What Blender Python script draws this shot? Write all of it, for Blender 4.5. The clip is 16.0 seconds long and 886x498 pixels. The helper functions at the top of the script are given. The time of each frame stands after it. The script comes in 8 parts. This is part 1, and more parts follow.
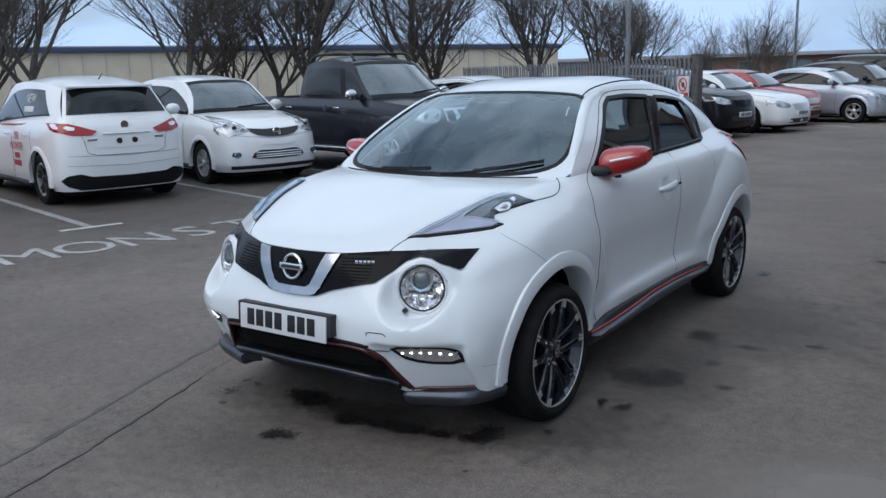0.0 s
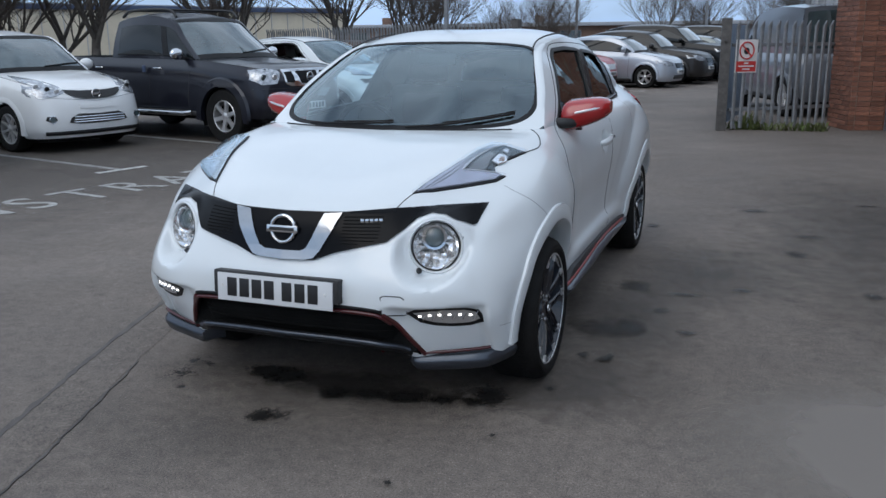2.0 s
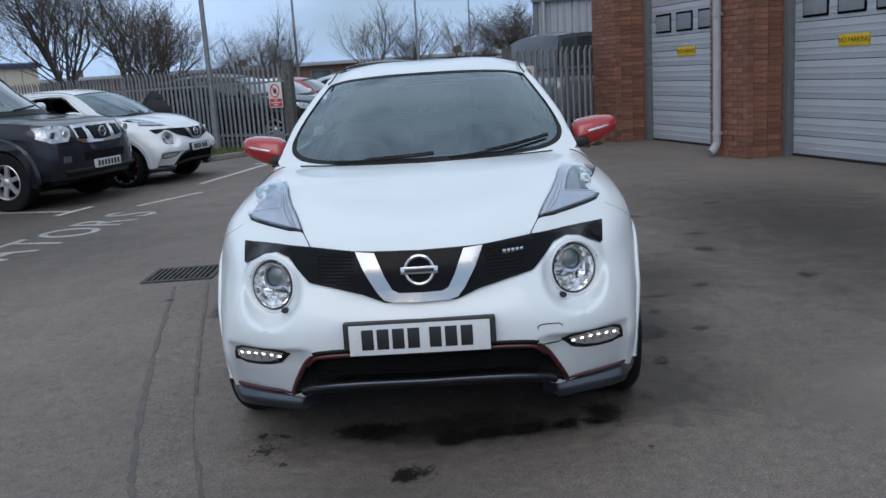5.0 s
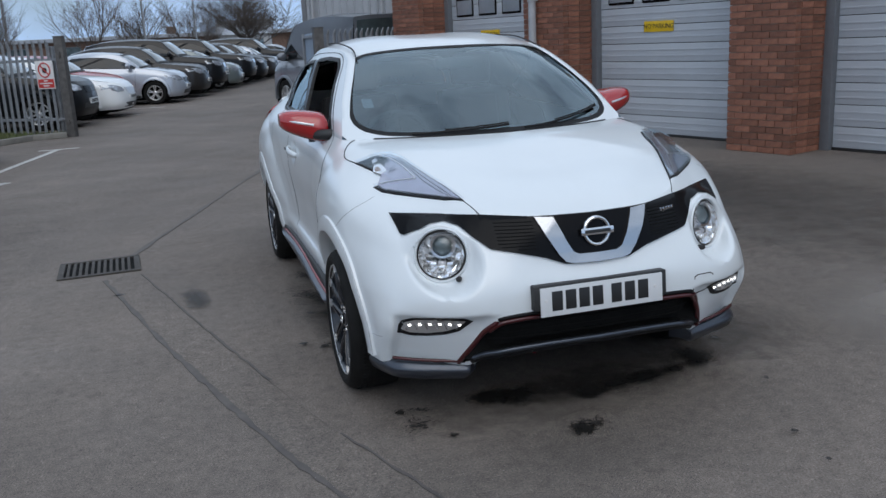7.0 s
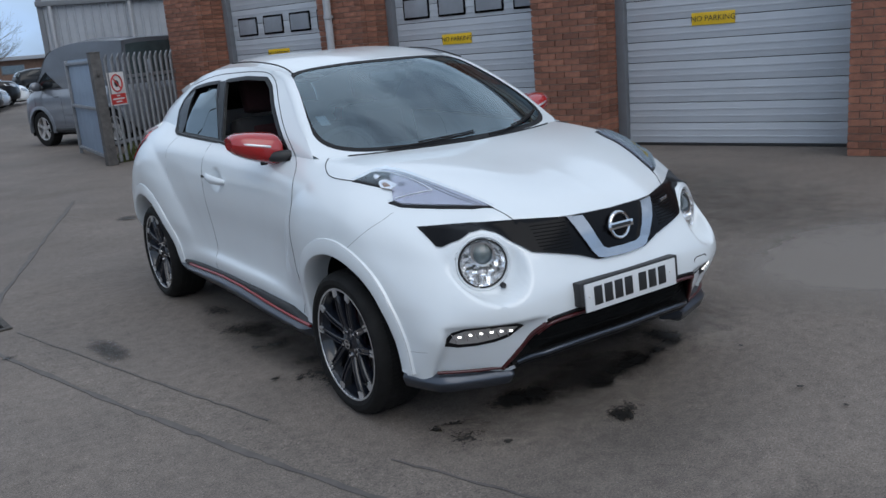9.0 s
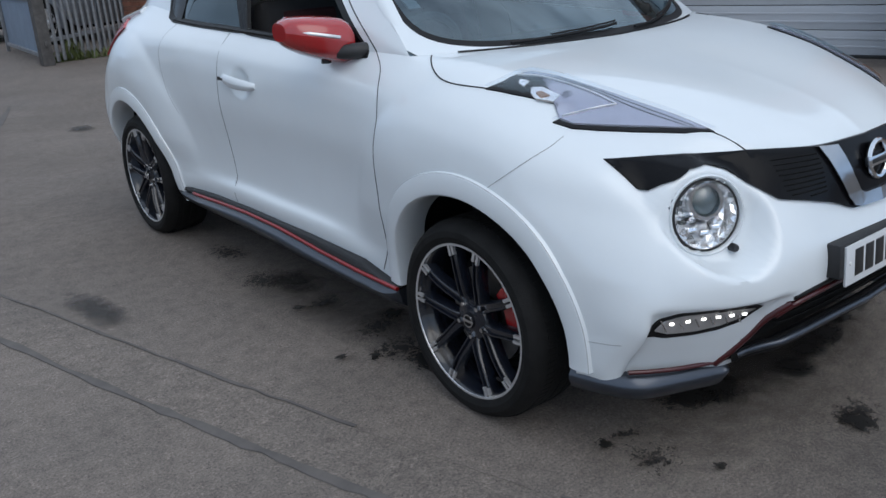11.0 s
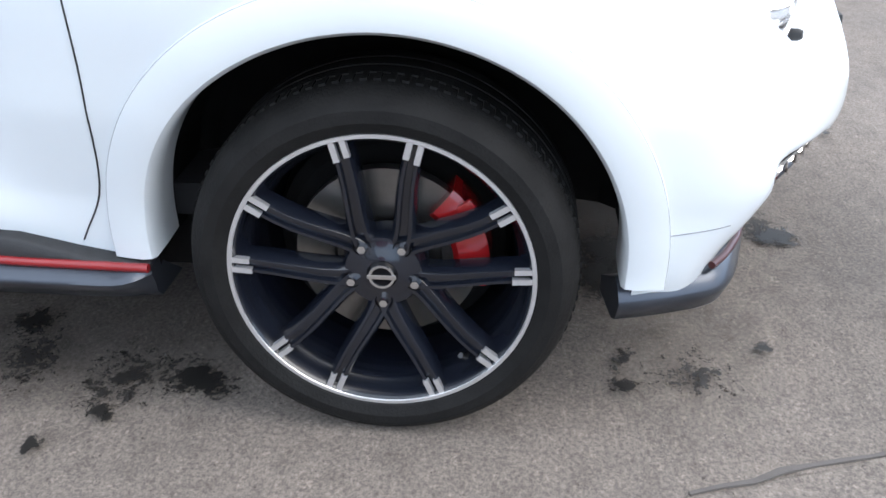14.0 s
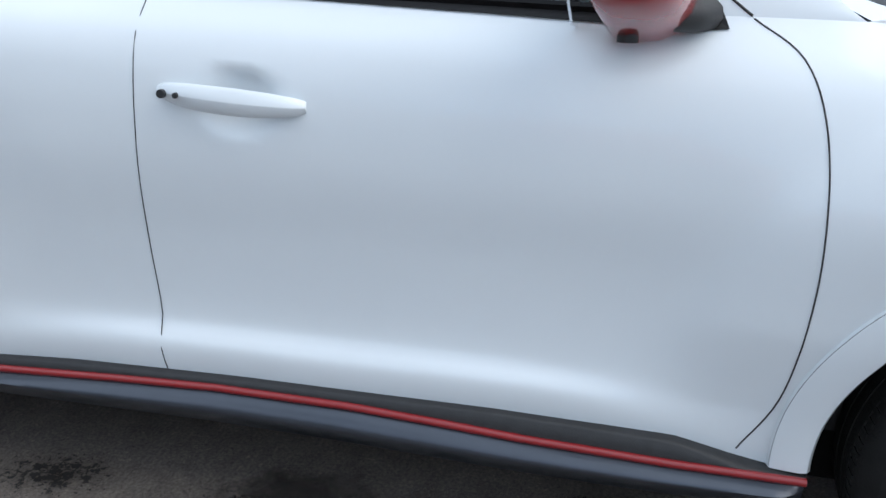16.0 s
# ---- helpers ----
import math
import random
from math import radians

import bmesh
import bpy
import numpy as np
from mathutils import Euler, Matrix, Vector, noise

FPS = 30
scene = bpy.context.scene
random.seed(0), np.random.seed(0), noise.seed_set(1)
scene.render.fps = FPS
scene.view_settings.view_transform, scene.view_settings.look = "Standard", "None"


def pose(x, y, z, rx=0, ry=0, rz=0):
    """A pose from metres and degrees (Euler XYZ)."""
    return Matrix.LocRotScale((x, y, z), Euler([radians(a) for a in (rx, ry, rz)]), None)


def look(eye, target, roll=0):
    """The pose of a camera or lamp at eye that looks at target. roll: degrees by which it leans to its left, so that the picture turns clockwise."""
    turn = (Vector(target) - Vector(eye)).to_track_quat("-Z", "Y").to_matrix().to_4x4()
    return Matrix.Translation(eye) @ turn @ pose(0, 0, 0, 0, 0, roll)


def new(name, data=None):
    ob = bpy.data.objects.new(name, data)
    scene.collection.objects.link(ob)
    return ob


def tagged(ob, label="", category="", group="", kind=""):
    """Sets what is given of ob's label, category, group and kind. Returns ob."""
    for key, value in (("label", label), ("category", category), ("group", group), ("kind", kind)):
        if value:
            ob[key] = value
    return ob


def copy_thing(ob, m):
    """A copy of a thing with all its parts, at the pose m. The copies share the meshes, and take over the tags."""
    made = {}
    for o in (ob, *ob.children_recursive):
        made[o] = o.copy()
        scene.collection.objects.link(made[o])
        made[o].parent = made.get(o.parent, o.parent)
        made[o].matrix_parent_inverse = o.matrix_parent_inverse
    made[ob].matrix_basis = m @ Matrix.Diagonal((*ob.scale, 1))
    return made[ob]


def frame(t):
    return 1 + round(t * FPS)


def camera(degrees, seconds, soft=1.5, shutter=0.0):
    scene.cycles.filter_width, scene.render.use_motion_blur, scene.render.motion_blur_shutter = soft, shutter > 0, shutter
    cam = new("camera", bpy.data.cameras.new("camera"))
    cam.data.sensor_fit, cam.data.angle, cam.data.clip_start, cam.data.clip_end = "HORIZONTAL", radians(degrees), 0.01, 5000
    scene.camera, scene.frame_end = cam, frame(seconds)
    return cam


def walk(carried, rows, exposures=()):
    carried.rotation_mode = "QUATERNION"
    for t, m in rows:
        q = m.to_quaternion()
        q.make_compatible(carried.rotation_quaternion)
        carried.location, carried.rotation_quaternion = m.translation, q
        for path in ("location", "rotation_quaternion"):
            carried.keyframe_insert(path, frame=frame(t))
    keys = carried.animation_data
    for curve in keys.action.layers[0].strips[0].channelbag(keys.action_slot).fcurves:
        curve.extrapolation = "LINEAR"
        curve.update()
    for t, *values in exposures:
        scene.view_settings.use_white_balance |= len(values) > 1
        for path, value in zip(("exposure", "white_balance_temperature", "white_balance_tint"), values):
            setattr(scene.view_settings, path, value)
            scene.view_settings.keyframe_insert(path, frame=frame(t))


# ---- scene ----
cam = camera(53.9, 16.0)
PATH = [
    (0, (2.553, -3.297, 1.513), (1.428, -1.691, 1.122), -1.4),
    (0.5, (2.553, -3.292, 1.514), (1.429, -1.688, 1.111), -1.3),
    (1, (2.461, -3.306, 1.505), (1.372, -1.683, 1.08), -1.8),
    (1.5, (2.097, -3.451, 1.472), (1.293, -1.695, 0.952), -0.7),
    (2, (1.696, -3.53, 1.437), (1.007, -1.712, 0.967), -0.5),
    (2.5, (1.262, -3.627, 1.418), (0.713, -1.759, 0.964), -1.8),
    (3, (0.905, -3.64, 1.399), (0.467, -1.758, 0.885), -2.8),
    (3.5, (0.61, -3.625, 1.425), (0.222, -1.714, 0.978), -3.2),
    (4, (0.464, -3.714, 1.422), (0.25, -1.77, 1.003), -4.6),
    (4.2, (0.434, -3.729, 1.425), (0.275, -1.775, 1.028), -4.4),
    (6.3, (-0.778, -3.724, 1.442), (-0.604, -1.777, 1.02), -3.0),
    (6.5, (-0.993, -3.689, 1.446), (-0.704, -1.756, 1.023), -3.1),
    (7, (-1.439, -3.589, 1.474), (-0.885, -1.727, 0.998), -2.9),
    (7.5, (-1.838, -3.369, 1.511), (-1.109, -1.561, 1.069), -4.0),
    (8, (-2.156, -3.261, 1.533), (-1.2, -1.573, 1.045), -5.4),
    (8.2, (-2.216, -3.213, 1.542), (-1.205, -1.555, 1.066), -5.9),
    (10.3, (-2.532, -2.604, 1.451), (-1.429, -1.027, 0.906), -3.7),
    (10.5, (-2.461, -2.417, 1.469), (-1.375, -0.842, 0.885), -3.7),
    (11, (-2.334, -1.818, 1.38), (-1.181, -0.332, 0.7), -3.3),
    (11.5, (-2.259, -1.271, 1.29), (-0.895, -0.078, 0.444), -3.9),
    (12, (-2.136, -0.801, 1.183), (-0.624, 0.082, 0.217), -5.6),
    (12.5, (-2.042, -0.456, 1.141), (-0.392, 0.099, 0.156), -8.3),
    (13, (-2.012, -0.247, 1.089), (-0.308, -0.03, 0.065), -5.1),
    (13.5, (-1.996, -0.2, 1.002), (-0.278, -0.023, -0.007), -0.3),
    (14, (-1.992, -0.189, 0.997), (-0.251, -0.047, 0.021), 0.1),
    (14.5, (-2.002, -0.193, 1.007), (-0.261, -0.055, 0.033), -0.2),
    (15, (-2.14, -0.068, 1.121), (-0.394, 0.09, 0.157), 3.6),
    (15.2, (-2.251, 0.053, 1.168), (-0.493, 0.258, 0.235), 4.0),
    (15.5, (-2.263, 0.29, 1.247), (-0.52, 0.538, 0.298), 4.8),
    (15.8, (-2.151, 0.489, 1.174), (-0.394, 0.985, 0.357), 2.3),
    (16, (-2.192, 0.721, 1.119), (-0.339, 1.115, 0.474), 1.1),
]
EXPOSURE = ((0, -0.02, 6550, 10), (4.0, -0.10, 6600, 10), (6.5, -0.12, 6600, 10), (8.0, -0.06, 6600, 10), (10.5, -0.06, 6600, 10), (11.2, 0.02, 6600, 10), (12.0, 0.32, 6700, 10), (12.8, 0.86, 6850, 11),
            (13.5, 1.32, 7000, 12), (14.5, 1.48, 7000, 12), (15.0, 1.32, 7000, 12), (15.5, 1.08, 6950, 11), (16, 0.56, 6850, 10))
walk(cam, [(t, look(eye, target, roll)) for t, eye, target, roll in PATH], EXPOSURE)

# ---- sky and sun ----
world = bpy.data.worlds.new("world")
scene.world = world
world.use_nodes = True
wn, wl = world.node_tree.nodes, world.node_tree.links
wn.clear()
w_out = wn.new("ShaderNodeOutputWorld")
w_bg = wn.new("ShaderNodeBackground")
w_bg.inputs["Strength"].default_value = 1.0
w_coord = wn.new("ShaderNodeTexCoord")
w_sky = wn.new("ShaderNodeTexSky")
w_sky.sky_type = "NISHITA"
w_sky.sun_disc = False
w_sky.sun_elevation = radians(38)
w_sky.sun_rotation = radians(190)
w_sky.air_density, w_sky.dust_density = 1.2, 2.0
w_scale = wn.new("ShaderNodeVectorMath")
w_scale.operation = "SCALE"
w_scale.inputs["Scale"].default_value = 0.10
wl.new(w_sky.outputs[0], w_scale.inputs[0])
# a broken cloud layer over the blue
w_map = wn.new("ShaderNodeMapping")
w_map.inputs["Scale"].default_value = (1.0, 1.0, 2.2)
wl.new(w_coord.outputs["Generated"], w_map.inputs[0])
w_noise = wn.new("ShaderNodeTexNoise")
w_noise.inputs["Scale"].default_value = 2.6
w_noise.inputs["Detail"].default_value = 4.0
w_noise.inputs["Roughness"].default_value = 0.55
wl.new(w_map.outputs[0], w_noise.inputs["Vector"])
w_ramp = wn.new("ShaderNodeValToRGB")
w_ramp.color_ramp.elements[0].position = 0.20
w_ramp.color_ramp.elements[1].position = 0.52
wl.new(w_noise.outputs["Fac"], w_ramp.inputs[0])
w_shade = wn.new("ShaderNodeTexNoise")
w_shade.inputs["Scale"].default_value = 3.0
w_shade.inputs["Detail"].default_value = 3.0
wl.new(w_map.outputs[0], w_shade.inputs["Vector"])
w_tone = wn.new("ShaderNodeValToRGB")
w_tone.color_ramp.elements[0].position = 0.35
w_tone.color_ramp.elements[0].color = (0.67, 0.83, 1.06, 1)
w_tone.color_ramp.elements[1].position = 0.70
w_tone.color_ramp.elements[1].color = (0.89, 1.05, 1.28, 1)
wl.new(w_shade.outputs["Fac"], w_tone.inputs[0])
w_mix = wn.new("ShaderNodeMixRGB")
wl.new(w_ramp.outputs[0], w_mix.inputs[0])
wl.new(w_scale.outputs[0], w_mix.inputs[1])
wl.new(w_tone.outputs[0], w_mix.inputs[2])
# the air is deeper blue and dimmer low over the horizon
w_split = wn.new("ShaderNodeSeparateXYZ")
wl.new(w_coord.outputs["Generated"], w_split.inputs[0])
w_low = wn.new("ShaderNodeValToRGB")
w_low.color_ramp.interpolation = "EASE"
w_low.color_ramp.elements[0].position = 0.0
w_low.color_ramp.elements[0].color = (0.62, 0.74, 0.88, 1)
w_low.color_ramp.elements[1].position = 0.42
w_low.color_ramp.elements[1].color = (1.0, 1.0, 1.0, 1)
wl.new(w_split.outputs["Z"], w_low.inputs[0])
w_air = wn.new("ShaderNodeMixRGB")
w_air.blend_type = "MULTIPLY"
w_air.inputs[0].default_value = 1.0
wl.new(w_mix.outputs[0], w_air.inputs[1])
wl.new(w_low.outputs[0], w_air.inputs[2])
wl.new(w_air.outputs[0], w_bg.inputs["Color"])
wl.new(w_bg.outputs[0], w_out.inputs[0])

sun = new("sun", bpy.data.lights.new("sun", "SUN"))
sun.data.energy = 0.9
sun.data.angle = radians(50)
sun.data.color = (1.0, 0.99, 0.97)
sun.matrix_world = look((-3, -17, 20), (0, 0, 0))

# ---- materials ----
def material(name, colour, rough=0.5, metal=0.0, vary=0.0, scale=8.0, bump=0.0, bump_scale=60.0, coat=0.0, alt=None, spec=0.5, island=0.0):
    """A principled surface whose colour drifts at two scales, with a fine relief."""
    m = bpy.data.materials.new(name)
    m.use_nodes = True
    nt = m.node_tree
    b = nt.nodes["Principled BSDF"]
    b.inputs["Roughness"].default_value = rough
    b.inputs["Metallic"].default_value = metal
    b.inputs["Coat Weight"].default_value = coat
    b.inputs["Coat Roughness"].default_value = 0.03
    b.inputs["Specular IOR Level"].default_value = spec
    b.inputs["Base Color"].default_value = (*colour, 1)
    co = nt.nodes.new("ShaderNodeTexCoord")
    if vary > 0 or alt:
        n1 = nt.nodes.new("ShaderNodeTexNoise")
        n1.inputs["Scale"].default_value = scale
        n1.inputs["Detail"].default_value = 6
        n1.inputs["Roughness"].default_value = 0.65
        nt.links.new(co.outputs["Object"], n1.inputs["Vector"])
        mix = nt.nodes.new("ShaderNodeMixRGB")
        lo = alt or tuple(c * (1 - vary) for c in colour)
        mix.inputs[1].default_value = (*lo, 1)
        mix.inputs[2].default_value = (*[min(1, c * (1 + vary)) for c in colour], 1)
        ramp = nt.nodes.new("ShaderNodeValToRGB")
        ramp.color_ramp.elements[0].position = 0.3
        ramp.color_ramp.elements[1].position = 0.7
        nt.links.new(n1.outputs["Fac"], ramp.inputs[0])
        nt.links.new(ramp.outputs[0], mix.inputs[0])
        out = mix.outputs[0]
        if island > 0:
            info = nt.nodes.new("ShaderNodeObjectInfo")
            hsv = nt.nodes.new("ShaderNodeHueSaturation")
            mr = nt.nodes.new("ShaderNodeMapRange")
            mr.inputs["To Min"].default_value = 1 - island
            mr.inputs["To Max"].default_value = 1 + island
            nt.links.new(info.outputs["Random"], mr.inputs["Value"])
            nt.links.new(mr.outputs[0], hsv.inputs["Value"])
            nt.links.new(out, hsv.inputs["Color"])
            out = hsv.outputs[0]
        nt.links.new(out, b.inputs["Base Color"])
    if bump > 0:
        n2 = nt.nodes.new("ShaderNodeTexNoise")
        n2.inputs["Scale"].default_value = bump_scale
        n2.inputs["Detail"].default_value = 5
        nt.links.new(co.outputs["Object"], n2.inputs["Vector"])
        bp = nt.nodes.new("ShaderNodeBump")
        bp.inputs["Strength"].default_value = bump
        bp.inputs["Distance"].default_value = 0.01
        nt.links.new(n2.outputs["Fac"], bp.inputs["Height"])
        nt.links.new(bp.outputs[0], b.inputs["Normal"])
    return m


def glass(name, tint, rough=0.0, ior=1.45):
    m = bpy.data.materials.new(name)
    m.use_nodes = True
    b = m.node_tree.nodes["Principled BSDF"]
    b.inputs["Base Color"].default_value = (*tint, 1)
    b.inputs["Roughness"].default_value = rough
    b.inputs["Transmission Weight"].default_value = 1.0
    b.inputs["IOR"].default_value = ior
    return m


def pane(name, tint, f0=0.05, rough=0.0):
    """Thin clear glass: tinted see-through with a mirror gloss that grows towards grazing angles."""
    m = bpy.data.materials.new(name)
    m.use_nodes = True
    nt = m.node_tree
    nt.nodes.remove(nt.nodes["Principled BSDF"])
    clear = nt.nodes.new("ShaderNodeBsdfTransparent")
    clear.inputs["Color"].default_value = (*tint, 1)
    gloss = nt.nodes.new("ShaderNodeBsdfGlossy")
    gloss.inputs["Roughness"].default_value = rough
    gloss.inputs["Color"].default_value = (0.82, 0.95, 1.0, 1)
    slant = nt.nodes.new("ShaderNodeLayerWeight")
    slant.inputs["Blend"].default_value = 0.5
    rise = nt.nodes.new("ShaderNodeMath")
    rise.operation = "POWER"
    rise.inputs[1].default_value = 4.0
    nt.links.new(slant.outputs["Facing"], rise.inputs[0])
    span = nt.nodes.new("ShaderNodeMath")
    span.operation = "MULTIPLY_ADD"
    span.inputs[1].default_value, span.inputs[2].default_value = 1 - f0, f0
    nt.links.new(rise.outputs[0], span.inputs[0])
    mix = nt.nodes.new("ShaderNodeMixShader")
    nt.links.new(span.outputs[0], mix.inputs[0])
    nt.links.new(clear.outputs[0], mix.inputs[1])
    nt.links.new(gloss.outputs[0], mix.inputs[2])
    nt.links.new(mix.outputs[0], nt.nodes["Material Output"].inputs["Surface"])
    return m


def glowing(name, colour, strength):
    m = bpy.data.materials.new(name)
    m.use_nodes = True
    b = m.node_tree.nodes["Principled BSDF"]
    b.inputs["Base Color"].default_value = (*colour, 1)
    b.inputs["Emission Color"].default_value = (*colour, 1)
    b.inputs["Emission Strength"].default_value = strength
    return m


def asphalt_material():
    """Worn tarmac: fine aggregate, broad pale and dark patches, scattered damp spots."""
    m = bpy.data.materials.new("asphalt")
    m.use_nodes = True
    nt = m.node_tree
    b = nt.nodes["Principled BSDF"]
    co = nt.nodes.new("ShaderNodeTexCoord")

    def noise_node(scale, detail=5, rough=0.6):
        n = nt.nodes.new("ShaderNodeTexNoise")
        n.inputs["Scale"].default_value, n.inputs["Detail"].default_value, n.inputs["Roughness"].default_value = scale, detail, rough
        nt.links.new(co.outputs["Object"], n.inputs["Vector"])
        return n

    def ramp(src, stops):
        r = nt.nodes.new("ShaderNodeValToRGB")
        els = r.color_ramp.elements
        els[0].position, els[0].color = stops[0][0], (*stops[0][1], 1)
        els[1].position, els[1].color = stops[-1][0], (*stops[-1][1], 1)
        for p, c in stops[1:-1]:
            e = els.new(p)
            e.color = (*c, 1)
        nt.links.new(src, r.inputs[0])
        return r.outputs[0]

    def mixed(a, bb, fac, kind="MIX"):
        x = nt.nodes.new("ShaderNodeMixRGB")
        x.blend_type = kind
        for i, v in ((0, fac), (1, a), (2, bb)):
            if isinstance(v, (int, float)):
                x.inputs[i].default_value = v
            else:
                nt.links.new(v, x.inputs[i])
        return x.outputs[0]

    broad = ramp(noise_node(0.33, 4, 0.55).outputs["Fac"], [(0.3, (0.128, 0.110, 0.098)), (0.55, (0.168, 0.145, 0.129)), (0.75, (0.208, 0.180, 0.160))])
    mid = ramp(noise_node(2.3, 6, 0.7).outputs["Fac"], [(0.3, (0.86, 0.86, 0.86)), (0.7, (1.08, 1.07, 1.06))])
    grain = ramp(noise_node(120, 5, 0.85).outputs["Fac"], [(0.38, (0.42, 0.41, 0.40)), (0.62, (1.62, 1.59, 1.55))])
    specks = ramp(noise_node(62, 5, 0.8).outputs["Fac"], [(0.61, (1, 1, 1)), (0.66, (0.30, 0.29, 0.28))])
    pale = ramp(noise_node(30, 6, 0.85).outputs["Fac"], [(0.56, (1, 1, 1)), (0.70, (1.45, 1.43, 1.40))])
    mottle = ramp(noise_node(17, 7, 0.75).outputs["Fac"], [(0.34, (0.72, 0.71, 0.70)), (0.50, (1.0, 1.0, 1.0)), (0.66, (1.22, 1.21, 1.20))])
    c = mixed(mixed(mixed(broad, mid, 1.0, "MULTIPLY"), mottle, 0.8, "MULTIPLY"), grain, 0.7, "MULTIPLY")
    c = mixed(mixed(c, specks, 1.0, "MULTIPLY"), pale, 1.0, "MULTIPLY")
    spots = ramp(noise_node(7.0, 8, 0.75).outputs["Fac"], [(0.66, (1, 1, 1)), (0.72, (0.45, 0.44, 0.43))])
    where = ramp(noise_node(0.8, 2, 0.5).outputs["Fac"], [(0.50, (0, 0, 0)), (0.62, (1, 1, 1))])
    c = mixed(c, mixed(c, spots, 1.0, "MULTIPLY"), where)
    nt.links.new(c, b.inputs["Base Color"])
    nt.links.new(ramp(noise_node(1.1, 5).outputs["Fac"], [(0.3, (0.72, 0.72, 0.72)), (0.7, (0.9, 0.9, 0.9))]), b.inputs["Roughness"])
    b.inputs["Specular IOR Level"].default_value = 0.35
    bp = nt.nodes.new("ShaderNodeBump")
    bp.inputs["Strength"].default_value = 0.4
    bp.inputs["Distance"].default_value = 0.003
    nt.links.new(noise_node(230, 4, 0.8).outputs["Fac"], bp.inputs["Height"])
    nt.links.new(bp.outputs[0], b.inputs["Normal"])
    return m


M_ASPHALT = asphalt_material()


def pale_film_material():
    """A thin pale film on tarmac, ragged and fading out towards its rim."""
    m = bpy.data.materials.new("pale_film")
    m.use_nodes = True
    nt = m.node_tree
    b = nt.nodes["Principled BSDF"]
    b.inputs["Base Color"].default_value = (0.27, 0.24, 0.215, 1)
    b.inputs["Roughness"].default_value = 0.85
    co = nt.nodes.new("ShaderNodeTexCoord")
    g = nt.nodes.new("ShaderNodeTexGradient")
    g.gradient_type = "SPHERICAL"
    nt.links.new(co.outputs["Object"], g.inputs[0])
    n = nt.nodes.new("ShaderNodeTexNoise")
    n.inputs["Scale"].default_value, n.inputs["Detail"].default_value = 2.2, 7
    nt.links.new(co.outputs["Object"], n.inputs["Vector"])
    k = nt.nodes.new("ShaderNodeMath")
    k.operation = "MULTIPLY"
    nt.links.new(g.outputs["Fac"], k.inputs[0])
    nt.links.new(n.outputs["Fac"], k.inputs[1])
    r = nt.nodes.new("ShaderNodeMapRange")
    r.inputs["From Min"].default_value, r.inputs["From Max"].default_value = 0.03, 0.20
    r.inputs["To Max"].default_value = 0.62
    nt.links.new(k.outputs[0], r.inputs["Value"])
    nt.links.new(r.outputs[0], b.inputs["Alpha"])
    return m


M_PALEFILM = pale_film_material()


def film_material(name, colour, rough, scale, lo, hi, most, weight=1.5):
    """Oil, damp and painted shade on the tarmac: dense in the middle, torn into flecks towards the rim of its unit
    disc.
    """
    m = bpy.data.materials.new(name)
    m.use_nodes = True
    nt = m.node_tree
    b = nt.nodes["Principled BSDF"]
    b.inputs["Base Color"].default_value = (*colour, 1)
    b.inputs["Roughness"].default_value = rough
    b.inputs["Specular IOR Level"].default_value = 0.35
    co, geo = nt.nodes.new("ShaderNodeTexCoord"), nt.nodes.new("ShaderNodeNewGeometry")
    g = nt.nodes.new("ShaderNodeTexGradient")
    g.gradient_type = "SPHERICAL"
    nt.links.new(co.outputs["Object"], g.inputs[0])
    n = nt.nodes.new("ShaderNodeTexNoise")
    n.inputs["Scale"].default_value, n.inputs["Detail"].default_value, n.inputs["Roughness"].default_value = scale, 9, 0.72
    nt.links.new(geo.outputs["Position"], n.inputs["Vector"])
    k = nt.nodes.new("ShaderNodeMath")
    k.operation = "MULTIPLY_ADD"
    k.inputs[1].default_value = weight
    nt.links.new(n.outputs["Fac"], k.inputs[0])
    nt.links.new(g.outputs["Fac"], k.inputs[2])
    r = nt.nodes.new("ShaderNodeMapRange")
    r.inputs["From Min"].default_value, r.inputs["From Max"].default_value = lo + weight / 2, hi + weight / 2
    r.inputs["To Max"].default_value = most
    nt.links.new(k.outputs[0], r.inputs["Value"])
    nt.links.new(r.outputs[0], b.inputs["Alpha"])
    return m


M_SPILL = film_material("oil_spill", (0.014, 0.013, 0.012), 0.5, 52, 0.40, 0.60, 0.94, 2.5)
M_FLECK = film_material("oil_flecks", (0.020, 0.018, 0.017), 0.6, 58, 0.70, 0.84, 0.85, 2.8)
M_DAMP = film_material("damp_patch", (0.032, 0.029, 0.027), 0.55, 9, 0.25, 0.75, 0.62, 1.4)
M_FAINTWET = film_material("drying_damp", (0.050, 0.046, 0.043), 0.65, 5, 0.10, 0.95, 0.22, 1.0)
# damp tint that also paints in shade on the ground at the car
M_DAMPSHADE = film_material("damp_and_shade", (0.050, 0.046, 0.043), 0.6, 5, 0.10, 0.95, 0.42, 1.0)
M_JOINT = material("tar_joint", (0.062, 0.056, 0.052), 0.8, alt=(0.13, 0.115, 0.105), vary=0.3, scale=9)
M_LINE = material("road_paint", (0.48, 0.47, 0.45), 0.8, vary=0.35, scale=14, bump=0.2, bump_scale=80)
M_WHITE = material("pearl_white_paint", (0.70, 0.738, 0.757), 0.36, vary=0.015, scale=3, coat=0.8)
M_WHITE.node_tree.nodes["Principled BSDF"].inputs["Coat Roughness"].default_value = 0.07
M_WHITE2 = material("white_paint", (0.79, 0.80, 0.80), 0.3, vary=0.03, scale=3, coat=0.8)
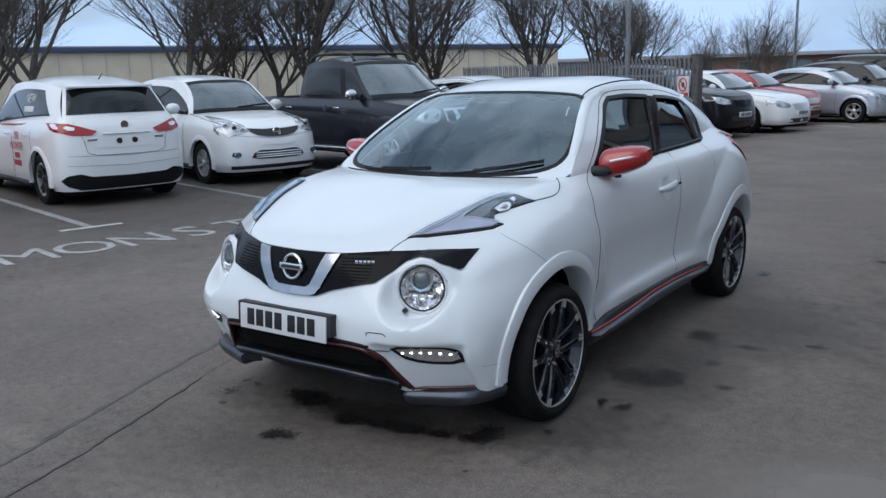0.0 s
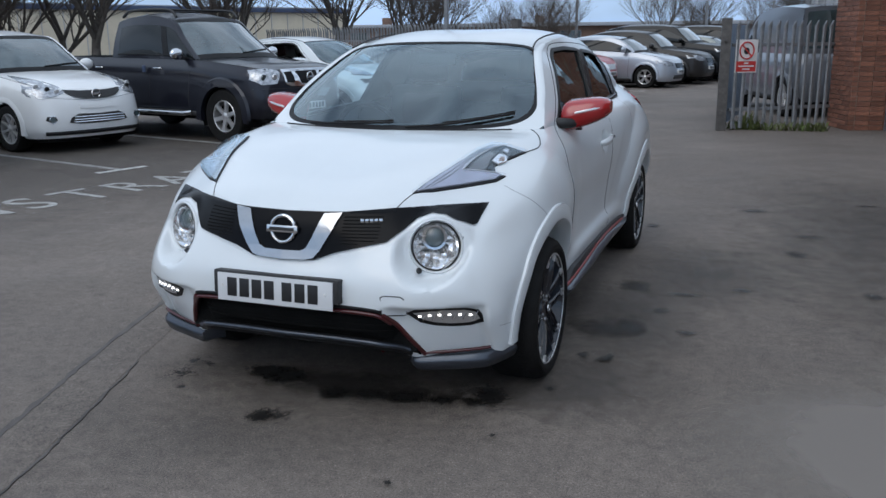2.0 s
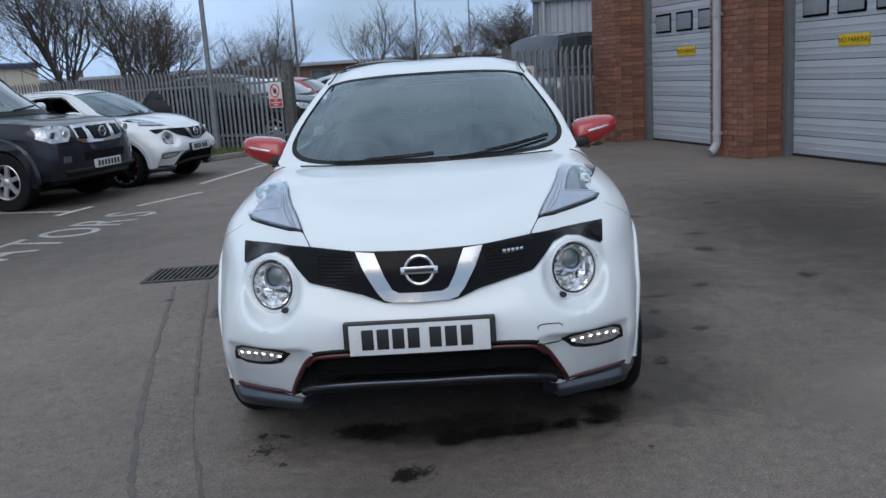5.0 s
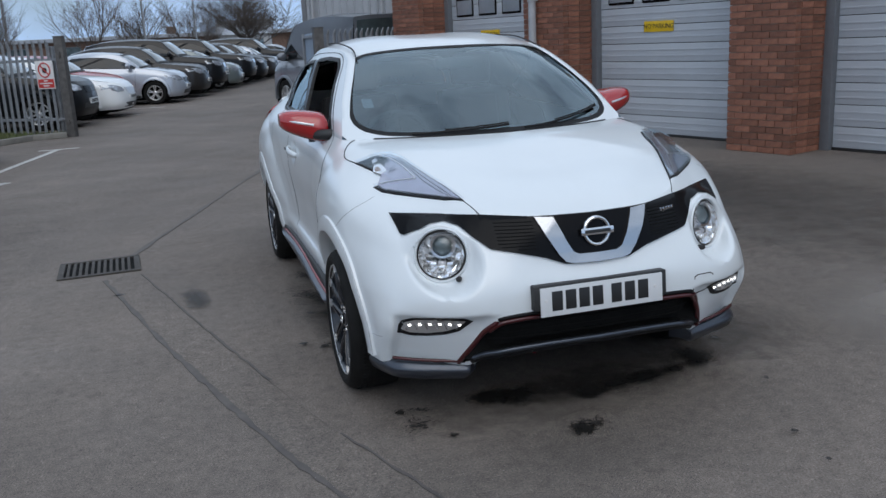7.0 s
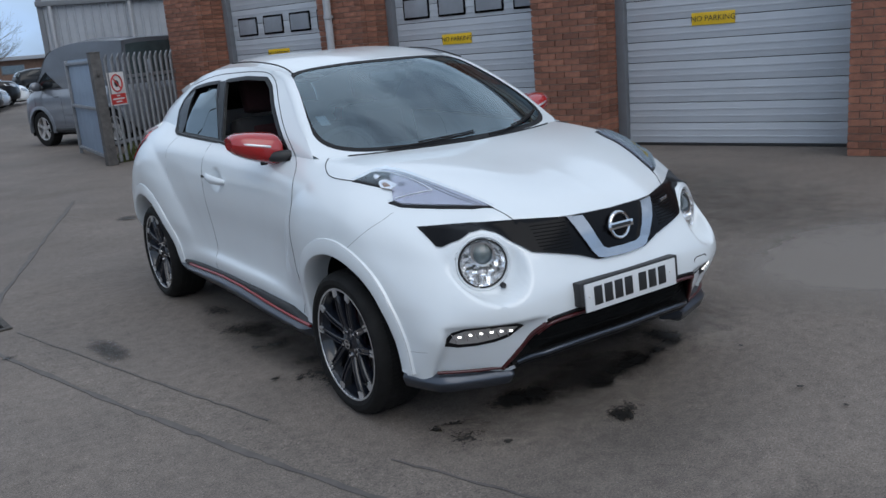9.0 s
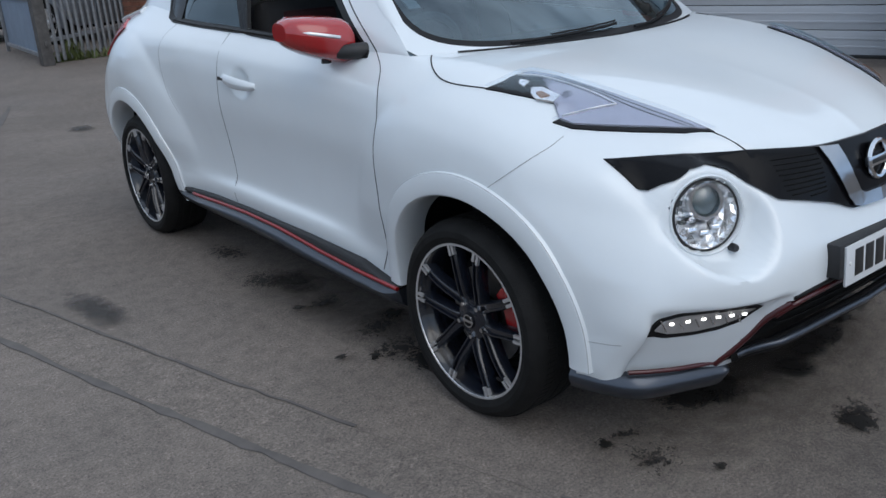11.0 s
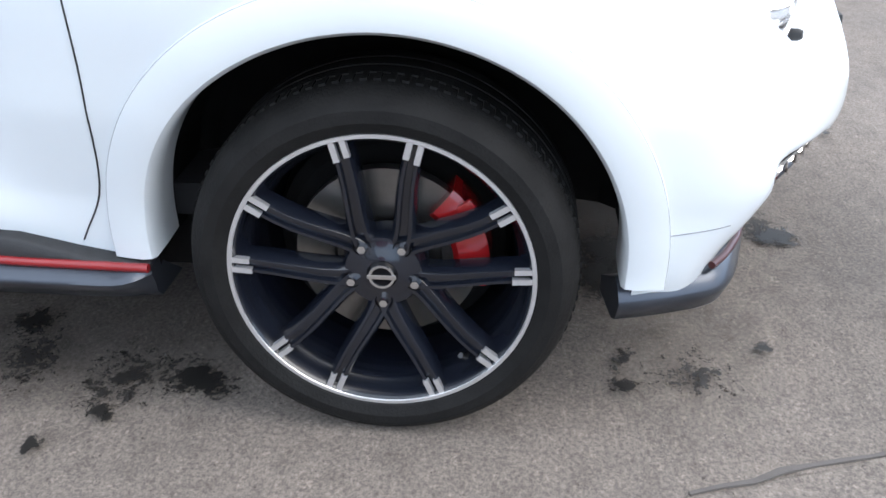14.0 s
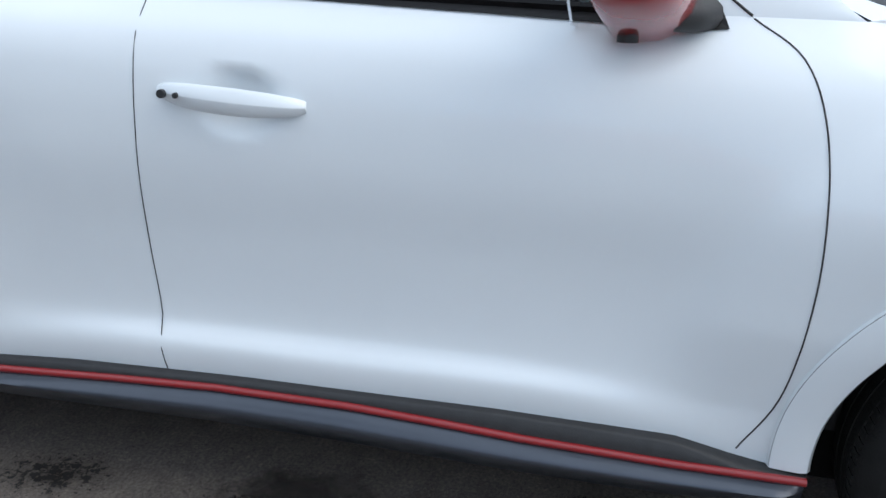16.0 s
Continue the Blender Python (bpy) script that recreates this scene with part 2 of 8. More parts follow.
M_SEAM = material("panel_gap", (0.02, 0.02, 0.022), 0.7)
M_EDGE = material("trim_joint", (0.26, 0.27, 0.28), 0.7)
M_BLACK = material("gloss_black_trim", (0.004, 0.004, 0.005), 0.22, vary=0.1, spec=0.12)
M_PLASTIC = material("black_plastic", (0.02, 0.02, 0.021), 0.55, vary=0.2, scale=40, bump=0.1, bump_scale=300)
M_RUBBER = material("black_rubber", (0.008, 0.008, 0.009), 0.5, vary=0.2, scale=30, spec=0.25)
M_LINER = material("arch_liner", (0.009, 0.009, 0.009), 0.9, vary=0.3, spec=0.1)
M_GREY = material("gunmetal_trim", (0.062, 0.071, 0.088), 0.32, metal=0.7, coat=0.25, vary=0.06)
M_REDDK = material("dark_red_trim", (0.055, 0.005, 0.007), 0.35, coat=0.4, vary=0.06)
M_RED = material("red_trim", (0.26, 0.012, 0.014), 0.3, coat=0.4, vary=0.06)
M_REDP = material("red_paint", (0.36, 0.012, 0.014), 0.25, coat=1.0, vary=0.05)
M_CHROME = material("chrome", (0.66, 0.67, 0.69), 0.10, metal=1.0, vary=0.02)
M_SATIN = material("machined_alloy", (0.66, 0.66, 0.67), 0.32, metal=0.75, vary=0.05, scale=30)
M_WHEEL = material("dark_navy_alloy", (0.008, 0.010, 0.016), 0.22, coat=0.55, spec=0.4, vary=0.1)
M_TYRE = material("tyre_rubber", (0.0085, 0.0082, 0.008), 0.72, vary=0.4, scale=18, bump=0.2, bump_scale=200, spec=0.22)
M_DISC = material("brake_disc", (0.22, 0.21, 0.20), 0.35, metal=0.9, vary=0.15, scale=20)
M_GLASS = pane("window_glass", (0.30, 0.36, 0.37), 0.07)
M_SCREEN = pane("windscreen_glass", (0.50, 0.68, 0.75), 0.17)
M_TINT = pane("privacy_glass", (0.09, 0.10, 0.11), 0.05)
M_COVER = pane("lamp_cover", (0.96, 0.96, 0.97), 0.02)
M_LENS = glass("lamp_lens", (0.97, 0.98, 1.0))
M_LED = glowing("led_light", (1.0, 0.98, 0.95), 3.6)
M_PLATE = material("plate_white", (0.62, 0.63, 0.64), 0.35, vary=0.03)
M_INK = material("plate_black", (0.015, 0.015, 0.016), 0.4)
M_CLOTH = material("dark_cloth", (0.02, 0.02, 0.022), 0.9, vary=0.12, scale=9)
M_REDCLOTH = material("red_cloth", (0.030, 0.005, 0.006), 0.9, vary=0.2, scale=60)
M_MIRROR = material("mirror_glass", (0.8, 0.82, 0.84), 0.02, metal=1.0)
M_LAMPIN = material("lamp_reflector", (0.44, 0.45, 0.53), 0.25, metal=0.6, vary=0.15, scale=30, coat=0.5)
M_LAMPBOWL = material("bright_reflector", (0.88, 0.89, 0.90), 0.16, metal=0.85, vary=0.05, scale=60)
M_AMBER = material("amber_lamp", (0.26, 0.17, 0.12), 0.2, coat=0.5, vary=0.1)
M_TAIL = material("tail_lamp_red", (0.34, 0.006, 0.010), 0.2, coat=0.4, vary=0.15)
M_GALV = material("galvanised_steel", (0.24, 0.25, 0.265), 0.55, metal=0.55, vary=0.22, scale=9, bump=0.1, bump_scale=60)
M_POST = material("weathered_post", (0.085, 0.08, 0.077), 0.75, vary=0.35, scale=11, bump=0.2, bump_scale=50)
M_DOOR = material("door_panel_grey", (0.45, 0.475, 0.51), 0.5, vary=0.05, scale=2, bump=0.05, bump_scale=40)
M_FRAME = material("door_frame_grey", (0.15, 0.16, 0.175), 0.5, vary=0.1)
M_YELLOW = material("yellow_sign", (0.72, 0.46, 0.015), 0.5, vary=0.08)
M_SIGNW = material("sign_white", (0.66, 0.65, 0.64), 0.45, vary=0.06)
M_SIGNR = material("sign_red", (0.50, 0.035, 0.03), 0.45, vary=0.1)
M_BRICK = material("red_brick", (0.235, 0.098, 0.060), 0.85, alt=(0.150, 0.064, 0.044), vary=0.2, scale=11, bump=0.5, bump_scale=70, island=0.3)
M_MORTAR = material("mortar", (0.27, 0.22, 0.185), 0.9, vary=0.2, scale=30, bump=0.4, bump_scale=120)
M_CLAD = material("metal_cladding", (0.36, 0.38, 0.41), 0.45, metal=0.3, vary=0.12, scale=1.5)
M_PANEL = material("blue_grey_sheet", (0.20, 0.26, 0.34), 0.5, vary=0.15, scale=3)
M_PIPE = material("downpipe_grey", (0.36, 0.37, 0.39), 0.5, vary=0.12, scale=7)
M_GRASS = material("grass_blade", (0.055, 0.085, 0.02), 0.8, alt=(0.10, 0.10, 0.04), vary=0.4, scale=3)
M_SOIL = material("soil", (0.06, 0.05, 0.035), 0.95, vary=0.4, scale=8, bump=0.5)
M_KERB = material("kerb_concrete", (0.20, 0.19, 0.17), 0.85, vary=0.25, scale=6, bump=0.4)
M_BARK = material("bark", (0.095, 0.084, 0.074), 0.95, vary=0.35, scale=9, bump=0.5, bump_scale=40)
M_TWIG = material("twigs", (0.105, 0.088, 0.078), 0.95, vary=0.3, scale=5)
M_CREAM = material("warehouse_wall", (0.60, 0.53, 0.41), 0.8, vary=0.12, scale=0.5)
M_ROOF = material("warehouse_roof", (0.30, 0.32, 0.35), 0.6, vary=0.1, scale=0.7)
M_BLUE = material("blue_fascia", (0.045, 0.065, 0.12), 0.5, vary=0.1)
M_FARBRICK = material("far_brick", (0.16, 0.10, 0.075), 0.9, vary=0.25, scale=3)
M_PALE = material("far_render", (0.42, 0.42, 0.42), 0.8, vary=0.15, scale=1)
M_CARBLACK = material("black_car_paint", (0.006, 0.0065, 0.008), 0.4, spec=0.15, coat=0.45, vary=0.05)
M_CARGREY = material("dark_grey_car_paint", (0.012, 0.013, 0.021), 0.35, metal=0.35, spec=0.2, coat=0.7, vary=0.05)
M_CARSILV = material("silver_car_paint", (0.42, 0.45, 0.50), 0.3, metal=0.5, coat=1.0, vary=0.03)
M_CARRED = material("red_car_paint", (0.33, 0.015, 0.02), 0.3, coat=0.5, vary=0.04)
M_CARBROWN = material("bronze_car_paint", (0.024, 0.022, 0.022), 0.4, spec=0.2, coat=0.45, vary=0.05)
M_VAN = material("van_paint", (0.15, 0.165, 0.19), 0.35, metal=0.3, coat=0.8, vary=0.05)
M_PANE = material("vision_pane", (0.26, 0.28, 0.31), 0.15, vary=0.15, scale=3, spec=0.6)
M_SIDEGLASS = material("side_window_glass", (0.007, 0.009, 0.010), 0.05, vary=0.3, scale=2, spec=0.45)
M_HEADLAMP = material("head_lamp_unit", (0.40, 0.42, 0.45), 0.22, metal=0.6, vary=0.6, scale=22, coat=0.6)
M_GLASSCAR = material("parked_car_glass", (0.050, 0.076, 0.084), 0.05, vary=0.35, scale=2.5, spec=0.9, coat=1.0)


# ---- mesh helpers ----
from mathutils.bvhtree import BVHTree

def part(name, bm, mat, parent=None, label="", smooth=30.0):
    """Links a bmesh as one mesh object, under a thing or a part when one is given."""
    me = bpy.data.meshes.new(name)
    bmesh.ops.recalc_face_normals(bm, faces=bm.faces)
    bm.to_mesh(me)
    bm.free()
    if smooth:
        me.shade_smooth()
        me.set_sharp_from_angle(angle=radians(smooth))
    me.materials.append(mat)
    ob = new(name, me)
    if parent:
        ob.parent = parent
    if label:
        tagged(ob, label)
    return ob


def thing(name, label, category, group="", m=None, kind=""):
    ob = new(name)
    ob.empty_display_size = 0.1
    if m is not None:
        ob.matrix_world = m
    return tagged(ob, label, category, group, kind)


def solo(name, bm, mat, label, category, group="", m=None, kind="", smooth=30.0):
    ob = part(name, bm, mat, None, "", smooth)
    if m is not None:
        ob.matrix_world = m
    return tagged(ob, label, category, group, kind)


def box(lo, hi, bevel=0.0, bm=None, m=None):
    bm = bm or bmesh.new()
    c = [(a + b) / 2 for a, b in zip(lo, hi)]
    s = [abs(b - a) for a, b in zip(lo, hi)]
    mm = Matrix.Translation(c) @ Matrix.Diagonal((*s, 1))
    r = bmesh.ops.create_cube(bm, size=1, matrix=(m @ mm) if m is not None else mm)
    if bevel > 0:
        es = {e for v in r["verts"] for e in v.link_edges}
        bmesh.ops.bevel(bm, geom=list(es), offset=bevel, segments=2, affect="EDGES", profile=0.6)
    return bm


def cyl(r1, r2, depth, segs=24, m=None, bm=None, caps=True):
    bm = bm or bmesh.new()
    bmesh.ops.create_cone(bm, cap_ends=caps, segments=segs, radius1=r1, radius2=r2, depth=depth, matrix=m or Matrix())
    return bm


def tube(pts, r, segs=6, bm=None, taper=None, closed=False):
    """A round bar along a line of points."""
    bm = bm or bmesh.new()
    pts = [Vector(p) for p in pts]
    rings = []
    side = None
    n = len(pts)
    for i, p in enumerate(pts):
        d = (pts[(i + 1) % n if closed else min(i + 1, n - 1)] - pts[(i - 1) % n if closed else max(i - 1, 0)])
        d = d.normalized() if d.length > 1e-9 else Vector((0, 0, 1))
        if side is None:
            side = d.orthogonal().normalized()
        side = (side - d * side.dot(d)).normalized()
        up = d.cross(side)
        rr = r if taper is None else r + (taper - r) * i / max(1, n - 1)
        rings.append([bm.verts.new(p + (side * math.cos(a) + up * math.sin(a)) * rr) for a in [2 * math.pi * k / segs for k in range(segs)]])
    for i in range(n if closed else n - 1):
        a, b = rings[i], rings[(i + 1) % n]
        for k in range(segs):
            bm.faces.new((a[k], a[(k + 1) % segs], b[(k + 1) % segs], b[k]))
    if not closed:
        bm.faces.new(rings[0][::-1])
        bm.faces.new(rings[-1])
    return bm


def lathe(profile, segs=48, bm=None, m=None):
    """Turns (radius, along) pairs round the x axis."""
    bm = bm or bmesh.new()
    m = m or Matrix()
    rings = []
    for r, x in profile:
        rings.append([bm.verts.new(m @ Vector((x, r * math.cos(a), r * math.sin(a)))) for a in [2 * math.pi * k / segs for k in range(segs)]])
    for a, b in zip(rings, rings[1:]):
        for k in range(segs):
            bm.faces.new((a[k], a[(k + 1) % segs], b[(k + 1) % segs], b[k]))
    return bm


def catmull(pts, n):
    """A smooth line through points, with n steps between each two."""
    pts = [Vector(p) for p in pts]
    out = []
    for i in range(len(pts) - 1):
        p0 = pts[i - 1] if i else pts[0] * 2 - pts[1]
        p1, p2 = pts[i], pts[i + 1]
        p3 = pts[i + 2] if i + 2 < len(pts) else p2 * 2 - p1
        for k in range(n):
            t = k / n
            out.append(0.5 * ((2 * p1) + (p2 - p0) * t + (2 * p0 - 5 * p1 + 4 * p2 - p3) * t * t + (3 * p1 - p0 - 3 * p2 + p3) * t ** 3))
    return out + [pts[-1]]


def sheet(grid, bm=None, keep=None):
    """Quads over a grid of points; keep(centre) may leave faces out."""
    bm = bm or bmesh.new()
    vs = [[bm.verts.new(p) for p in row] for row in grid]
    for i in range(len(vs) - 1):
        for j in range(len(vs[0]) - 1):
            q = (vs[i][j], vs[i + 1][j], vs[i + 1][j + 1], vs[i][j + 1])
            if keep is None or keep((q[0].co + q[2].co) / 2):
                bm.faces.new(q)
    return bm


def flipped(bm):
    """Adds the mirror image across x = 0 to a bmesh."""
    g = bmesh.ops.duplicate(bm, geom=bm.verts[:] + bm.edges[:] + bm.faces[:])
    for v in (e for e in g["geom"] if isinstance(e, bmesh.types.BMVert)):
        v.co.x = -v.co.x
    bmesh.ops.remove_doubles(bm, verts=bm.verts, dist=1e-4)
    return bm


def inside(p, poly):
    x, y = p
    hit = False
    for (x1, y1), (x2, y2) in zip(poly, poly[1:] + poly[:1]):
        if (y1 > y) != (y2 > y) and x < (x2 - x1) * (y - y1) / (y2 - y1) + x1:
            hit = not hit
    return hit


def smooth2d(pts, n=4, closed=True):
    pts = [Vector((a, b, 0)) for a, b in pts]
    if closed:
        pts = pts[-1:] + pts + pts[:2]
        full = catmull(pts, n)
        return [(p.x, p.y) for p in full[n:n + (len(pts) - 3) * n]]
    return [(p.x, p.y) for p in catmull(pts, n)]


def conform(bvh, poly, axis, off, thick=0.012, step=0.045, sign=1, offs=None):
    """A panel of that outline laid on a body. axis y: outline (x, z) seen from the front (sign 1) or the back (-1);
    axis x: (y, z) from the side of that sign; axis z: (x, y) from above."""
    bm = bmesh.new()
    f = bm.faces.new([bm.verts.new((a, b, 0)) for a, b in poly])
    bmesh.ops.triangulate(bm, faces=[f])
    for k in (0, 1):
        lo, hi = min(p[k] for p in poly), max(p[k] for p in poly)
        n = max(1, int((hi - lo) / step))
        for i in range(1, n):
            co, no = [0, 0, 0], [0, 0, 0]
            co[k], no[k] = lo + (hi - lo) * i / n, 1
            bmesh.ops.bisect_plane(bm, geom=bm.verts[:] + bm.edges[:] + bm.faces[:], plane_co=co, plane_no=no)
    way = {"y": Vector((0, sign, 0)), "x": Vector((-sign, 0, 0)), "z": Vector((0, 0, -1))}[axis]
    for v in bm.verts:
        a, b = v.co.x, v.co.y
        base = {"y": Vector((a, 0, b)), "x": Vector((0, a, b)), "z": Vector((a, b, 0))}[axis]
        hit, normal, _, _ = bvh.ray_cast(base - way * 4, way)
        if hit is None:
            hit, normal, _, _ = bvh.find_nearest(base - way * 0.85)
        if normal.dot(way) > 0:
            normal = -normal
        v.co = hit + normal * off * 0.5 - way * off * 0.5
    r = bmesh.ops.extrude_face_region(bm, geom=bm.faces[:], use_keep_orig=True)
    for v in r["geom"]:
        if isinstance(v, bmesh.types.BMVert):
            v.co += way * thick
    return bm


def on_skin(bvh, a, b, axis, sign=1, off=0.0):
    way = {"y": Vector((0, sign, 0)), "x": Vector((-sign, 0, 0)), "z": Vector((0, 0, -1))}[axis]
    base = {"y": Vector((a, 0, b)), "x": Vector((0, a, b)), "z": Vector((a, b, 0))}[axis]
    hit, _, _, _ = bvh.ray_cast(base - way * 4, way)
    if hit is None:
        hit, _, _, _ = bvh.find_nearest(base - way * 0.85)
    return hit - way * off


def lettering(text, size, depth=0.002, spacing=1.0):
    """A mesh of the built-in font, centred, lying in the xy plane."""
    cu = bpy.data.curves.new("text", "FONT")
    cu.body, cu.size, cu.extrude, cu.align_x, cu.align_y, cu.space_character = text, size, depth, "CENTER", "CENTER", spacing
    cu.resolution_u = 3
    ob = bpy.data.objects.new("text", cu)
    me = bpy.data.meshes.new_from_object(ob)
    bm = bmesh.new()
    bm.from_mesh(me)
    bpy.data.objects.remove(ob)
    bpy.data.meshes.remove(me)
    bpy.data.curves.remove(cu)
    return bm

# ---- ground and its markings ----
solo("ground", box((-400, -200, -0.4), (400, 600, 0)), M_ASPHALT, "worn grey tarmac of a car park", "ground", kind="structure", smooth=0)

ROW = Vector((0.235, 0.972, 0)).normalized()      # along the row of bays
BAY = Vector((ROW.y, -ROW.x, 0))                   # out of a bay, towards the lane


def strip(a, b, width, z=0.005, depth=0.004, wander=0.0):
    """A flat painted or laid strip between two places on the ground."""
    a, b = Vector((*a, 0)), Vector((*b, 0))
    d = (b - a).normalized()
    s = Vector((-d.y, d.x, 0)) * width / 2
    bm = bmesh.new()
    n = max(2, int((b - a).length / 0.25))
    rnd = random.Random(round(a.x * 100 + b.y * 37))
    top = []
    for i in range(n + 1):
        p = a.lerp(b, i / n) + s.normalized() * wander * rnd.uniform(-1, 1)
        w = 1 + rnd.uniform(-0.08, 0.08) + (rnd.uniform(-0.7, 0.5) if wander else 0)
        top.append([bm.verts.new(p + s * w + Vector((0, 0, z))), bm.verts.new(p - s * w + Vector((0, 0, z)))])
    for u, v in zip(top, top[1:]):
        bm.faces.new((u[0], u[1], v[1], v[0]))
    r = bmesh.ops.extrude_face_region(bm, geom=bm.faces[:], use_keep_orig=True)
    for v in r["geom"]:
        if isinstance(v, bmesh.types.BMVert):
            v.co.z -= depth
    return bm


bays = thing("bay_marking", "worn white painted parking bay lines on tarmac", "road marking", kind="structure")
tees = [Vector((-5.88, 2.12, 0)) + ROW * 2.42 * k for k in (-1, 0, 1, 2)]
for q in tees:
    part("bay_line", strip((q - BAY * 4.6).xy, q.xy, 0.09), M_LINE, bays, smooth=0)
    part("tee_bar", strip((q - ROW * 0.33 + BAY * 0.05).xy, (q + ROW * 0.33 + BAY * 0.05).xy, 0.09, 0.007), M_LINE, bays, smooth=0)
part("edge_line", strip((-3.95, 6.95), (-3.45, 7.95), 0.09), M_LINE, bays, smooth=0)
part("edge_line", strip((-3.75, 9.0), (-3.27, 11.5), 0.09), M_LINE, bays, smooth=0)
part("edge_line", strip((-3.55, 11.5), (-2.95, 11.55), 0.09, 0.007), M_LINE, bays, smooth=0)
for k in range(7):
    q = Vector((-2.2, 18.4, 0)) + ROW * 2.4 * k
    part("bay_line", strip((q - BAY * 1.2).xy, q.xy, 0.09), M_LINE, bays, smooth=0)

# the painted word runs along the row, its feet towards the lane
words = thing("painted_word", "worn white painted lettering on the tarmac by the bays", "road marking", kind="structure")
WORD = "DEMONSTRATORS"
w0, wd = Vector((-4.93, 0.83, 0)), Vector((0.213, 0.977, 0))
for k, ch in enumerate(WORD):
    bm = lettering(ch, 0.92, 0.0015)
    for v in bm.verts:
        v.co.x *= 0.80
    p = w0 + wd * 0.555 * (k - 2)
    rot = Matrix((( wd.x, -wd.y, 0, p.x), (wd.y, wd.x, 0, p.y), (0, 0, 1, 0.0045), (0, 0, 0, 1)))
    bmesh.ops.transform(bm, matrix=rot, verts=bm.verts)
    part("letter", bm, M_LINE, words, smooth=0)

# a filled trench across the lane, with tar joints on both edges, and the drain at its end
trench = thing("trench_repair", "patched tarmac trench strip with dark tar joints", "repair strip", kind="structure")
fill = [(-1.885, 2.45), (-1.53, 1.05), (-1.28, 0.14), (-1.08, -0.52), (-0.86, -1.15), (-0.68, -1.72), (-0.28, -3.3)]


def ribbon(line, width, z, wander, seed):
    """A laid strip along a bent line, its edges a little uneven."""
    rnd = random.Random(seed)
    pts = catmull([Vector((x, y, z)) for x, y in line], 12)
    rows = []
    for i, p in enumerate(pts):
        d = (pts[min(i + 1, len(pts) - 1)] - pts[max(i - 1, 0)]).normalized()
        q = Vector((-d.y, d.x, 0))
        p = p + q * wander * rnd.uniform(-1, 1)
        w = width / 2 * (1 + (rnd.uniform(-.45, .5) if wander else rnd.uniform(-.04, .04)))
        rows.append([p + q * w - Vector((0, 0, .004)), p + q * w * .92, p - q * w * .92, p - q * w - Vector((0, 0, .004))])
    return sheet(rows)


part("fill", ribbon(fill, 0.235, 0.003, 0.0, 1), M_ASPHALT, trench, smooth=0)
part("joint", ribbon([(x - .118, y - .03) for x, y in fill], 0.027, 0.0050, 0.005, 2), M_JOINT, trench, "wide dark tar joint", smooth=0)
part("joint", ribbon([(x + .118, y + .03) for x, y in fill[:3]], 0.011, 0.0050, 0.006, 3), M_JOINT, trench, smooth=0)
part("joint", ribbon([(x + .118, y + .03) for x, y in fill[3:]], 0.011, 0.0050, 0.006, 4), M_JOINT, trench, smooth=0)
part("joint", strip((-1.85, 3.1), (-0.33, 7.6), 0.045, 0.004, 0.003, 0.010), M_JOINT, trench, smooth=0)

drain = thing("drain_grate", "rusty iron drain grate set in the tarmac", "drain", m=pose(-2.06, 2.82, 0, 0, 0, 3))
bm = bmesh.new()
for lo, hi in (((-0.27, -0.24), (0.27, -0.20)), ((-0.27, 0.20), (0.27, 0.24)), ((-0.27, -0.2), (-0.23, 0.2)), ((0.23, -0.2), (0.27, 0.2))):
    box((*lo, 0.0), (*hi, 0.012), 0.003, bm)
M_IRON = material("rusty_iron", (0.07, 0.062, 0.055), 0.7, metal=0.4, vary=0.4, scale=20, bump=0.3)
part("grate_frame", bm, M_IRON, drain)
for k in range(11):
    part("bar", box((-0.215 + k * 0.04, -0.2, 0.001), (-0.195 + k * 0.04, 0.2, 0.010), 0.002), M_IRON, drain)
part("pit", box((-0.23, -0.2, -0.3), (0.23, 0.2, 0.0015)), M_LINER, drain)


def soaked(x, y, rx, ry, turn, mat, k):
    """A spill or a patch of damp and painted shade, as thin as the film it is, in a unit disc that takes its size from
    the object.
    """
    bm = bmesh.new()
    bm.faces.new([bm.verts.new((math.cos(math.pi * i / 16), math.sin(math.pi * i / 16), 0)) for i in range(32)])
    ob = solo("oil_spill", bm, mat, "dark oil stain soaked into the tarmac" if mat in (M_SPILL, M_FLECK) else "faint patch of damp and painted shade on the worn tarmac", "stain", "oil stains", pose(x, y, 0.0058 + 0.00012 * k, 0, 0, turn), "structure", 0)
    ob.scale = (rx, ry, 1)
    return ob


DENSE = ((-.10, -.83, .062, .055), (-.31, -.41, .13, .09), (-.20, -.43, .09, .08), (.07, -.52, .055, .06), (.21, -.49, .055, .045), (.37, -.47, .07, .05), (.52, -.46, .04, .04), (.69, -.35, .085, .12),
         (.90, -.19, .025, .025), (.95, .25, .03, .045), (1.06, .24, .035, .06), (-.71, -.41, .024, .032), (-.76, .36, .055, .085), (-.60, .75, .05, .05), (-.86, .50, .03, .022), (-.95, .58, .025, .016),
         (-.75, 1.03, .03, .025), (-.84, 1.07, .032, .022), (-.57, -.69, .02, .022), (.81, -.70, .012, .018), (.59, -1.15, .014, .020), (.55, -1.37, .011, .016), (-.87, .48, .02, .014))
THIN = ((-.76, .50, .17, .13), (-.72, .70, .15, .09), (-.05, -.80, .15, .10), (.30, -.47, .30, .09), (-.72, 1.05, .14, .07), (-.66, -.55, .12, .12), (-.80, 1.45, .14, .18), (-.74, 1.9, .12, .2), (-.62, -.42, .09, .03))
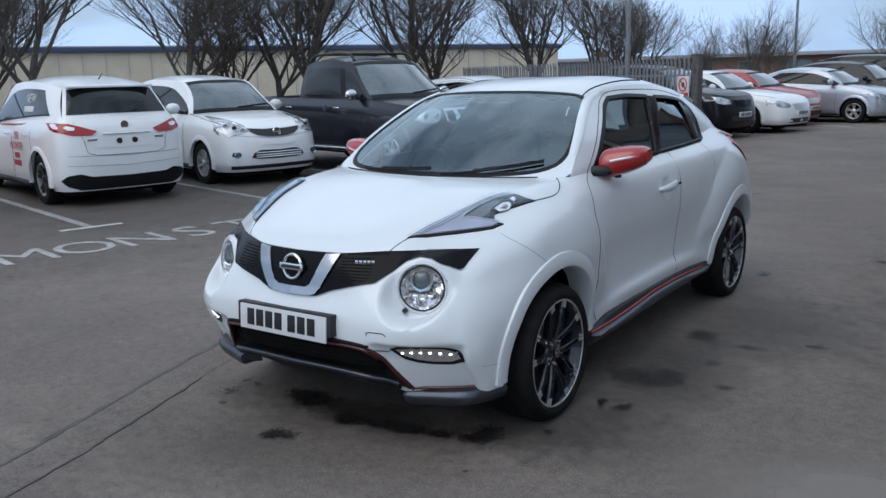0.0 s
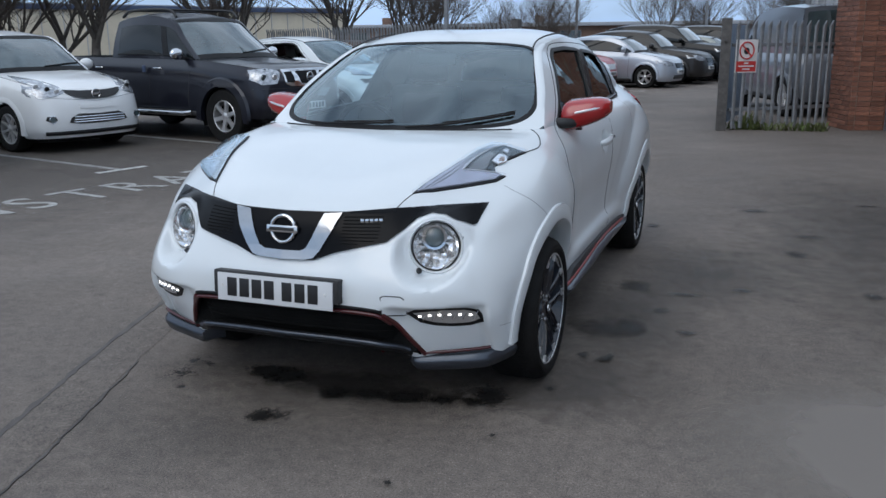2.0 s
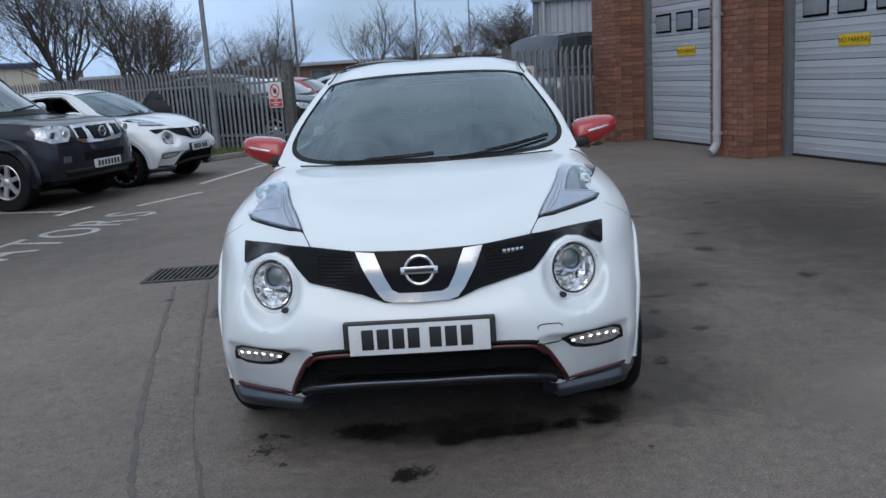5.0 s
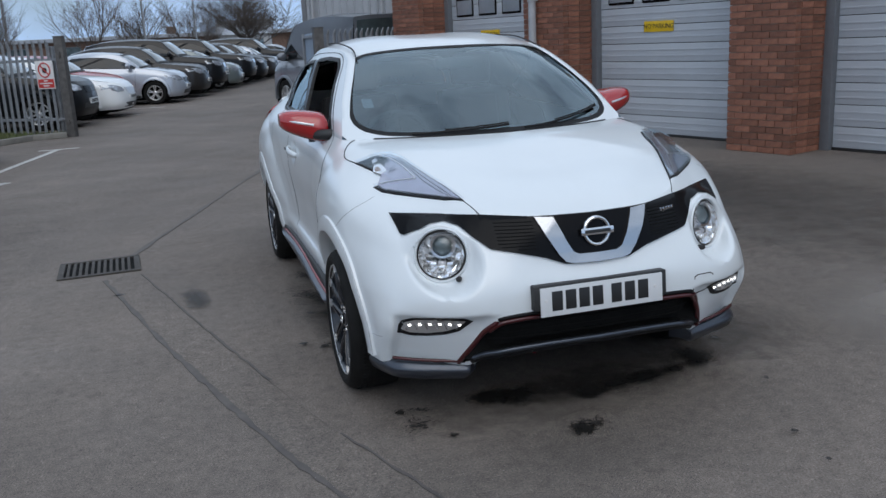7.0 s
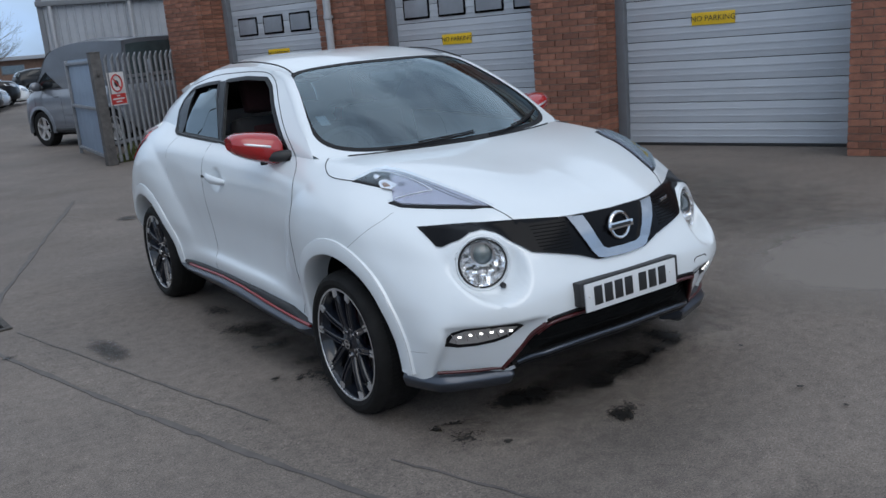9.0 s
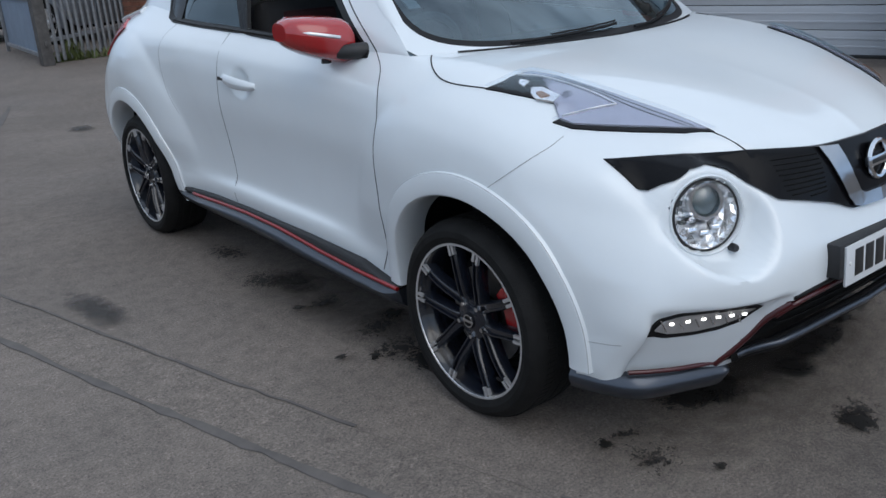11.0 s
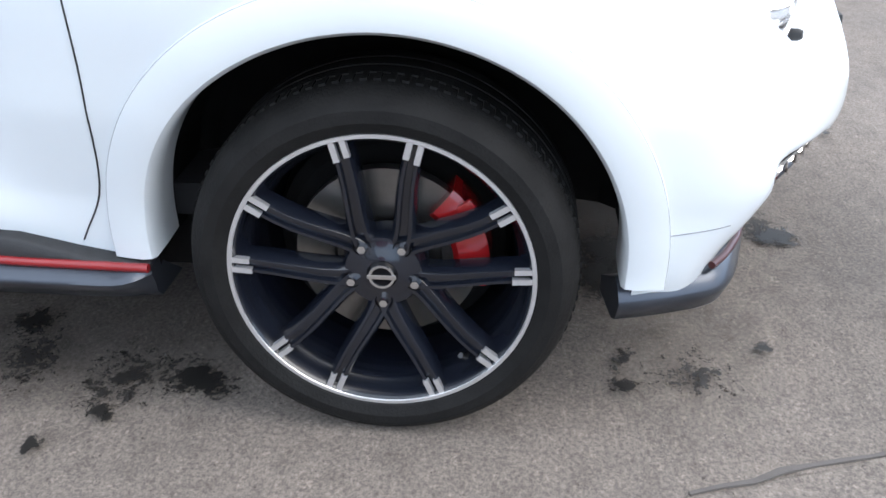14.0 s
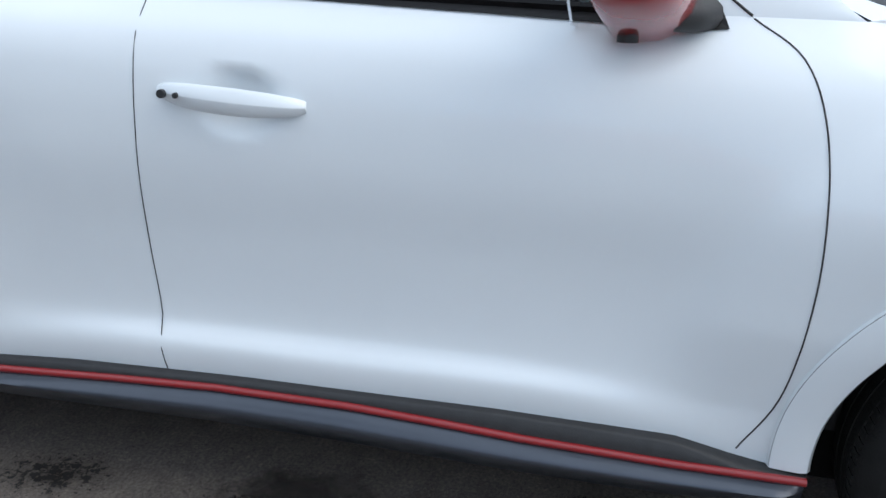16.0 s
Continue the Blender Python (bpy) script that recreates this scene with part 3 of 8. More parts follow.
WET = ((.97, .68, .17, .14), (1.10, .74, .075, .12), (1.0, 1.5, .09, .13), (1.30, 1.40, .10, .05), (1.60, 1.60, .06, .04), (1.20, 1.07, .045, .05), (1.37, .73, .04, .035), (-1.44, 1.68, .07, .25), (-1.90, 1.98, .04, .04),
       (-.22, 5.76, .1, .15), (.88, 3.23, .05, .08), (1.9, 2.6, .08, .1), (2.3, 1.7, .06, .06), (2.0, 3.2, .1, .06), (1.6, 4.1, .1, .07), (2.5, 4.6, .08, .05), (-.70, 1.35, .10, .16), (.05, -.42, .34, .12))
FAINT = ((-.1, -.98, 1.3, .45), (3.2, 2.6, 1.6, 2.4), (-.9, -2.2, 1.6, .8))
# broad damp; the discs under the car's nose and sill paint its shade
DAMP_SHADE = ((2.9, 3.4, 1.4, 3.2), (-6.6, 5.2, 3.6, 6.5), (.15, -.38, .95, .32), (1.05, .85, .40, .75), (1.35, 1.9, .5, .8), (-.72, .9, .16, .8), (1.0, -.1, .5, .4))
k = 0
for kind, mat, grow in ((FAINT, M_FAINTWET, 1.25), (DAMP_SHADE, M_DAMPSHADE, 1.25), (WET, M_DAMP, 1.6), (THIN, M_FLECK, 1.3), (DENSE, M_SPILL, 1.38)):
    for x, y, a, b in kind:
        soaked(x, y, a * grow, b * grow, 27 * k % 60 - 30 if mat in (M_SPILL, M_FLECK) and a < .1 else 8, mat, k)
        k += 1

# ---- the workshop: doors between brick piers ----
U = Vector((0.308, -0.951, 0)).normalized()        # along the front, towards the lane's near end
N = Vector((U.y, -U.x, 0))                          # out of the front
F0 = Vector((5.55, 4.55, 0))
FRONT = Matrix(((U.x, -N.x, 0, F0.x), (U.y, -N.y, 0, F0.y), (0, 0, 1, 0), (0, 0, 0, 1)))   # x along, y into the building
DOORW, PITCH = 2.76, 3.60
WALLH = 4.6


def pier(s0, width, depth, name):
    ob = solo(name, box((s0 + 0.012, -depth + 0.012, 0), (s0 + width - 0.012, 0.1, WALLH)), M_MORTAR, "red brick pier between two workshop doors", "brick pier", "brick piers", FRONT, "structure", 0)
    return ob


piers = [pier(k * PITCH - 0.90, 0.8425, 0.58, "wall_pier") for k in (-2, -1, 0, 1)]


def sectional_door(k, windows):
    d = thing("door_%d" % (k + 3), "closed grey sectional workshop door with a yellow notice", "garage door", "workshop doors", FRONT @ pose(k * PITCH, 0.05, 0), "structure")
    h, rows = 3.36, 14
    for r in range(rows):
        z0 = 0.03 + r * h / rows
        bm = box((0.05, 0, z0 + 0.004), (DOORW - 0.02, 0.04, z0 + h / rows - 0.004), 0.006)
        for zz in (0.33, 0.66):
            box((0.06, -0.006, z0 + h / rows * zz - 0.012), (DOORW - 0.03, 0.006, z0 + h / rows * zz + 0.012), 0.004, bm)
        part("panel", bm, M_DOOR, d)
    part("backing", box((0.03, 0.035, 0.0), (DOORW, 0.07, h)), M_SEAM, d)
    part("rubber_seal", box((0.04, -0.01, 0.0), (DOORW - 0.02, 0.03, 0.035), 0.006), M_PLASTIC, d)
    part("jamb", box((-0.06, -0.09, 0), (0.05, 0.08, h + 0.1), 0.006), M_FRAME, d)
    part("jamb", box((DOORW - 0.02, -0.09, 0), (DOORW + 0.03, 0.08, h + 0.1), 0.006), M_FRAME, d)
    part("lintel", box((-0.06, -0.09, h), (DOORW + 0.03, 0.08, h + 0.14), 0.006), M_FRAME, d)
    if windows:
        for i in range(4):
            x0 = 0.20 + i * 0.62
            w = part("vision_panel", box((x0, -0.012, 1.76), (x0 + 0.47, 0.01, 2.06), 0.02), M_BLACK, d, "black framed vision panel")
            part("pane", box((x0 + 0.03, -0.018, 1.79), (x0 + 0.44, -0.011, 2.03), 0.012), M_PANE, w)
    n = part("notice", box((0.86, -0.014, 1.38), (1.36, -0.004, 1.52), 0.002), M_YELLOW, d, "yellow notice with black lettering")
    bm = lettering("NO PARKING", 0.085, 0.001)
    bmesh.ops.transform(bm, matrix=pose(1.11, -0.0155, 1.45, 90, 0, 0), verts=bm.verts)
    part("lettering", bm, M_INK, n, smooth=0)
    return d


for k in (-2, -1, 0):
    sectional_door(k, k < 0)
solo("wall_upper", box((-8.1, 0.02, 3.5), (7.6, 0.35, WALLH)), M_MORTAR, "brick wall over the workshop doors", "wall", m=FRONT, kind="structure", smooth=0)
solo("wall_end", box((PITCH - 0.06, 0.0, 0), (7.6, 0.35, 3.5)), M_FARBRICK, "plain brick end wall of the workshop", "wall", m=FRONT, kind="structure", smooth=0)
solo("wall_side", box((-8.1, 0.35, 0), (-7.8, 9, WALLH)), M_FARBRICK, "brick side wall of the workshop", "wall", m=FRONT, kind="structure", smooth=0)
solo("workshop_roof", box((-8.2, -0.1, WALLH), (7.7, 9, WALLH + 0.25)), M_ROOF, "flat grey workshop roof edge", "roof", m=FRONT, kind="structure", smooth=0)

pipe = thing("downpipe", "grey plastic downpipe on the brick pier", "drainpipe", m=FRONT @ pose(-PITCH - 0.62, -0.66, 0))
part("pipe", cyl(0.055, 0.055, 4.2, 20, pose(0, 0, 2.32)), M_PIPE, pipe)
part("shoe", tube(((0, 0, 0.26), (0, 0, 0.18), (0, -0.05, 0.10), (0.0, -0.10, 0.06)), 0.058, 14), M_PIPE, pipe)
for z in (0.32, 1.9, 3.4):
    part("collar", cyl(0.066, 0.066, 0.05, 20, pose(0, 0, z)), M_PIPE, pipe)
    part("bracket", box((-0.03, 0.03, z - 0.02), (0.03, 0.09, z + 0.02)), M_PIPE, pipe)


# ---- palisade fences, gate posts, notices ----
def pale(h, w=0.068):
    """One galvanised pale: a bent strip with a triple-pointed head that leans out."""
    bm = bmesh.new()
    prof = ((-w / 2, 0.012), (-w / 4, -0.006), (w / 4, -0.006), (w / 2, 0.012))
    rows = []
    for z, k, lean in ((0.03, 1, 0), (h - 0.16, 1, 0), (h - 0.09, 1.25, -0.004), (h, 0.16, -0.03)):
        rows.append([bm.verts.new((x * k, y + lean, z)) for x, y in prof])
    for a, b in zip(rows, rows[1:]):
        for i in range(3):
            bm.faces.new((a[i], a[i + 1], b[i + 1], b[i]))
    r = bmesh.ops.extrude_face_region(bm, geom=bm.faces[:], use_keep_orig=True)
    for v in r["geom"]:
        if isinstance(v, bmesh.types.BMVert):
            v.co.y += 0.004
    return bm


def fence(name, a, b, h, gap=0.145, label="grey galvanised palisade fence"):
    a, b = Vector((*a, 0)), Vector((*b, 0))
    d = (b - a).normalized()
    m = Matrix(((d.x, -d.y, 0, a.x), (d.y, d.x, 0, a.y), (0, 0, 1, 0), (0, 0, 0, 1)))
    f = thing(name, label, "fence", "palisade fences", m)
    length = (b - a).length
    for z in (0.32, h - 0.36):
        part("rail", box((0, 0.015, z - 0.025), (length, 0.055, z + 0.025), 0.004), M_GALV, f)
    first = part("pale", pale(h), M_GALV, f, smooth=0)
    first.location.x = gap / 2
    n = int(length / gap)
    for i in range(1, n):
        o = first.copy()
        scene.collection.objects.link(o)
        o.location.x = gap * (i + 0.5)
        o.rotation_euler.y = random.uniform(-0.012, 0.012)
    for i in range(int(length / 2.75) + 1):
        x = min(i * 2.75 + 1.3, length - 0.1)
        part("post", box((x - 0.03, 0.056, 0), (x + 0.03, 0.12, h - 0.12), 0.004), M_GALV, f)
    return f


def gate_post(x, y, h, rz):
    p = thing("gate_post", "dark weathered steel gate post", "gate post", "gate posts", pose(x, y, 0, 0, 0, rz))
    part("shaft", box((-0.075, -0.075, 0), (0.075, 0.075, h), 0.008), M_POST, p)
    part("cap", box((-0.082, -0.082, h), (0.082, 0.082, h + 0.02), 0.006), M_POST, p)
    part("hinge", box((-0.02, -0.10, h * 0.8), (0.02, -0.07, h * 0.86), 0.004), M_POST, p)
    part("hinge", box((-0.02, -0.10, 0.25), (0.02, -0.07, 0.32), 0.004), M_POST, p)
    return p


def notice(m):
    """A prohibition notice: ring with a bar and a blot over a red text block."""
    s = thing("warning_sign", "white and red no entry notice fixed to the fence", "sign", "warning signs", m)
    w, h = 0.39, 0.50
    part("board", box((-w / 2, 0, 0), (w / 2, 0.006, h), 0.002), M_SIGNW, s)
    part("red_block", box((-w / 2 + 0.02, -0.003, 0.02), (w / 2 - 0.02, 0.001, 0.175)), M_SIGNR, s)
    ring = bmesh.new()
    for i in range(40):
        pass
    pts = [(0.125 * math.cos(2 * math.pi * i / 40), -0.004, 0.335 + 0.125 * math.sin(2 * math.pi * i / 40)) for i in range(40)]
    part("ring", tube(pts, 0.012, 6, closed=True), M_SIGNR, s)
    part("bar", box((-0.115, -0.007, -0.011), (0.115, -0.002, 0.011), m=pose(0, 0, 0.335, 0, 45, 0)), M_SIGNR, s)
    part("symbol", cyl(0.055, 0.05, 0.006, 9, pose(0.0, -0.001, 0.33, 90, 0, 0)), M_INK, s)
    for k, ww in enumerate((0.08, 0.28, 0.13)):
        part("text_bar", box((-ww / 2, -0.0055, 0.135 - k * 0.045), (ww / 2, -0.0025, 0.157 - k * 0.045)), M_SIGNW, s)
    return s


PR, PL = Vector((0.92, 10.78, 0)), Vector((-3.24, 13.75, 0))
gate_post(PR.x, PR.y, 1.68, 4)
gate_post(PL.x, PL.y, 1.78, -20)
FR_END = F0 + U * (-2 * PITCH - 0.86) + N * 0.5
fence("fence_gate_side", (PR.x + 0.12, PR.y + 0.02), FR_END.xy, 1.66)
FL_END = Vector((-13.5, 21.0, 0))
fence("fence_car_park", FL_END.xy, (PL.x - 0.12, PL.y + 0.08), 1.75)
fd = (FR_END - PR).normalized()
notice(Matrix(((fd.x, -fd.y, 0, PR.x + fd.x * 0.34 + fd.y * 0.06), (fd.y, fd.x, 0, PR.y + fd.y * 0.34 - fd.x * 0.06), (0, 0, 1, 0.88), (0, 0, 0, 1))))
gd = (PL - FL_END).normalized()
notice(Matrix(((gd.x, -gd.y, 0, PL.x - gd.x * 0.36 + gd.y * 0.07), (gd.y, gd.x, 0, PL.y - gd.y * 0.36 - gd.x * 0.07), (0, 0, 1, 0.88), (0, 0, 0, 1))))

gate = thing("open_gate", "open blue-grey sheet gate leaf beside the post", "gate", m=pose(PR.x + 0.02, PR.y + 0.16, 0, 0, 0, 86))
part("leaf", box((0, -0.01, 0.08), (2.6, 0.012, 1.62), 0.003), M_PANEL, gate)
for z in (0.12, 0.85, 1.56):
    part("gate_rail", box((0, 0.012, z - 0.025), (2.6, 0.05, z + 0.025), 0.004), M_GALV, gate)
for x in (0.03, 2.55):
    part("stile", box((x - 0.03, 0.012, 0.0), (x + 0.03, 0.062, 1.62), 0.004), M_GALV, gate)

weeds = bmesh.new()
rnd = random.Random(4)
for i in range(260):
    x, y = PR.x + fd.x * rnd.uniform(0.1, 1.9) + rnd.uniform(-0.06, 0.06), PR.y + fd.y * 0.5 + rnd.uniform(-0.12, 0.10)
    hh, a = rnd.uniform(0.04, 0.16), rnd.uniform(0, 6.28)
    if rnd.random() < 0.25:
        x = PR.x + 0.42 + rnd.uniform(-0.12, 0.12)
        hh = rnd.uniform(0.1, 0.3)
    dx, dy = math.cos(a) * 0.012, math.sin(a) * 0.012
    weeds.faces.new([weeds.verts.new(p) for p in ((x - dx, y - dy, 0), (x + dx, y + dy, 0), (x + dx * 2 + dy * 3, y + dy * 2 - dx * 3, hh * 0.7), (x + dy * 6, y - dx * 6, hh))])
solo("weeds", weeds, M_GRASS, "thin green weeds along the foot of the fence", "weeds", kind="stuff", smooth=0)

# grass verge with its kerb in front of the fence
K0, K1, K2 = Vector((-5.35, 11.9, 0)), Vector((-3.95, 13.6, 0)), Vector((-3.35, 13.75, 0))
verge = bmesh.new()
ring = [K0, K1, K2, PL + Vector((-0.1, 0.05, 0)), FL_END + Vector((0.3, -0.1, 0)), Vector((-12.0, 16.2, 0))]
f = verge.faces.new([verge.verts.new((p.x, p.y, 0.06)) for p in ring])
r = bmesh.ops.extrude_face_region(verge, geom=[f], use_keep_orig=True)
for v in r["geom"]:
    if isinstance(v, bmesh.types.BMVert):
        v.co.z = -0.01
solo("verge", verge, M_SOIL, "strip of soil and grass in front of the fence", "verge", kind="structure", smooth=0)
blades = bmesh.new()
ringxy = [(p.x, p.y) for p in ring]
while len(blades.faces) < 9000:
    x, y = rnd.uniform(-9, -3.2), rnd.uniform(11.9, 17.5)
    if inside((x, y), ringxy):
        a, hh = rnd.uniform(0, 6.28), rnd.uniform(0.03, 0.10)
        dx, dy = math.cos(a) * 0.008, math.sin(a) * 0.008
        blades.faces.new([blades.verts.new(p) for p in ((x - dx, y - dy, 0.055), (x + dx, y + dy, 0.055), (x + dy * 4, y - dx * 4, 0.06 + hh))])
solo("grass", blades, M_GRASS, "short rough grass on the verge", "grass", kind="stuff", smooth=0)
for a, b in ((Vector((-12.0, 16.2, 0)), K0), (K0, K1), (K1, K2)):
    d = (b - a).normalized()
    n = max(1, int((b - a).length / 0.9))
    for i in range(n):
        p, q = a.lerp(b, i / n), a.lerp(b, (i + 1) / n)
        L = (q - p).length
        m = Matrix(((d.x, -d.y, 0, p.x), (d.y, d.x, 0, p.y), (0, 0, 1, 0), (0, 0, 0, 1)))
        solo("kerb_stone", box((0.004, -0.12, 0), (L - 0.004, 0.0, 0.10), 0.012), M_KERB, "concrete kerb stone edging the grass verge", "kerb", "kerb stones", m, "structure")

# a pale film on the tarmac
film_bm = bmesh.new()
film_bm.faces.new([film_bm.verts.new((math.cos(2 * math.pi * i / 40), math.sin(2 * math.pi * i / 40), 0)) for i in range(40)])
pale_disc = solo("dried_patch", film_bm, M_PALEFILM, "pale patch on the worn tarmac", "stain", m=pose(2.75, -0.45, 0.0035), kind="structure", smooth=0)
pale_disc.scale = (1.45, 1.15, 1.0)

# metal-clad shed behind the fence
SH0 = Vector((2.3, 21.0, 0))
shed = thing("metal_shed", "tall grey metal-clad shed behind the fence", "shed", m=Matrix.Translation(SH0) @ pose(0, 0, 0, 0, 0, -17), kind="")
bm = bmesh.new()
rib, x = [], 0.0
while x < 9:
    rib += [(x, 0), (x + 0.13, 0), (x + 0.15, -0.03), (x + 0.18, -0.03)]
    x += 0.2
rows = [[bm.verts.new((px, py, z)) for px, py in rib] for z in (0.0, 5.2)]
for i in range(len(rib) - 1):
    bm.faces.new((rows[0][i], rows[0][i + 1], rows[1][i + 1], rows[1][i]))
part("front_cladding", bm, M_CLAD, shed, smooth=0)
part("side_wall", box((-0.04, 0.0, 0), (0.0, 12, 5.2)), M_CLAD, shed)
part("corner_flashing", box((-0.08, -0.06, 0), (0.05, 0.02, 5.25), 0.006), M_FRAME, shed)
part("gutter", box((-0.1, -0.14, 3.02), (9, -0.03, 3.14), 0.01), M_FRAME, shed)
part("shed_roof", box((-0.15, -0.15, 5.2), (9, 12, 5.35)), M_ROOF, shed)
part("downpipe", cyl(0.05, 0.05, 3.0, 14, pose(2.1, -0.1, 1.52)), M_PIPE, shed)
part("downpipe", cyl(0.05, 0.05, 3.0, 14, pose(0.22, -0.1, 1.52)), M_PIPE, shed)


# ---- lamp posts ----
def lamp_post(x, y, h, r, double=False):
    p = thing("lamp_post", "tall grey tapered steel lamp post", "lamp post", "lamp posts", pose(x, y, 0))
    part("door_section", cyl(r * 1.5, r * 1.4, 1.0, 14, pose(0, 0, 0.5)), M_GALV, p)
    part("shaft", cyl(r, r * 0.6, h - 1, 14, pose(0, 0, 1 + (h - 1) / 2)), M_GALV, p)
    for s in ((-1, 1) if double else (1,)):
        part("lantern", box((0.0, -0.12, h - 0.08), (0.7 * s, 0.12, h + 0.06), 0.03), M_GALV, p)
    return p


lamp_post(-5.05, 14.6, 8.0, 0.055)
lamp_post(-9.0, 46.0, 9.0, 0.08)
lamp_post(-2.5, 52.0, 9.0, 0.08, True)
lamp_post(1.0, 70.0, 9.0, 0.08, True)

# ---- far buildings ----
ware = thing("warehouse", "long cream warehouse with a blue roof fascia, far behind the trees", "warehouse", m=Matrix.Translation((-62, 14, 0)) @ pose(0, 0, 0, 0, 0, 62))
part("wall", box((-12, 0, 0), (60, 20, 3.6)), M_CREAM, ware)
part("fascia", box((-12.2, -0.3, 3.6), (60.2, 0.2, 3.95), 0.02), M_BLUE, ware)
bm = bmesh.new()
for i in range(48):
    box((-12 + i * 1.5, -0.05, 0.2), (-11.94 + i * 1.5, 0.0, 3.5), 0, bm)
part("wall_rib", bm, M_PALE, ware)
part("roof", box((-12.2, 0.2, 3.6), (60.2, 20, 4.05), 0.05), M_ROOF, ware)
far = thing("brick_building", "long low brown brick building in the distance", "building", m=pose(-70, 118, 0, 0, 0, 6))
part("wall", box((0, 0, 0), (95, 14, 3.0)), M_FARBRICK, far)
part("roof", box((-1, -1, 3.0), (96, 15, 3.5), 0.1), M_ROOF, far)
for i in range(14):
    w = part("window", box((4 + i * 6.4, -0.06, 1.2), (7 + i * 6.4, 0.02, 2.4), 0.03), M_FRAME, far)
    part("pane", box((4.15 + i * 6.4, -0.09, 1.3), (6.85 + i * 6.4, -0.055, 2.3)), M_GLASSCAR, w)
for i, x in enumerate((14, 38, 70)):
    part("chimney", box((x, 5, 3.5), (x + 1.2, 6.5, 4.6), 0.05), M_FARBRICK, far)
hut = thing("pale_house", "pale rendered house far down the lane", "house", m=pose(6.5, 92, 0, 0, 0, -8))
part("wall", box((-2.6, 0, 0), (2.6, 8, 2.7)), M_PALE, hut)
bm = bmesh.new()
v = [bm.verts.new(p) for p in ((-2.9, -0.4, 2.6), (2.9, -0.4, 2.6), (2.9, 8.4, 2.6), (-2.9, 8.4, 2.6), (-2.9, 4, 4.2), (2.9, 4, 4.2))]
for q in ((0, 1, 5, 4), (2, 3, 4, 5), (0, 4, 3), (1, 2, 5), (3, 2, 1, 0)):
    bm.faces.new([v[i] for i in q])
part("roof", bm, M_ROOF, hut, smooth=0)
for x in (-2.0, 0.8):
    part("window", box((x, -0.05, 1.0), (x + 1.2, 0.02, 2.1), 0.02), M_GLASSCAR, hut)

M_VEE = material("satin_chrome", (0.42, 0.43, 0.45), 0.14, metal=1.0, vary=0.05)
M_DKCHROME = material("dark_chrome", (0.05, 0.05, 0.052), 0.2, metal=0.6, vary=0.05)

# ---- the white crossover in the middle ----
HUBZ, ARCH_R, ARCHZ = 0.300, 0.378, 0.314
WB = 2.53


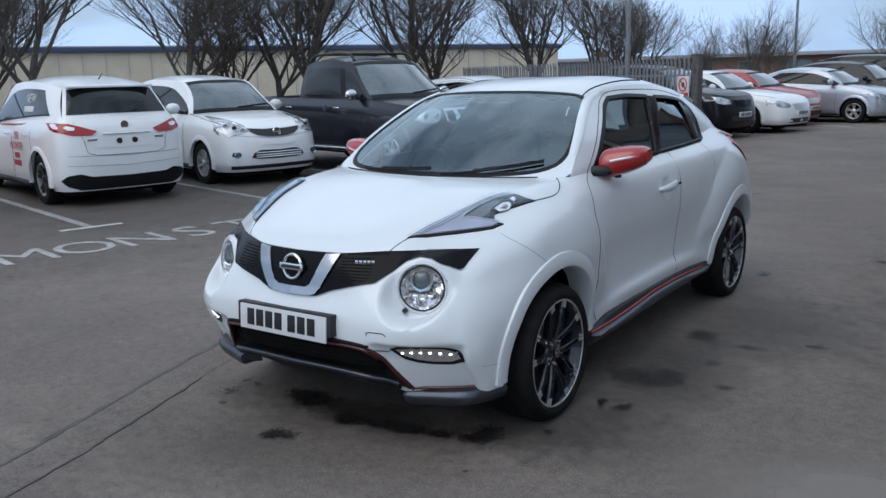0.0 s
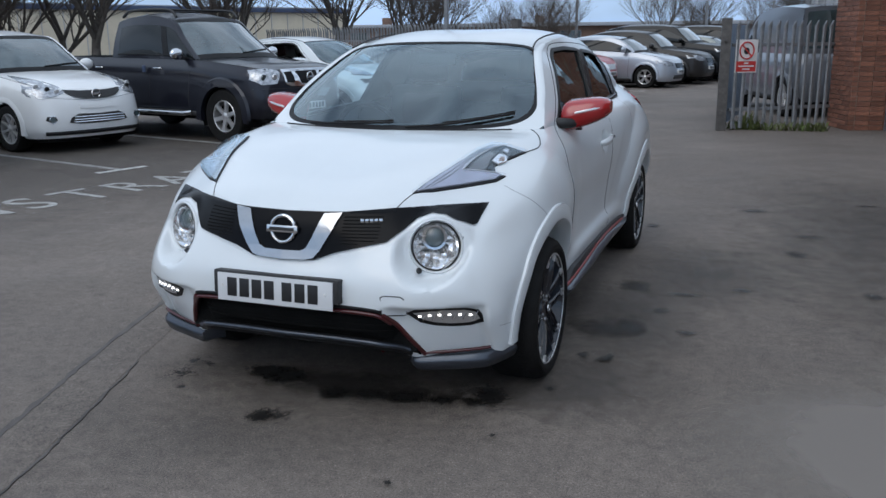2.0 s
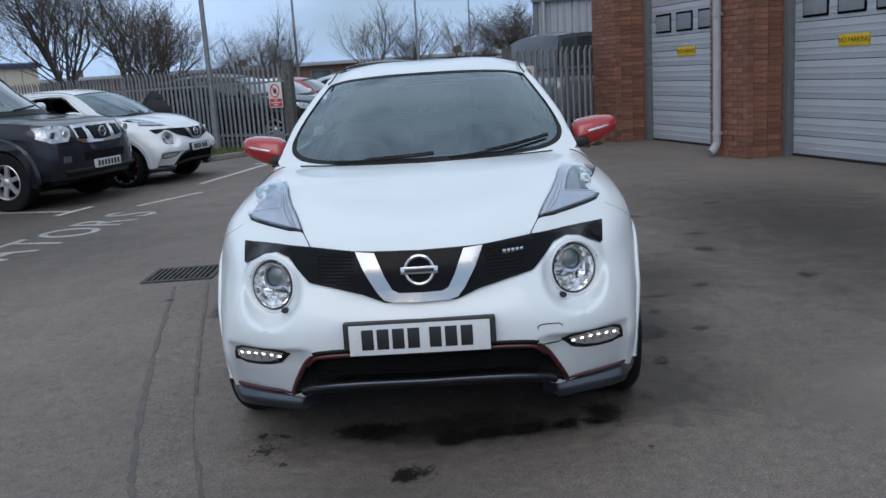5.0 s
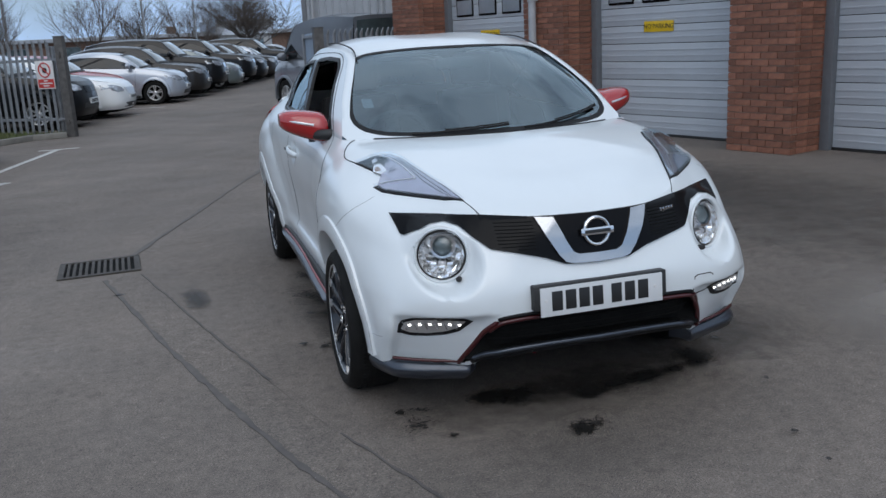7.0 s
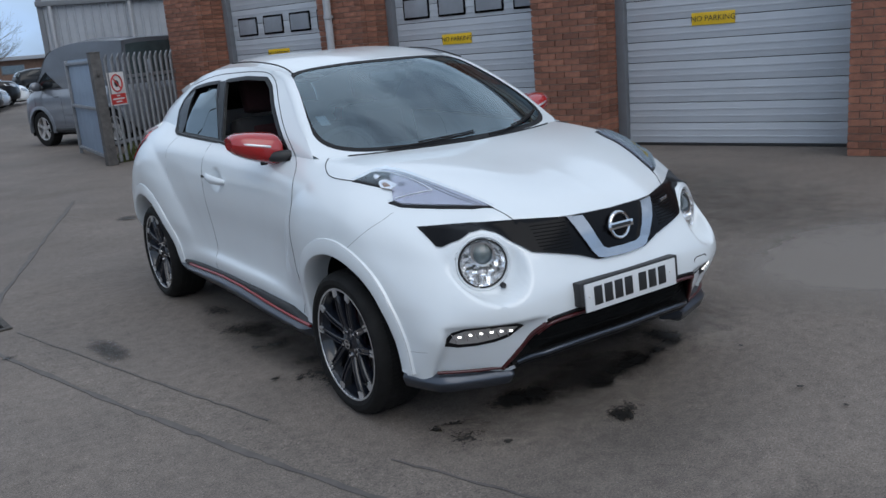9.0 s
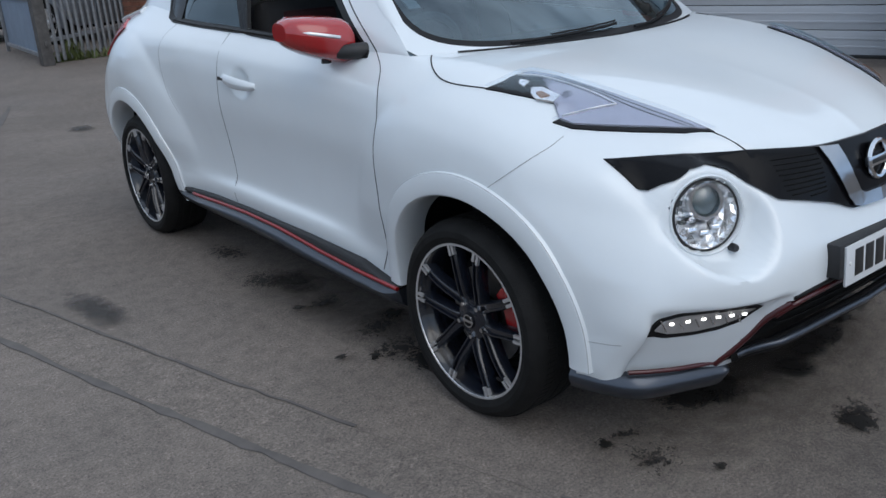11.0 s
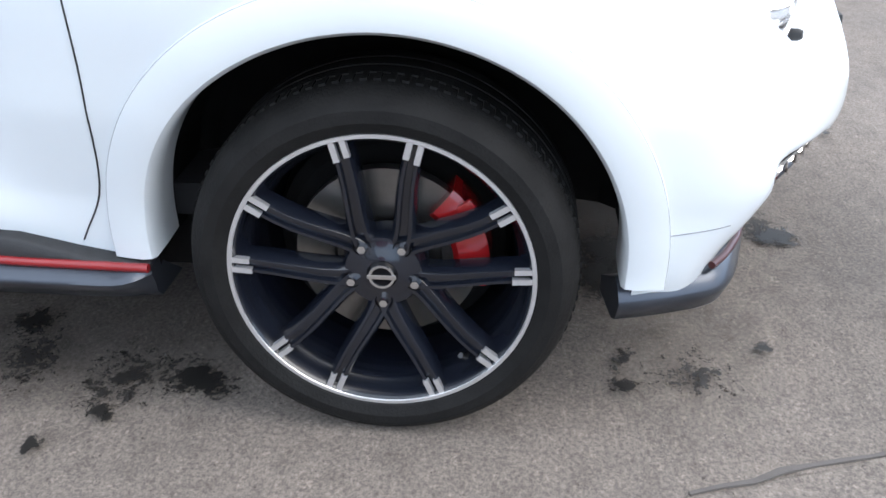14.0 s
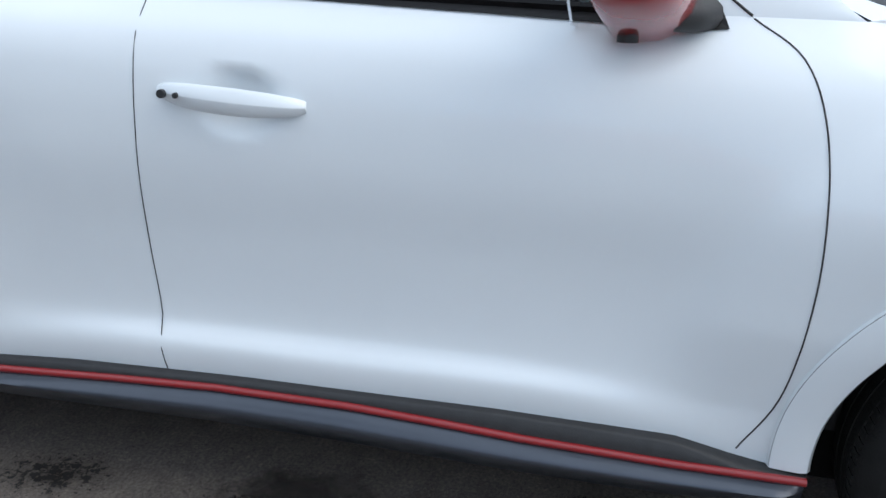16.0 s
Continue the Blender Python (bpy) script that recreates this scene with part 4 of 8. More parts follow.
def body_columns():
    """Half sections of the lower body, from the middle of the nose round the side to the middle of the tail; each runs from the bottom edge up to the bonnet line or the belt."""
    c = []

    def col(*p):
        c.append([Vector(p[i:i + 3]) for i in range(0, len(p), 3)])
    col(0, -.74, .325, 0, -.775, .36, 0, -.79, .46, 0, -.79, .56, 0, -.755, .65, 0, -.73, .75, 0, -.70, .812)
    col(.20, -.73, .32, .20, -.765, .36, .20, -.78, .46, .20, -.78, .56, .20, -.745, .65, .20, -.72, .75, .20, -.688, .816)
    col(.37, -.71, .30, .37, -.745, .35, .38, -.772, .45, .38, -.772, .56, .37, -.733, .66, .36, -.68, .755, .345, -.625, .828)
    col(.52, -.635, .245, .53, -.680, .32, .545, -.733, .44, .548, -.740, .55, .53, -.683, .67, .51, -.592, .77, .455, -.535, .862)
    col(.738, -.506, .245, .757, -.523, .315, .757, -.588, .43, .708, -.626, .56, .685, -.555, .68, .675, -.448, .79, .515, -.43, .895)
    col(.79, -.41, .235, .805, -.415, .315, .81, -.42, .44, .80, -.41, .57, .785, -.35, .70, .75, -.29, .835, .572, -.30, .932)
    col(.835, -.20, .24, .845, -.20, .33, .855, -.20, .46, .855, -.20, .60, .84, -.18, .735, .79, -.15, .87, .632, -.16, .968)
    col(.85, 0, .24, .86, 0, .33, .87, 0, .46, .872, 0, .61, .858, 0, .75, .80, 0, .895, .675, -.02, .995)
    col(.835, .22, .24, .845, .22, .33, .855, .22, .46, .86, .22, .61, .853, .22, .76, .805, .20, .91, .70, .16, 1.018)
    col(.79, .44, .24, .80, .44, .32, .812, .44, .44, .825, .44, .60, .835, .44, .77, .802, .42, .925, .715, .38, 1.03)
    col(.785, .80, .24, .812, .80, .378, .79, .80, .445, .795, .80, .60, .815, .80, .77, .795, .80, .935, .725, .76, 1.035)
    col(.785, 1.20, .24, .816, 1.20, .385, .788, 1.20, .450, .795, 1.20, .60, .818, 1.20, .78, .80, 1.20, .945, .73, 1.20, 1.045)
    col(.785, 1.60, .24, .817, 1.60, .385, .793, 1.60, .455, .803, 1.60, .60, .828, 1.60, .79, .808, 1.60, .965, .73, 1.60, 1.06)
    col(.79, 1.98, .24, .82, 1.98, .36, .818, 1.98, .46, .835, 1.98, .62, .85, 1.98, .81, .828, 1.98, .99, .72, 1.98, 1.085)
    col(.835, 2.28, .24, .85, 2.28, .34, .865, 2.28, .48, .872, 2.28, .65, .868, 2.28, .83, .83, 2.28, 1.00, .705, 2.25, 1.11)
    col(.85, 2.53, .25, .862, 2.53, .35, .876, 2.53, .49, .878, 2.53, .66, .868, 2.53, .84, .815, 2.53, 1.00, .68, 2.50, 1.125)
    col(.81, 2.80, .27, .83, 2.80, .37, .852, 2.82, .50, .853, 2.82, .67, .835, 2.80, .85, .775, 2.76, 1.00, .64, 2.70, 1.12)
    col(.70, 3.02, .29, .73, 3.05, .38, .76, 3.08, .52, .76, 3.07, .68, .73, 3.02, .86, .67, 2.96, 1.00, .57, 2.86, 1.12)
    col(.42, 3.20, .29, .43, 3.24, .39, .44, 3.27, .54, .44, 3.25, .70, .43, 3.18, .87, .41, 3.09, 1.00, .37, 2.97, 1.12)
    col(0, 3.25, .29, 0, 3.29, .39, 0, 3.32, .55, 0, 3.30, .71, 0, 3.23, .88, 0, 3.13, 1.00, 0, 3.01, 1.12)
    return c


cols = body_columns()
fine = [catmull(c, 12) for c in cols]
SUB = 16
LOWER = list(zip(*[catmull(list(r), SUB) for r in zip(*fine)]))     # LOWER[i][j]: round the car, then up
for c in LOWER:
    for p in c:
        # the cup behind each door handle
        e = ((p.y - 1.372) / 0.062) ** 2 + ((p.z - .870) / 0.058) ** 2
        if e < 1:
            p.x -= 0.026 * (1 - e) ** 0.6
        # the scooped band round the running lamps, under a crease
        if p.y < -0.25:
            k = 0.72 + 0.28 * max(0, (p.z - .25) / .16) if p.z < .41 else max(0.0, 1 - ((p.z - .41) / .074) ** 2) ** 0.5
            f = min(1, max(0, (p.x - .39) / .07)) * min(1, max(0, (-.27 - p.y) / .12))
            f *= min(1, max(0.0, (.756 - p.x) / .022))
            p.y += 0.037 * min(k, 1) * f
            p.x -= 0.008 * min(k, 1) * f
        # swollen wings over the wheels, with a shallow hollow behind them
        for yc, amp in ((0, 0.020), (WB, 0.024)):
            r = math.hypot(p.y - yc, (p.z - .33) * 0.95)
            if p.x > .6 and p.z > .40:
                e = ((r - .50) / .15) ** 2
                if e < 1:
                    p.x += amp * (1 - e) * min(1, (p.z - .40) / .15)
                e = ((r - .74) / .13) ** 2
                if e < 1 and 0 < p.y < WB:
                    p.x -= 0.18 * amp * (1 - e) * min(1, (p.z - .40) / .15) * max(0, min(1, (1.0 - p.z) / .15))
        # the wells of the round lamps
        e = math.hypot((p.x - .560) * 1.05, p.z - .688)
        if p.y < -0.3 and e < 0.138:
            k = min(1, (0.138 - e) / 0.027)
            k = k * k * (3 - 2 * k)
            flat = -.604 + 0.469 * (p.x - .560) + 0.156 * (p.z - .688)
            p.y += (flat - p.y) * k + (0.10 if e < 0.089 else 0)
TOPLINE = [c[-1] for c in LOWER]


def near_arch(p, grow=0.0):
    return p.z < 0.72 + grow and min(math.hypot(p.y - a, p.z - ARCHZ) for a in (0, WB)) < ARCH_R + 0.02 + grow


full_lower = flipped(sheet(LOWER))
# bonnet: a patch between the nose edge, the shut lines and the cowl
k_nose = 3 * SUB
k_cowl = 9 * SUB
nose = TOPLINE[:k_nose + 1]
shut = TOPLINE[k_nose:k_cowl + 1]
COWL = catmull([(0, .165, 1.028), (.26, .19, 1.03), (.50, .265, 1.03), (.715, .38, 1.03)], 8)
middle = catmull([(0, -.70, .812), (0, -.60, .868), (0, -.40, .925), (0, -.10, .985), (0, .165, 1.028)], 12)


def along(curve, t):
    f = t * (len(curve) - 1)
    i = min(int(f), len(curve) - 2)
    return curve[i].lerp(curve[i + 1], f - i)


def coons(bottom, top, left, right, nu, nv, crown=0.0):
    g = []
    for i in range(nu + 1):
        u = i / nu
        row = []
        for j in range(nv + 1):
            v = j / nv
            p = (1 - v) * along(bottom, u) + v * along(top, u) + (1 - u) * along(left, v) + u * along(right, v)
            p -= (1 - u) * (1 - v) * bottom[0] + u * (1 - v) * bottom[-1] + (1 - u) * v * top[0] + u * v * top[-1]
            p.z += crown * 0.5 * (1 - math.cos(2 * math.pi * u)) * math.sin(math.pi * v)
            row.append(p)
        g.append(row)
    return g


def faired(bm, times):
    """Evens out the middle of a sheet and leaves its rim where it is."""
    inner = [v for v in bm.verts if not v.is_boundary]
    for _ in range(times):
        bmesh.ops.smooth_vert(bm, verts=inner, factor=0.5, use_axis_x=False, use_axis_y=False, use_axis_z=True)
    return bm


BONNET = coons(nose, COWL, middle, shut, k_nose, k_cowl - k_nose, 0.014)
bonnet_bm = faired(flipped(sheet(BONNET)), 220)


def joined(*bms):
    out = bmesh.new()
    for b in bms:
        t = bpy.data.meshes.new("t")
        b.to_mesh(t)
        out.from_mesh(t)
        bpy.data.meshes.remove(t)
        b.free()
    return out


# one skin for wings and bonnet, rounded over where they meet
whole = joined(full_lower, bonnet_bm)
bmesh.ops.remove_doubles(whole, verts=whole.verts, dist=0.0006)
brow = [Vector((p.x, p.y, p.z)) for p in shut[::6]]
soft = [v for v in whole.verts if not v.is_boundary and -.60 < v.co.y < .36 and v.co.z > .80 and min((Vector((abs(v.co.x), v.co.y, v.co.z)) - q).length for q in brow) < 0.055]
for _ in range(40):
    bmesh.ops.smooth_vert(whole, verts=soft, factor=0.5, use_axis_x=True, use_axis_y=True, use_axis_z=True)
bmesh.ops.recalc_face_normals(whole, faces=whole.faces)

# upper body: side glass from the belt to the roof rail, windscreen, roof, tailgate glass
RAIL = catmull([(.715, .38, 1.03), (.655, .60, 1.185), (.582, .82, 1.315), (.535, 1.02, 1.392), (.545, 1.35, 1.432), (.545, 1.75, 1.43), (.525, 2.15, 1.395), (.495, 2.45, 1.345), (.46, 2.74, 1.285)], 10)
belt = TOPLINE[k_cowl:17 * SUB + 1]


def side_grid(nu=60, nv=14):
    g = []
    for i in range(nu + 1):
        u = i / nu
        a, b = along(belt, u), along(RAIL, u)
        row = []
        for j in range(nv + 1):
            v = j / nv
            p = a.lerp(b, v)
            p.x += 0.020 * math.sin(math.pi * v) * min(1, u * 4)
            row.append(p)
        g.append(row)
    return g


SIDE = side_grid()
side_full = flipped(sheet(SIDE))
WS_TOP = catmull([(0, .905, 1.425), (.20, .92, 1.422), (.40, .965, 1.41), (.535, 1.02, 1.392)], 6)
ws_left = catmull([(0, .165, 1.028), (0, .42, 1.185), (0, .67, 1.318), (0, .905, 1.425)], 8)
SCREEN = coons(COWL, WS_TOP, ws_left, RAIL[:31], 24, 20, 0.012)
ROOF_END = catmull([(0, 2.80, 1.335), (.20, 2.795, 1.332), (.36, 2.78, 1.318), (.46, 2.74, 1.285)], 6)
roof_mid = catmull([(0, .905, 1.425), (0, 1.15, 1.468), (0, 1.5, 1.487), (0, 1.9, 1.475), (0, 2.35, 1.425), (0, 2.80, 1.335)], 8)
ROOF = coons(WS_TOP, ROOF_END, roof_mid, RAIL[30:], 20, 40, 0.018)
TAIL_LOW = [c for c in reversed(TOPLINE[17 * SUB:])]
REARGLASS = coons(TAIL_LOW, ROOF_END, catmull([(0, 3.01, 1.12), (0, 2.92, 1.23), (0, 2.80, 1.335)], 6), catmull([TOPLINE[17 * SUB], (.52, 2.80, 1.21), (.46, 2.74, 1.285)], 6), 16, 12)


def skin_of(*bms):
    me = bmesh.new()
    for b in bms:
        t = bpy.data.meshes.new("t")
        b.to_mesh(t)
        me.from_mesh(t)
        bpy.data.meshes.remove(t)
    bmesh.ops.recalc_face_normals(me, faces=me.faces)
    tree = BVHTree.FromBMesh(me)
    me.free()
    return tree


SKIN = skin_of(whole)
SIDESKIN = skin_of(whole, side_full)

# outlines of the openings
F_WIN = [(.59, 1.020), (.60, 1.032), (.75, 1.13), (.93, 1.25), (1.05, 1.332), (1.14, 1.372), (1.35, 1.380), (1.60, 1.368), (1.43, 1.056)]
R_WIN = [(1.47, 1.058), (1.705, 1.362), (1.90, 1.352), (2.10, 1.332), (2.175, 1.316), (2.235, 1.262), (2.252, 1.20), (2.228, 1.125), (2.185, 1.094), (2.10, 1.078), (1.8, 1.066)]
GRILLE = [(0, .808), (.243, .813), (.40, .822), (.555, .824), (.695, .822), (.68, .758), (.668, .757), (.645, .772), (.584, .803), (.536, .808), (.488, .79), (.449, .752), (.40, .712), (.315, .695), (.208, .668), (.129, .637), (0, .632)]
INTAKE = [(0, .480), (.365, .476), (.41, .462), (.455, .40), (.515, .30), (.50, .262), (.41, .318), (.30, .333), (0, .337)]


def both(poly):
    return poly + [(-x, z) for x, z in reversed(poly) if x > 1e-6]


hero = thing("crossover_car", "pearl white crossover with red mirrors, dark alloy wheels and grey skirts", "car")


def keep_lower(p):
    if abs(p.x) > 0.5 and near_arch(p):
        return False
    if p.y < -0.5 and inside((abs(p.x), p.z), [(x * 0.998, .40 + (z - .40) * 0.97) for x, z in INTAKE]):
        return False
    return not (p.y < -0.5 and abs(p.x) < .45 and p.z < .338)


BONNET_EDGE = [(-.01, -.9), (.402, -.9), (.402, -.606), (.437, -.53), (.51, -.32), (.562, -.11), (.592, -.028), (.733, .01), (.748, .145), (.722, .258), (.665, .332), (.5, .30), (-.01, .25)]


def on_bonnet(p):
    return p.z > .808 and inside((abs(p.x), p.y), BONNET_EDGE)


lid = whole.copy()
bmesh.ops.delete(lid, geom=[f for f in lid.faces if not on_bonnet(f.calc_center_median())], context="FACES")
bmesh.ops.delete(whole, geom=[f for f in whole.faces if on_bonnet(f.calc_center_median()) or not keep_lower(f.calc_center_median())], context="FACES")
part("body", whole, M_WHITE, hero, "pearl white lower body", smooth=60)
part("bonnet", lid, M_WHITE, hero, smooth=60)


def keep_side(p):
    q = (p.y, p.z)
    return not (inside(q, F_WIN) or inside(q, R_WIN))


sbm = bmesh.new()
sheet(side_grid(150, 40), sbm, keep_side)
flipped(sbm)
part("upper_side", sbm, M_WHITE, hero, smooth=60)
side_full.free()
bm = faired(flipped(sheet(ROOF)), 14)
part("roof", bm, M_WHITE, hero, smooth=60)


def thickened(bm, d):
    bmesh.ops.recalc_face_normals(bm, faces=bm.faces)
    bmesh.ops.solidify(bm, geom=bm.faces[:], thickness=d)
    return bm


# the screen is a rounded pane with a black rim; what lies outside its outline is painted
def screen_at(u, v):
    s = -1 if u < 0 else 1
    p = coons_point(abs(u), v)
    return Vector((s * p.x, p.y, p.z))


def coons_point(u, v):
    a, b = u * (len(SCREEN) - 1), v * (len(SCREEN[0]) - 1)
    i, j = min(int(a), len(SCREEN) - 2), min(int(b), len(SCREEN[0]) - 2)
    return SCREEN[i][j].lerp(SCREEN[i + 1][j], a - i).lerp(SCREEN[i][j + 1].lerp(SCREEN[i + 1][j + 1], a - i), b - j)


def screen_ring(grow, n=120):
    """Points of a rounded outline in the screen's own coordinates; grow shrinks it evenly."""
    out = []
    for k in range(n):
        a = 2 * math.pi * k / n
        c, d = math.cos(a), math.sin(a)
        e = 9.0 if d > 0 else 5.6
        r = (abs(c) ** e + abs(d) ** e) ** (-1 / e)
        out.append(((0.962 - grow * 1.0) * c * r, 0.497 + (0.495 - grow * 1.1) * d * r))
    return out


def ring_sheet(rings, lift):
    rows = [[screen_at(min(1, max(-1, u)), min(1, max(0, v))) + lift for u, v in ring] for ring in rings]
    return sheet([row + row[:1] for row in rows])


def framed(ring, t):
    """Moves an outline a share t of the way out to the patch's rim."""
    out = []
    for u, v in ring:
        k = 1 / max(abs(u), abs(v - 0.497) / (0.503 if v > 0.497 else 0.497), 1e-6)
        out.append((u + u * (k - 1) * t, v + (v - 0.497) * (k - 1) * t))
    return out


edge = screen_ring(0)
NUDGE = Vector((0, 0.0015, -0.003))
part("screen_surround", ring_sheet([framed(edge, t) for t in (1, .66, .33, 0)] + [screen_ring(0.004)], Vector((0, 0, 0))), M_WHITE, hero, "white windscreen surround", smooth=60)
part("screen_border", ring_sheet([screen_ring(-0.004), screen_ring(0.012), screen_ring(0.034)], NUDGE * 0.45), M_RUBBER, hero, "black screen border", smooth=60)
ws = part("windscreen", faired(flipped(sheet([[p + NUDGE for p in r] for r in SCREEN])), 12), M_SCREEN, hero, "curved windscreen reflecting the sky", smooth=80)
ws.visible_shadow = False
part("rear_screen", flipped(sheet(REARGLASS)), M_BLACK, hero, "dark rear screen", smooth=60)
part("cowl_seal", tube([Vector((s * p.x, p.y, p.z - 0.001)) for s, line in ((-1, COWL[19:0:-1]), (1, COWL[:20])) for p in line], 0.0065, 6), M_RUBBER, hero, "black rubber seal at the foot of the screen", smooth=60)
# A pillars, a soft round edge along the screen's sides, and the drip line in the roof
for s in (1, -1):
    ribs = []
    for i in range(2, 34):
        p = RAIL[i]
        k = min(1, (i - 2) / 8)
        ribs.append([Vector((s * (p.x - 0.030), p.y - 0.020, p.z - 0.004 + 0.006 * k)), Vector((s * (p.x - 0.014), p.y - 0.012, p.z - 0.003 + 0.009 * k)), Vector((s * (p.x + 0.004 * k), p.y, p.z - 0.002 + 0.007 * k)), Vector((s * (p.x + 0.012 * k - 0.002), p.y + 0.010, p.z - 0.010))])
    part("pillar", sheet(ribs), M_WHITE, hero, smooth=60)
    part("roof_strip", tube([(s * (along(RAIL[26:], t / 24).x - 0.035), along(RAIL[26:], t / 24).y - 0.012 * (t == 0), along(RAIL[26:], t / 24).z + 0.024) for t in range(11)], 0.0042, 6), M_SEAM, hero)

def seal_band(poly, s):
    """A flat black band that follows the edge of a window opening."""
    pts = []
    for a, b in zip(poly, poly[1:] + poly[:1]):
        n = max(1, int(math.hypot(b[0] - a[0], b[1] - a[1]) / 0.03))
        pts += [(a[0] + (b[0] - a[0]) * i / n, a[1] + (b[1] - a[1]) * i / n) for i in range(n)]
    rows = []
    for i, p in enumerate(pts):
        a, b = pts[i - 2], pts[(i + 2) % len(pts)]
        d = Vector((b[0] - a[0], b[1] - a[1])).normalized()
        q = Vector((-d.y, d.x)) * 0.011
        rows.append([on_skin(SIDESKIN, p[0] + q.x * k, p[1] + q.y * k, "x", s, o) for k, o in ((-1, -0.012), (-0.9, 0.004), (0.9, 0.004), (1, -0.012))])
    return sheet(rows + rows[:1])


# side glass: a sheet a little inside the openings; the driver's front window is wound down
for s in (1, -1):
    for nm, poly, mt, lab in (("front_window", F_WIN, M_GLASS, "door glass"), ("rear_window", R_WIN, M_TINT, "dark privacy glass")):
        big = [(y, z) for y, z in poly]
        if not (s < 0 and nm == "front_window"):
            g = part(nm, conform(SIDESKIN, big, "x", -0.008, 0.004, 0.12, s), mt, hero, lab, smooth=60)
            g.visible_shadow = False
        part("window_seal", seal_band(poly, s), M_RUBBER, hero, smooth=60)
    part("door_pillar", conform(SIDESKIN, [(1.43, 1.056), (1.60, 1.368), (1.705, 1.362), (1.47, 1.058)], "x", 0.004, 0.02, 0.1, s), M_BLACK, hero)
    part("rear_quarter", conform(SIDESKIN, [(2.055, 1.078), (2.10, 1.081), (2.18, 1.098), (2.222, 1.128), (2.245, 1.20), (2.228, 1.258), (2.17, 1.310), (2.10, 1.325), (2.08, 1.326)], "x", 0.002, 0.012, 0.06, s), M_BLACK, hero, "black quarter panel behind the rear window", smooth=60)
    part("mirror_quarter", conform(SIDESKIN, [(.60, 1.037), (.72, 1.044), (.73, 1.115)], "x", 0.006, 0.015, 0.05, s), M_BLACK, hero)
    part("belt_trim", tube([on_skin(SIDESKIN, y, z, "x", s, 0.002) for y, z in smooth2d([(.62, 1.033), (1.0, 1.045), (1.5, 1.058), (1.9, 1.068), (2.12, 1.08)], 5, False)], 0.009, 6), M_BLACK, hero)

# ---- wheel arches ----
for s in (1, -1):
    for yc in (0, WB):
        rows = []
        for i in range(-1, 63) if yc == 0 else range(-3, 62):
            a = radians(min(180, max(0, 3 * i)))
            dy, dz = math.cos(a), math.sin(a)
            drop = 0.018 * max(0, -i, i - 60)
            row = []
            flat = max(0.0, -dz)
            base = on_skin(SKIN, yc + dy * 0.425, ARCHZ + dz * 0.425 - drop * 0.9, "x", s).x * s
            base = max(base, 0.80)
            for r, d in ((0.374, -0.10), (0.372, -0.05), (0.372, 0.006), (0.378, 0.015), (0.392, 0.018), (0.428, 0.013), (0.439, 0.010), (0.442, 0.002), (0.444, -0.02), (0.455, -0.06)):
                row.append(Vector((s * (base + d), yc + dy * r, ARCHZ + dz * r - drop)))
            rows.append(row)
        ends = sheet(rows)
        for e in (rows[0], rows[-1]):
            ends.faces.new([ends.verts.new(p) for p in e])
        part("panel_gap", tube([r[6] + Vector((s * -0.002, 0, 0)) for r in rows], 0.0014, 5), M_EDGE, hero, smooth=0)
        part("arch_trim", ends, M_WHITE, hero, "white wheel arch trim", smooth=35)
        liner = bmesh.new()
        rows = []
        for i in range(33):
            a = radians(-6 + 192 * i / 32)
            rows.append([Vector((s * x, yc + math.cos(a) * r, ARCHZ + math.sin(a) * r)) for x, r in ((0.795, 0.376), (0.70, 0.392), (0.52, 0.392), (0.50, 0.36), (0.50, 0.02))])
        sheet(rows, liner)
        part("arch_liner", liner, M_LINER, hero, "black wheel arch liner", smooth=0)

# underside and cabin floor
part("underbody", box((-0.62, -0.28, 0.165), (0.62, 3.05, 0.30), 0.03), M_LINER, hero)
part("bulkhead", box((-0.49, -0.35, 0.30), (0.49, 0.30, 0.92), 0.05), M_LINER, hero)


# ---- wheels ----
def squashed(bm):
    """The rubber spreads flat where the wheel stands on the ground."""
    for v in bm.verts:
        if v.co.z < -HUBZ + 0.001:
            v.co.x += 0.25 * (-HUBZ + 0.001 - v.co.z) * (1 if v.co.x > -0.09 else -1)
            v.co.z = -HUBZ + 0.001
    return bm


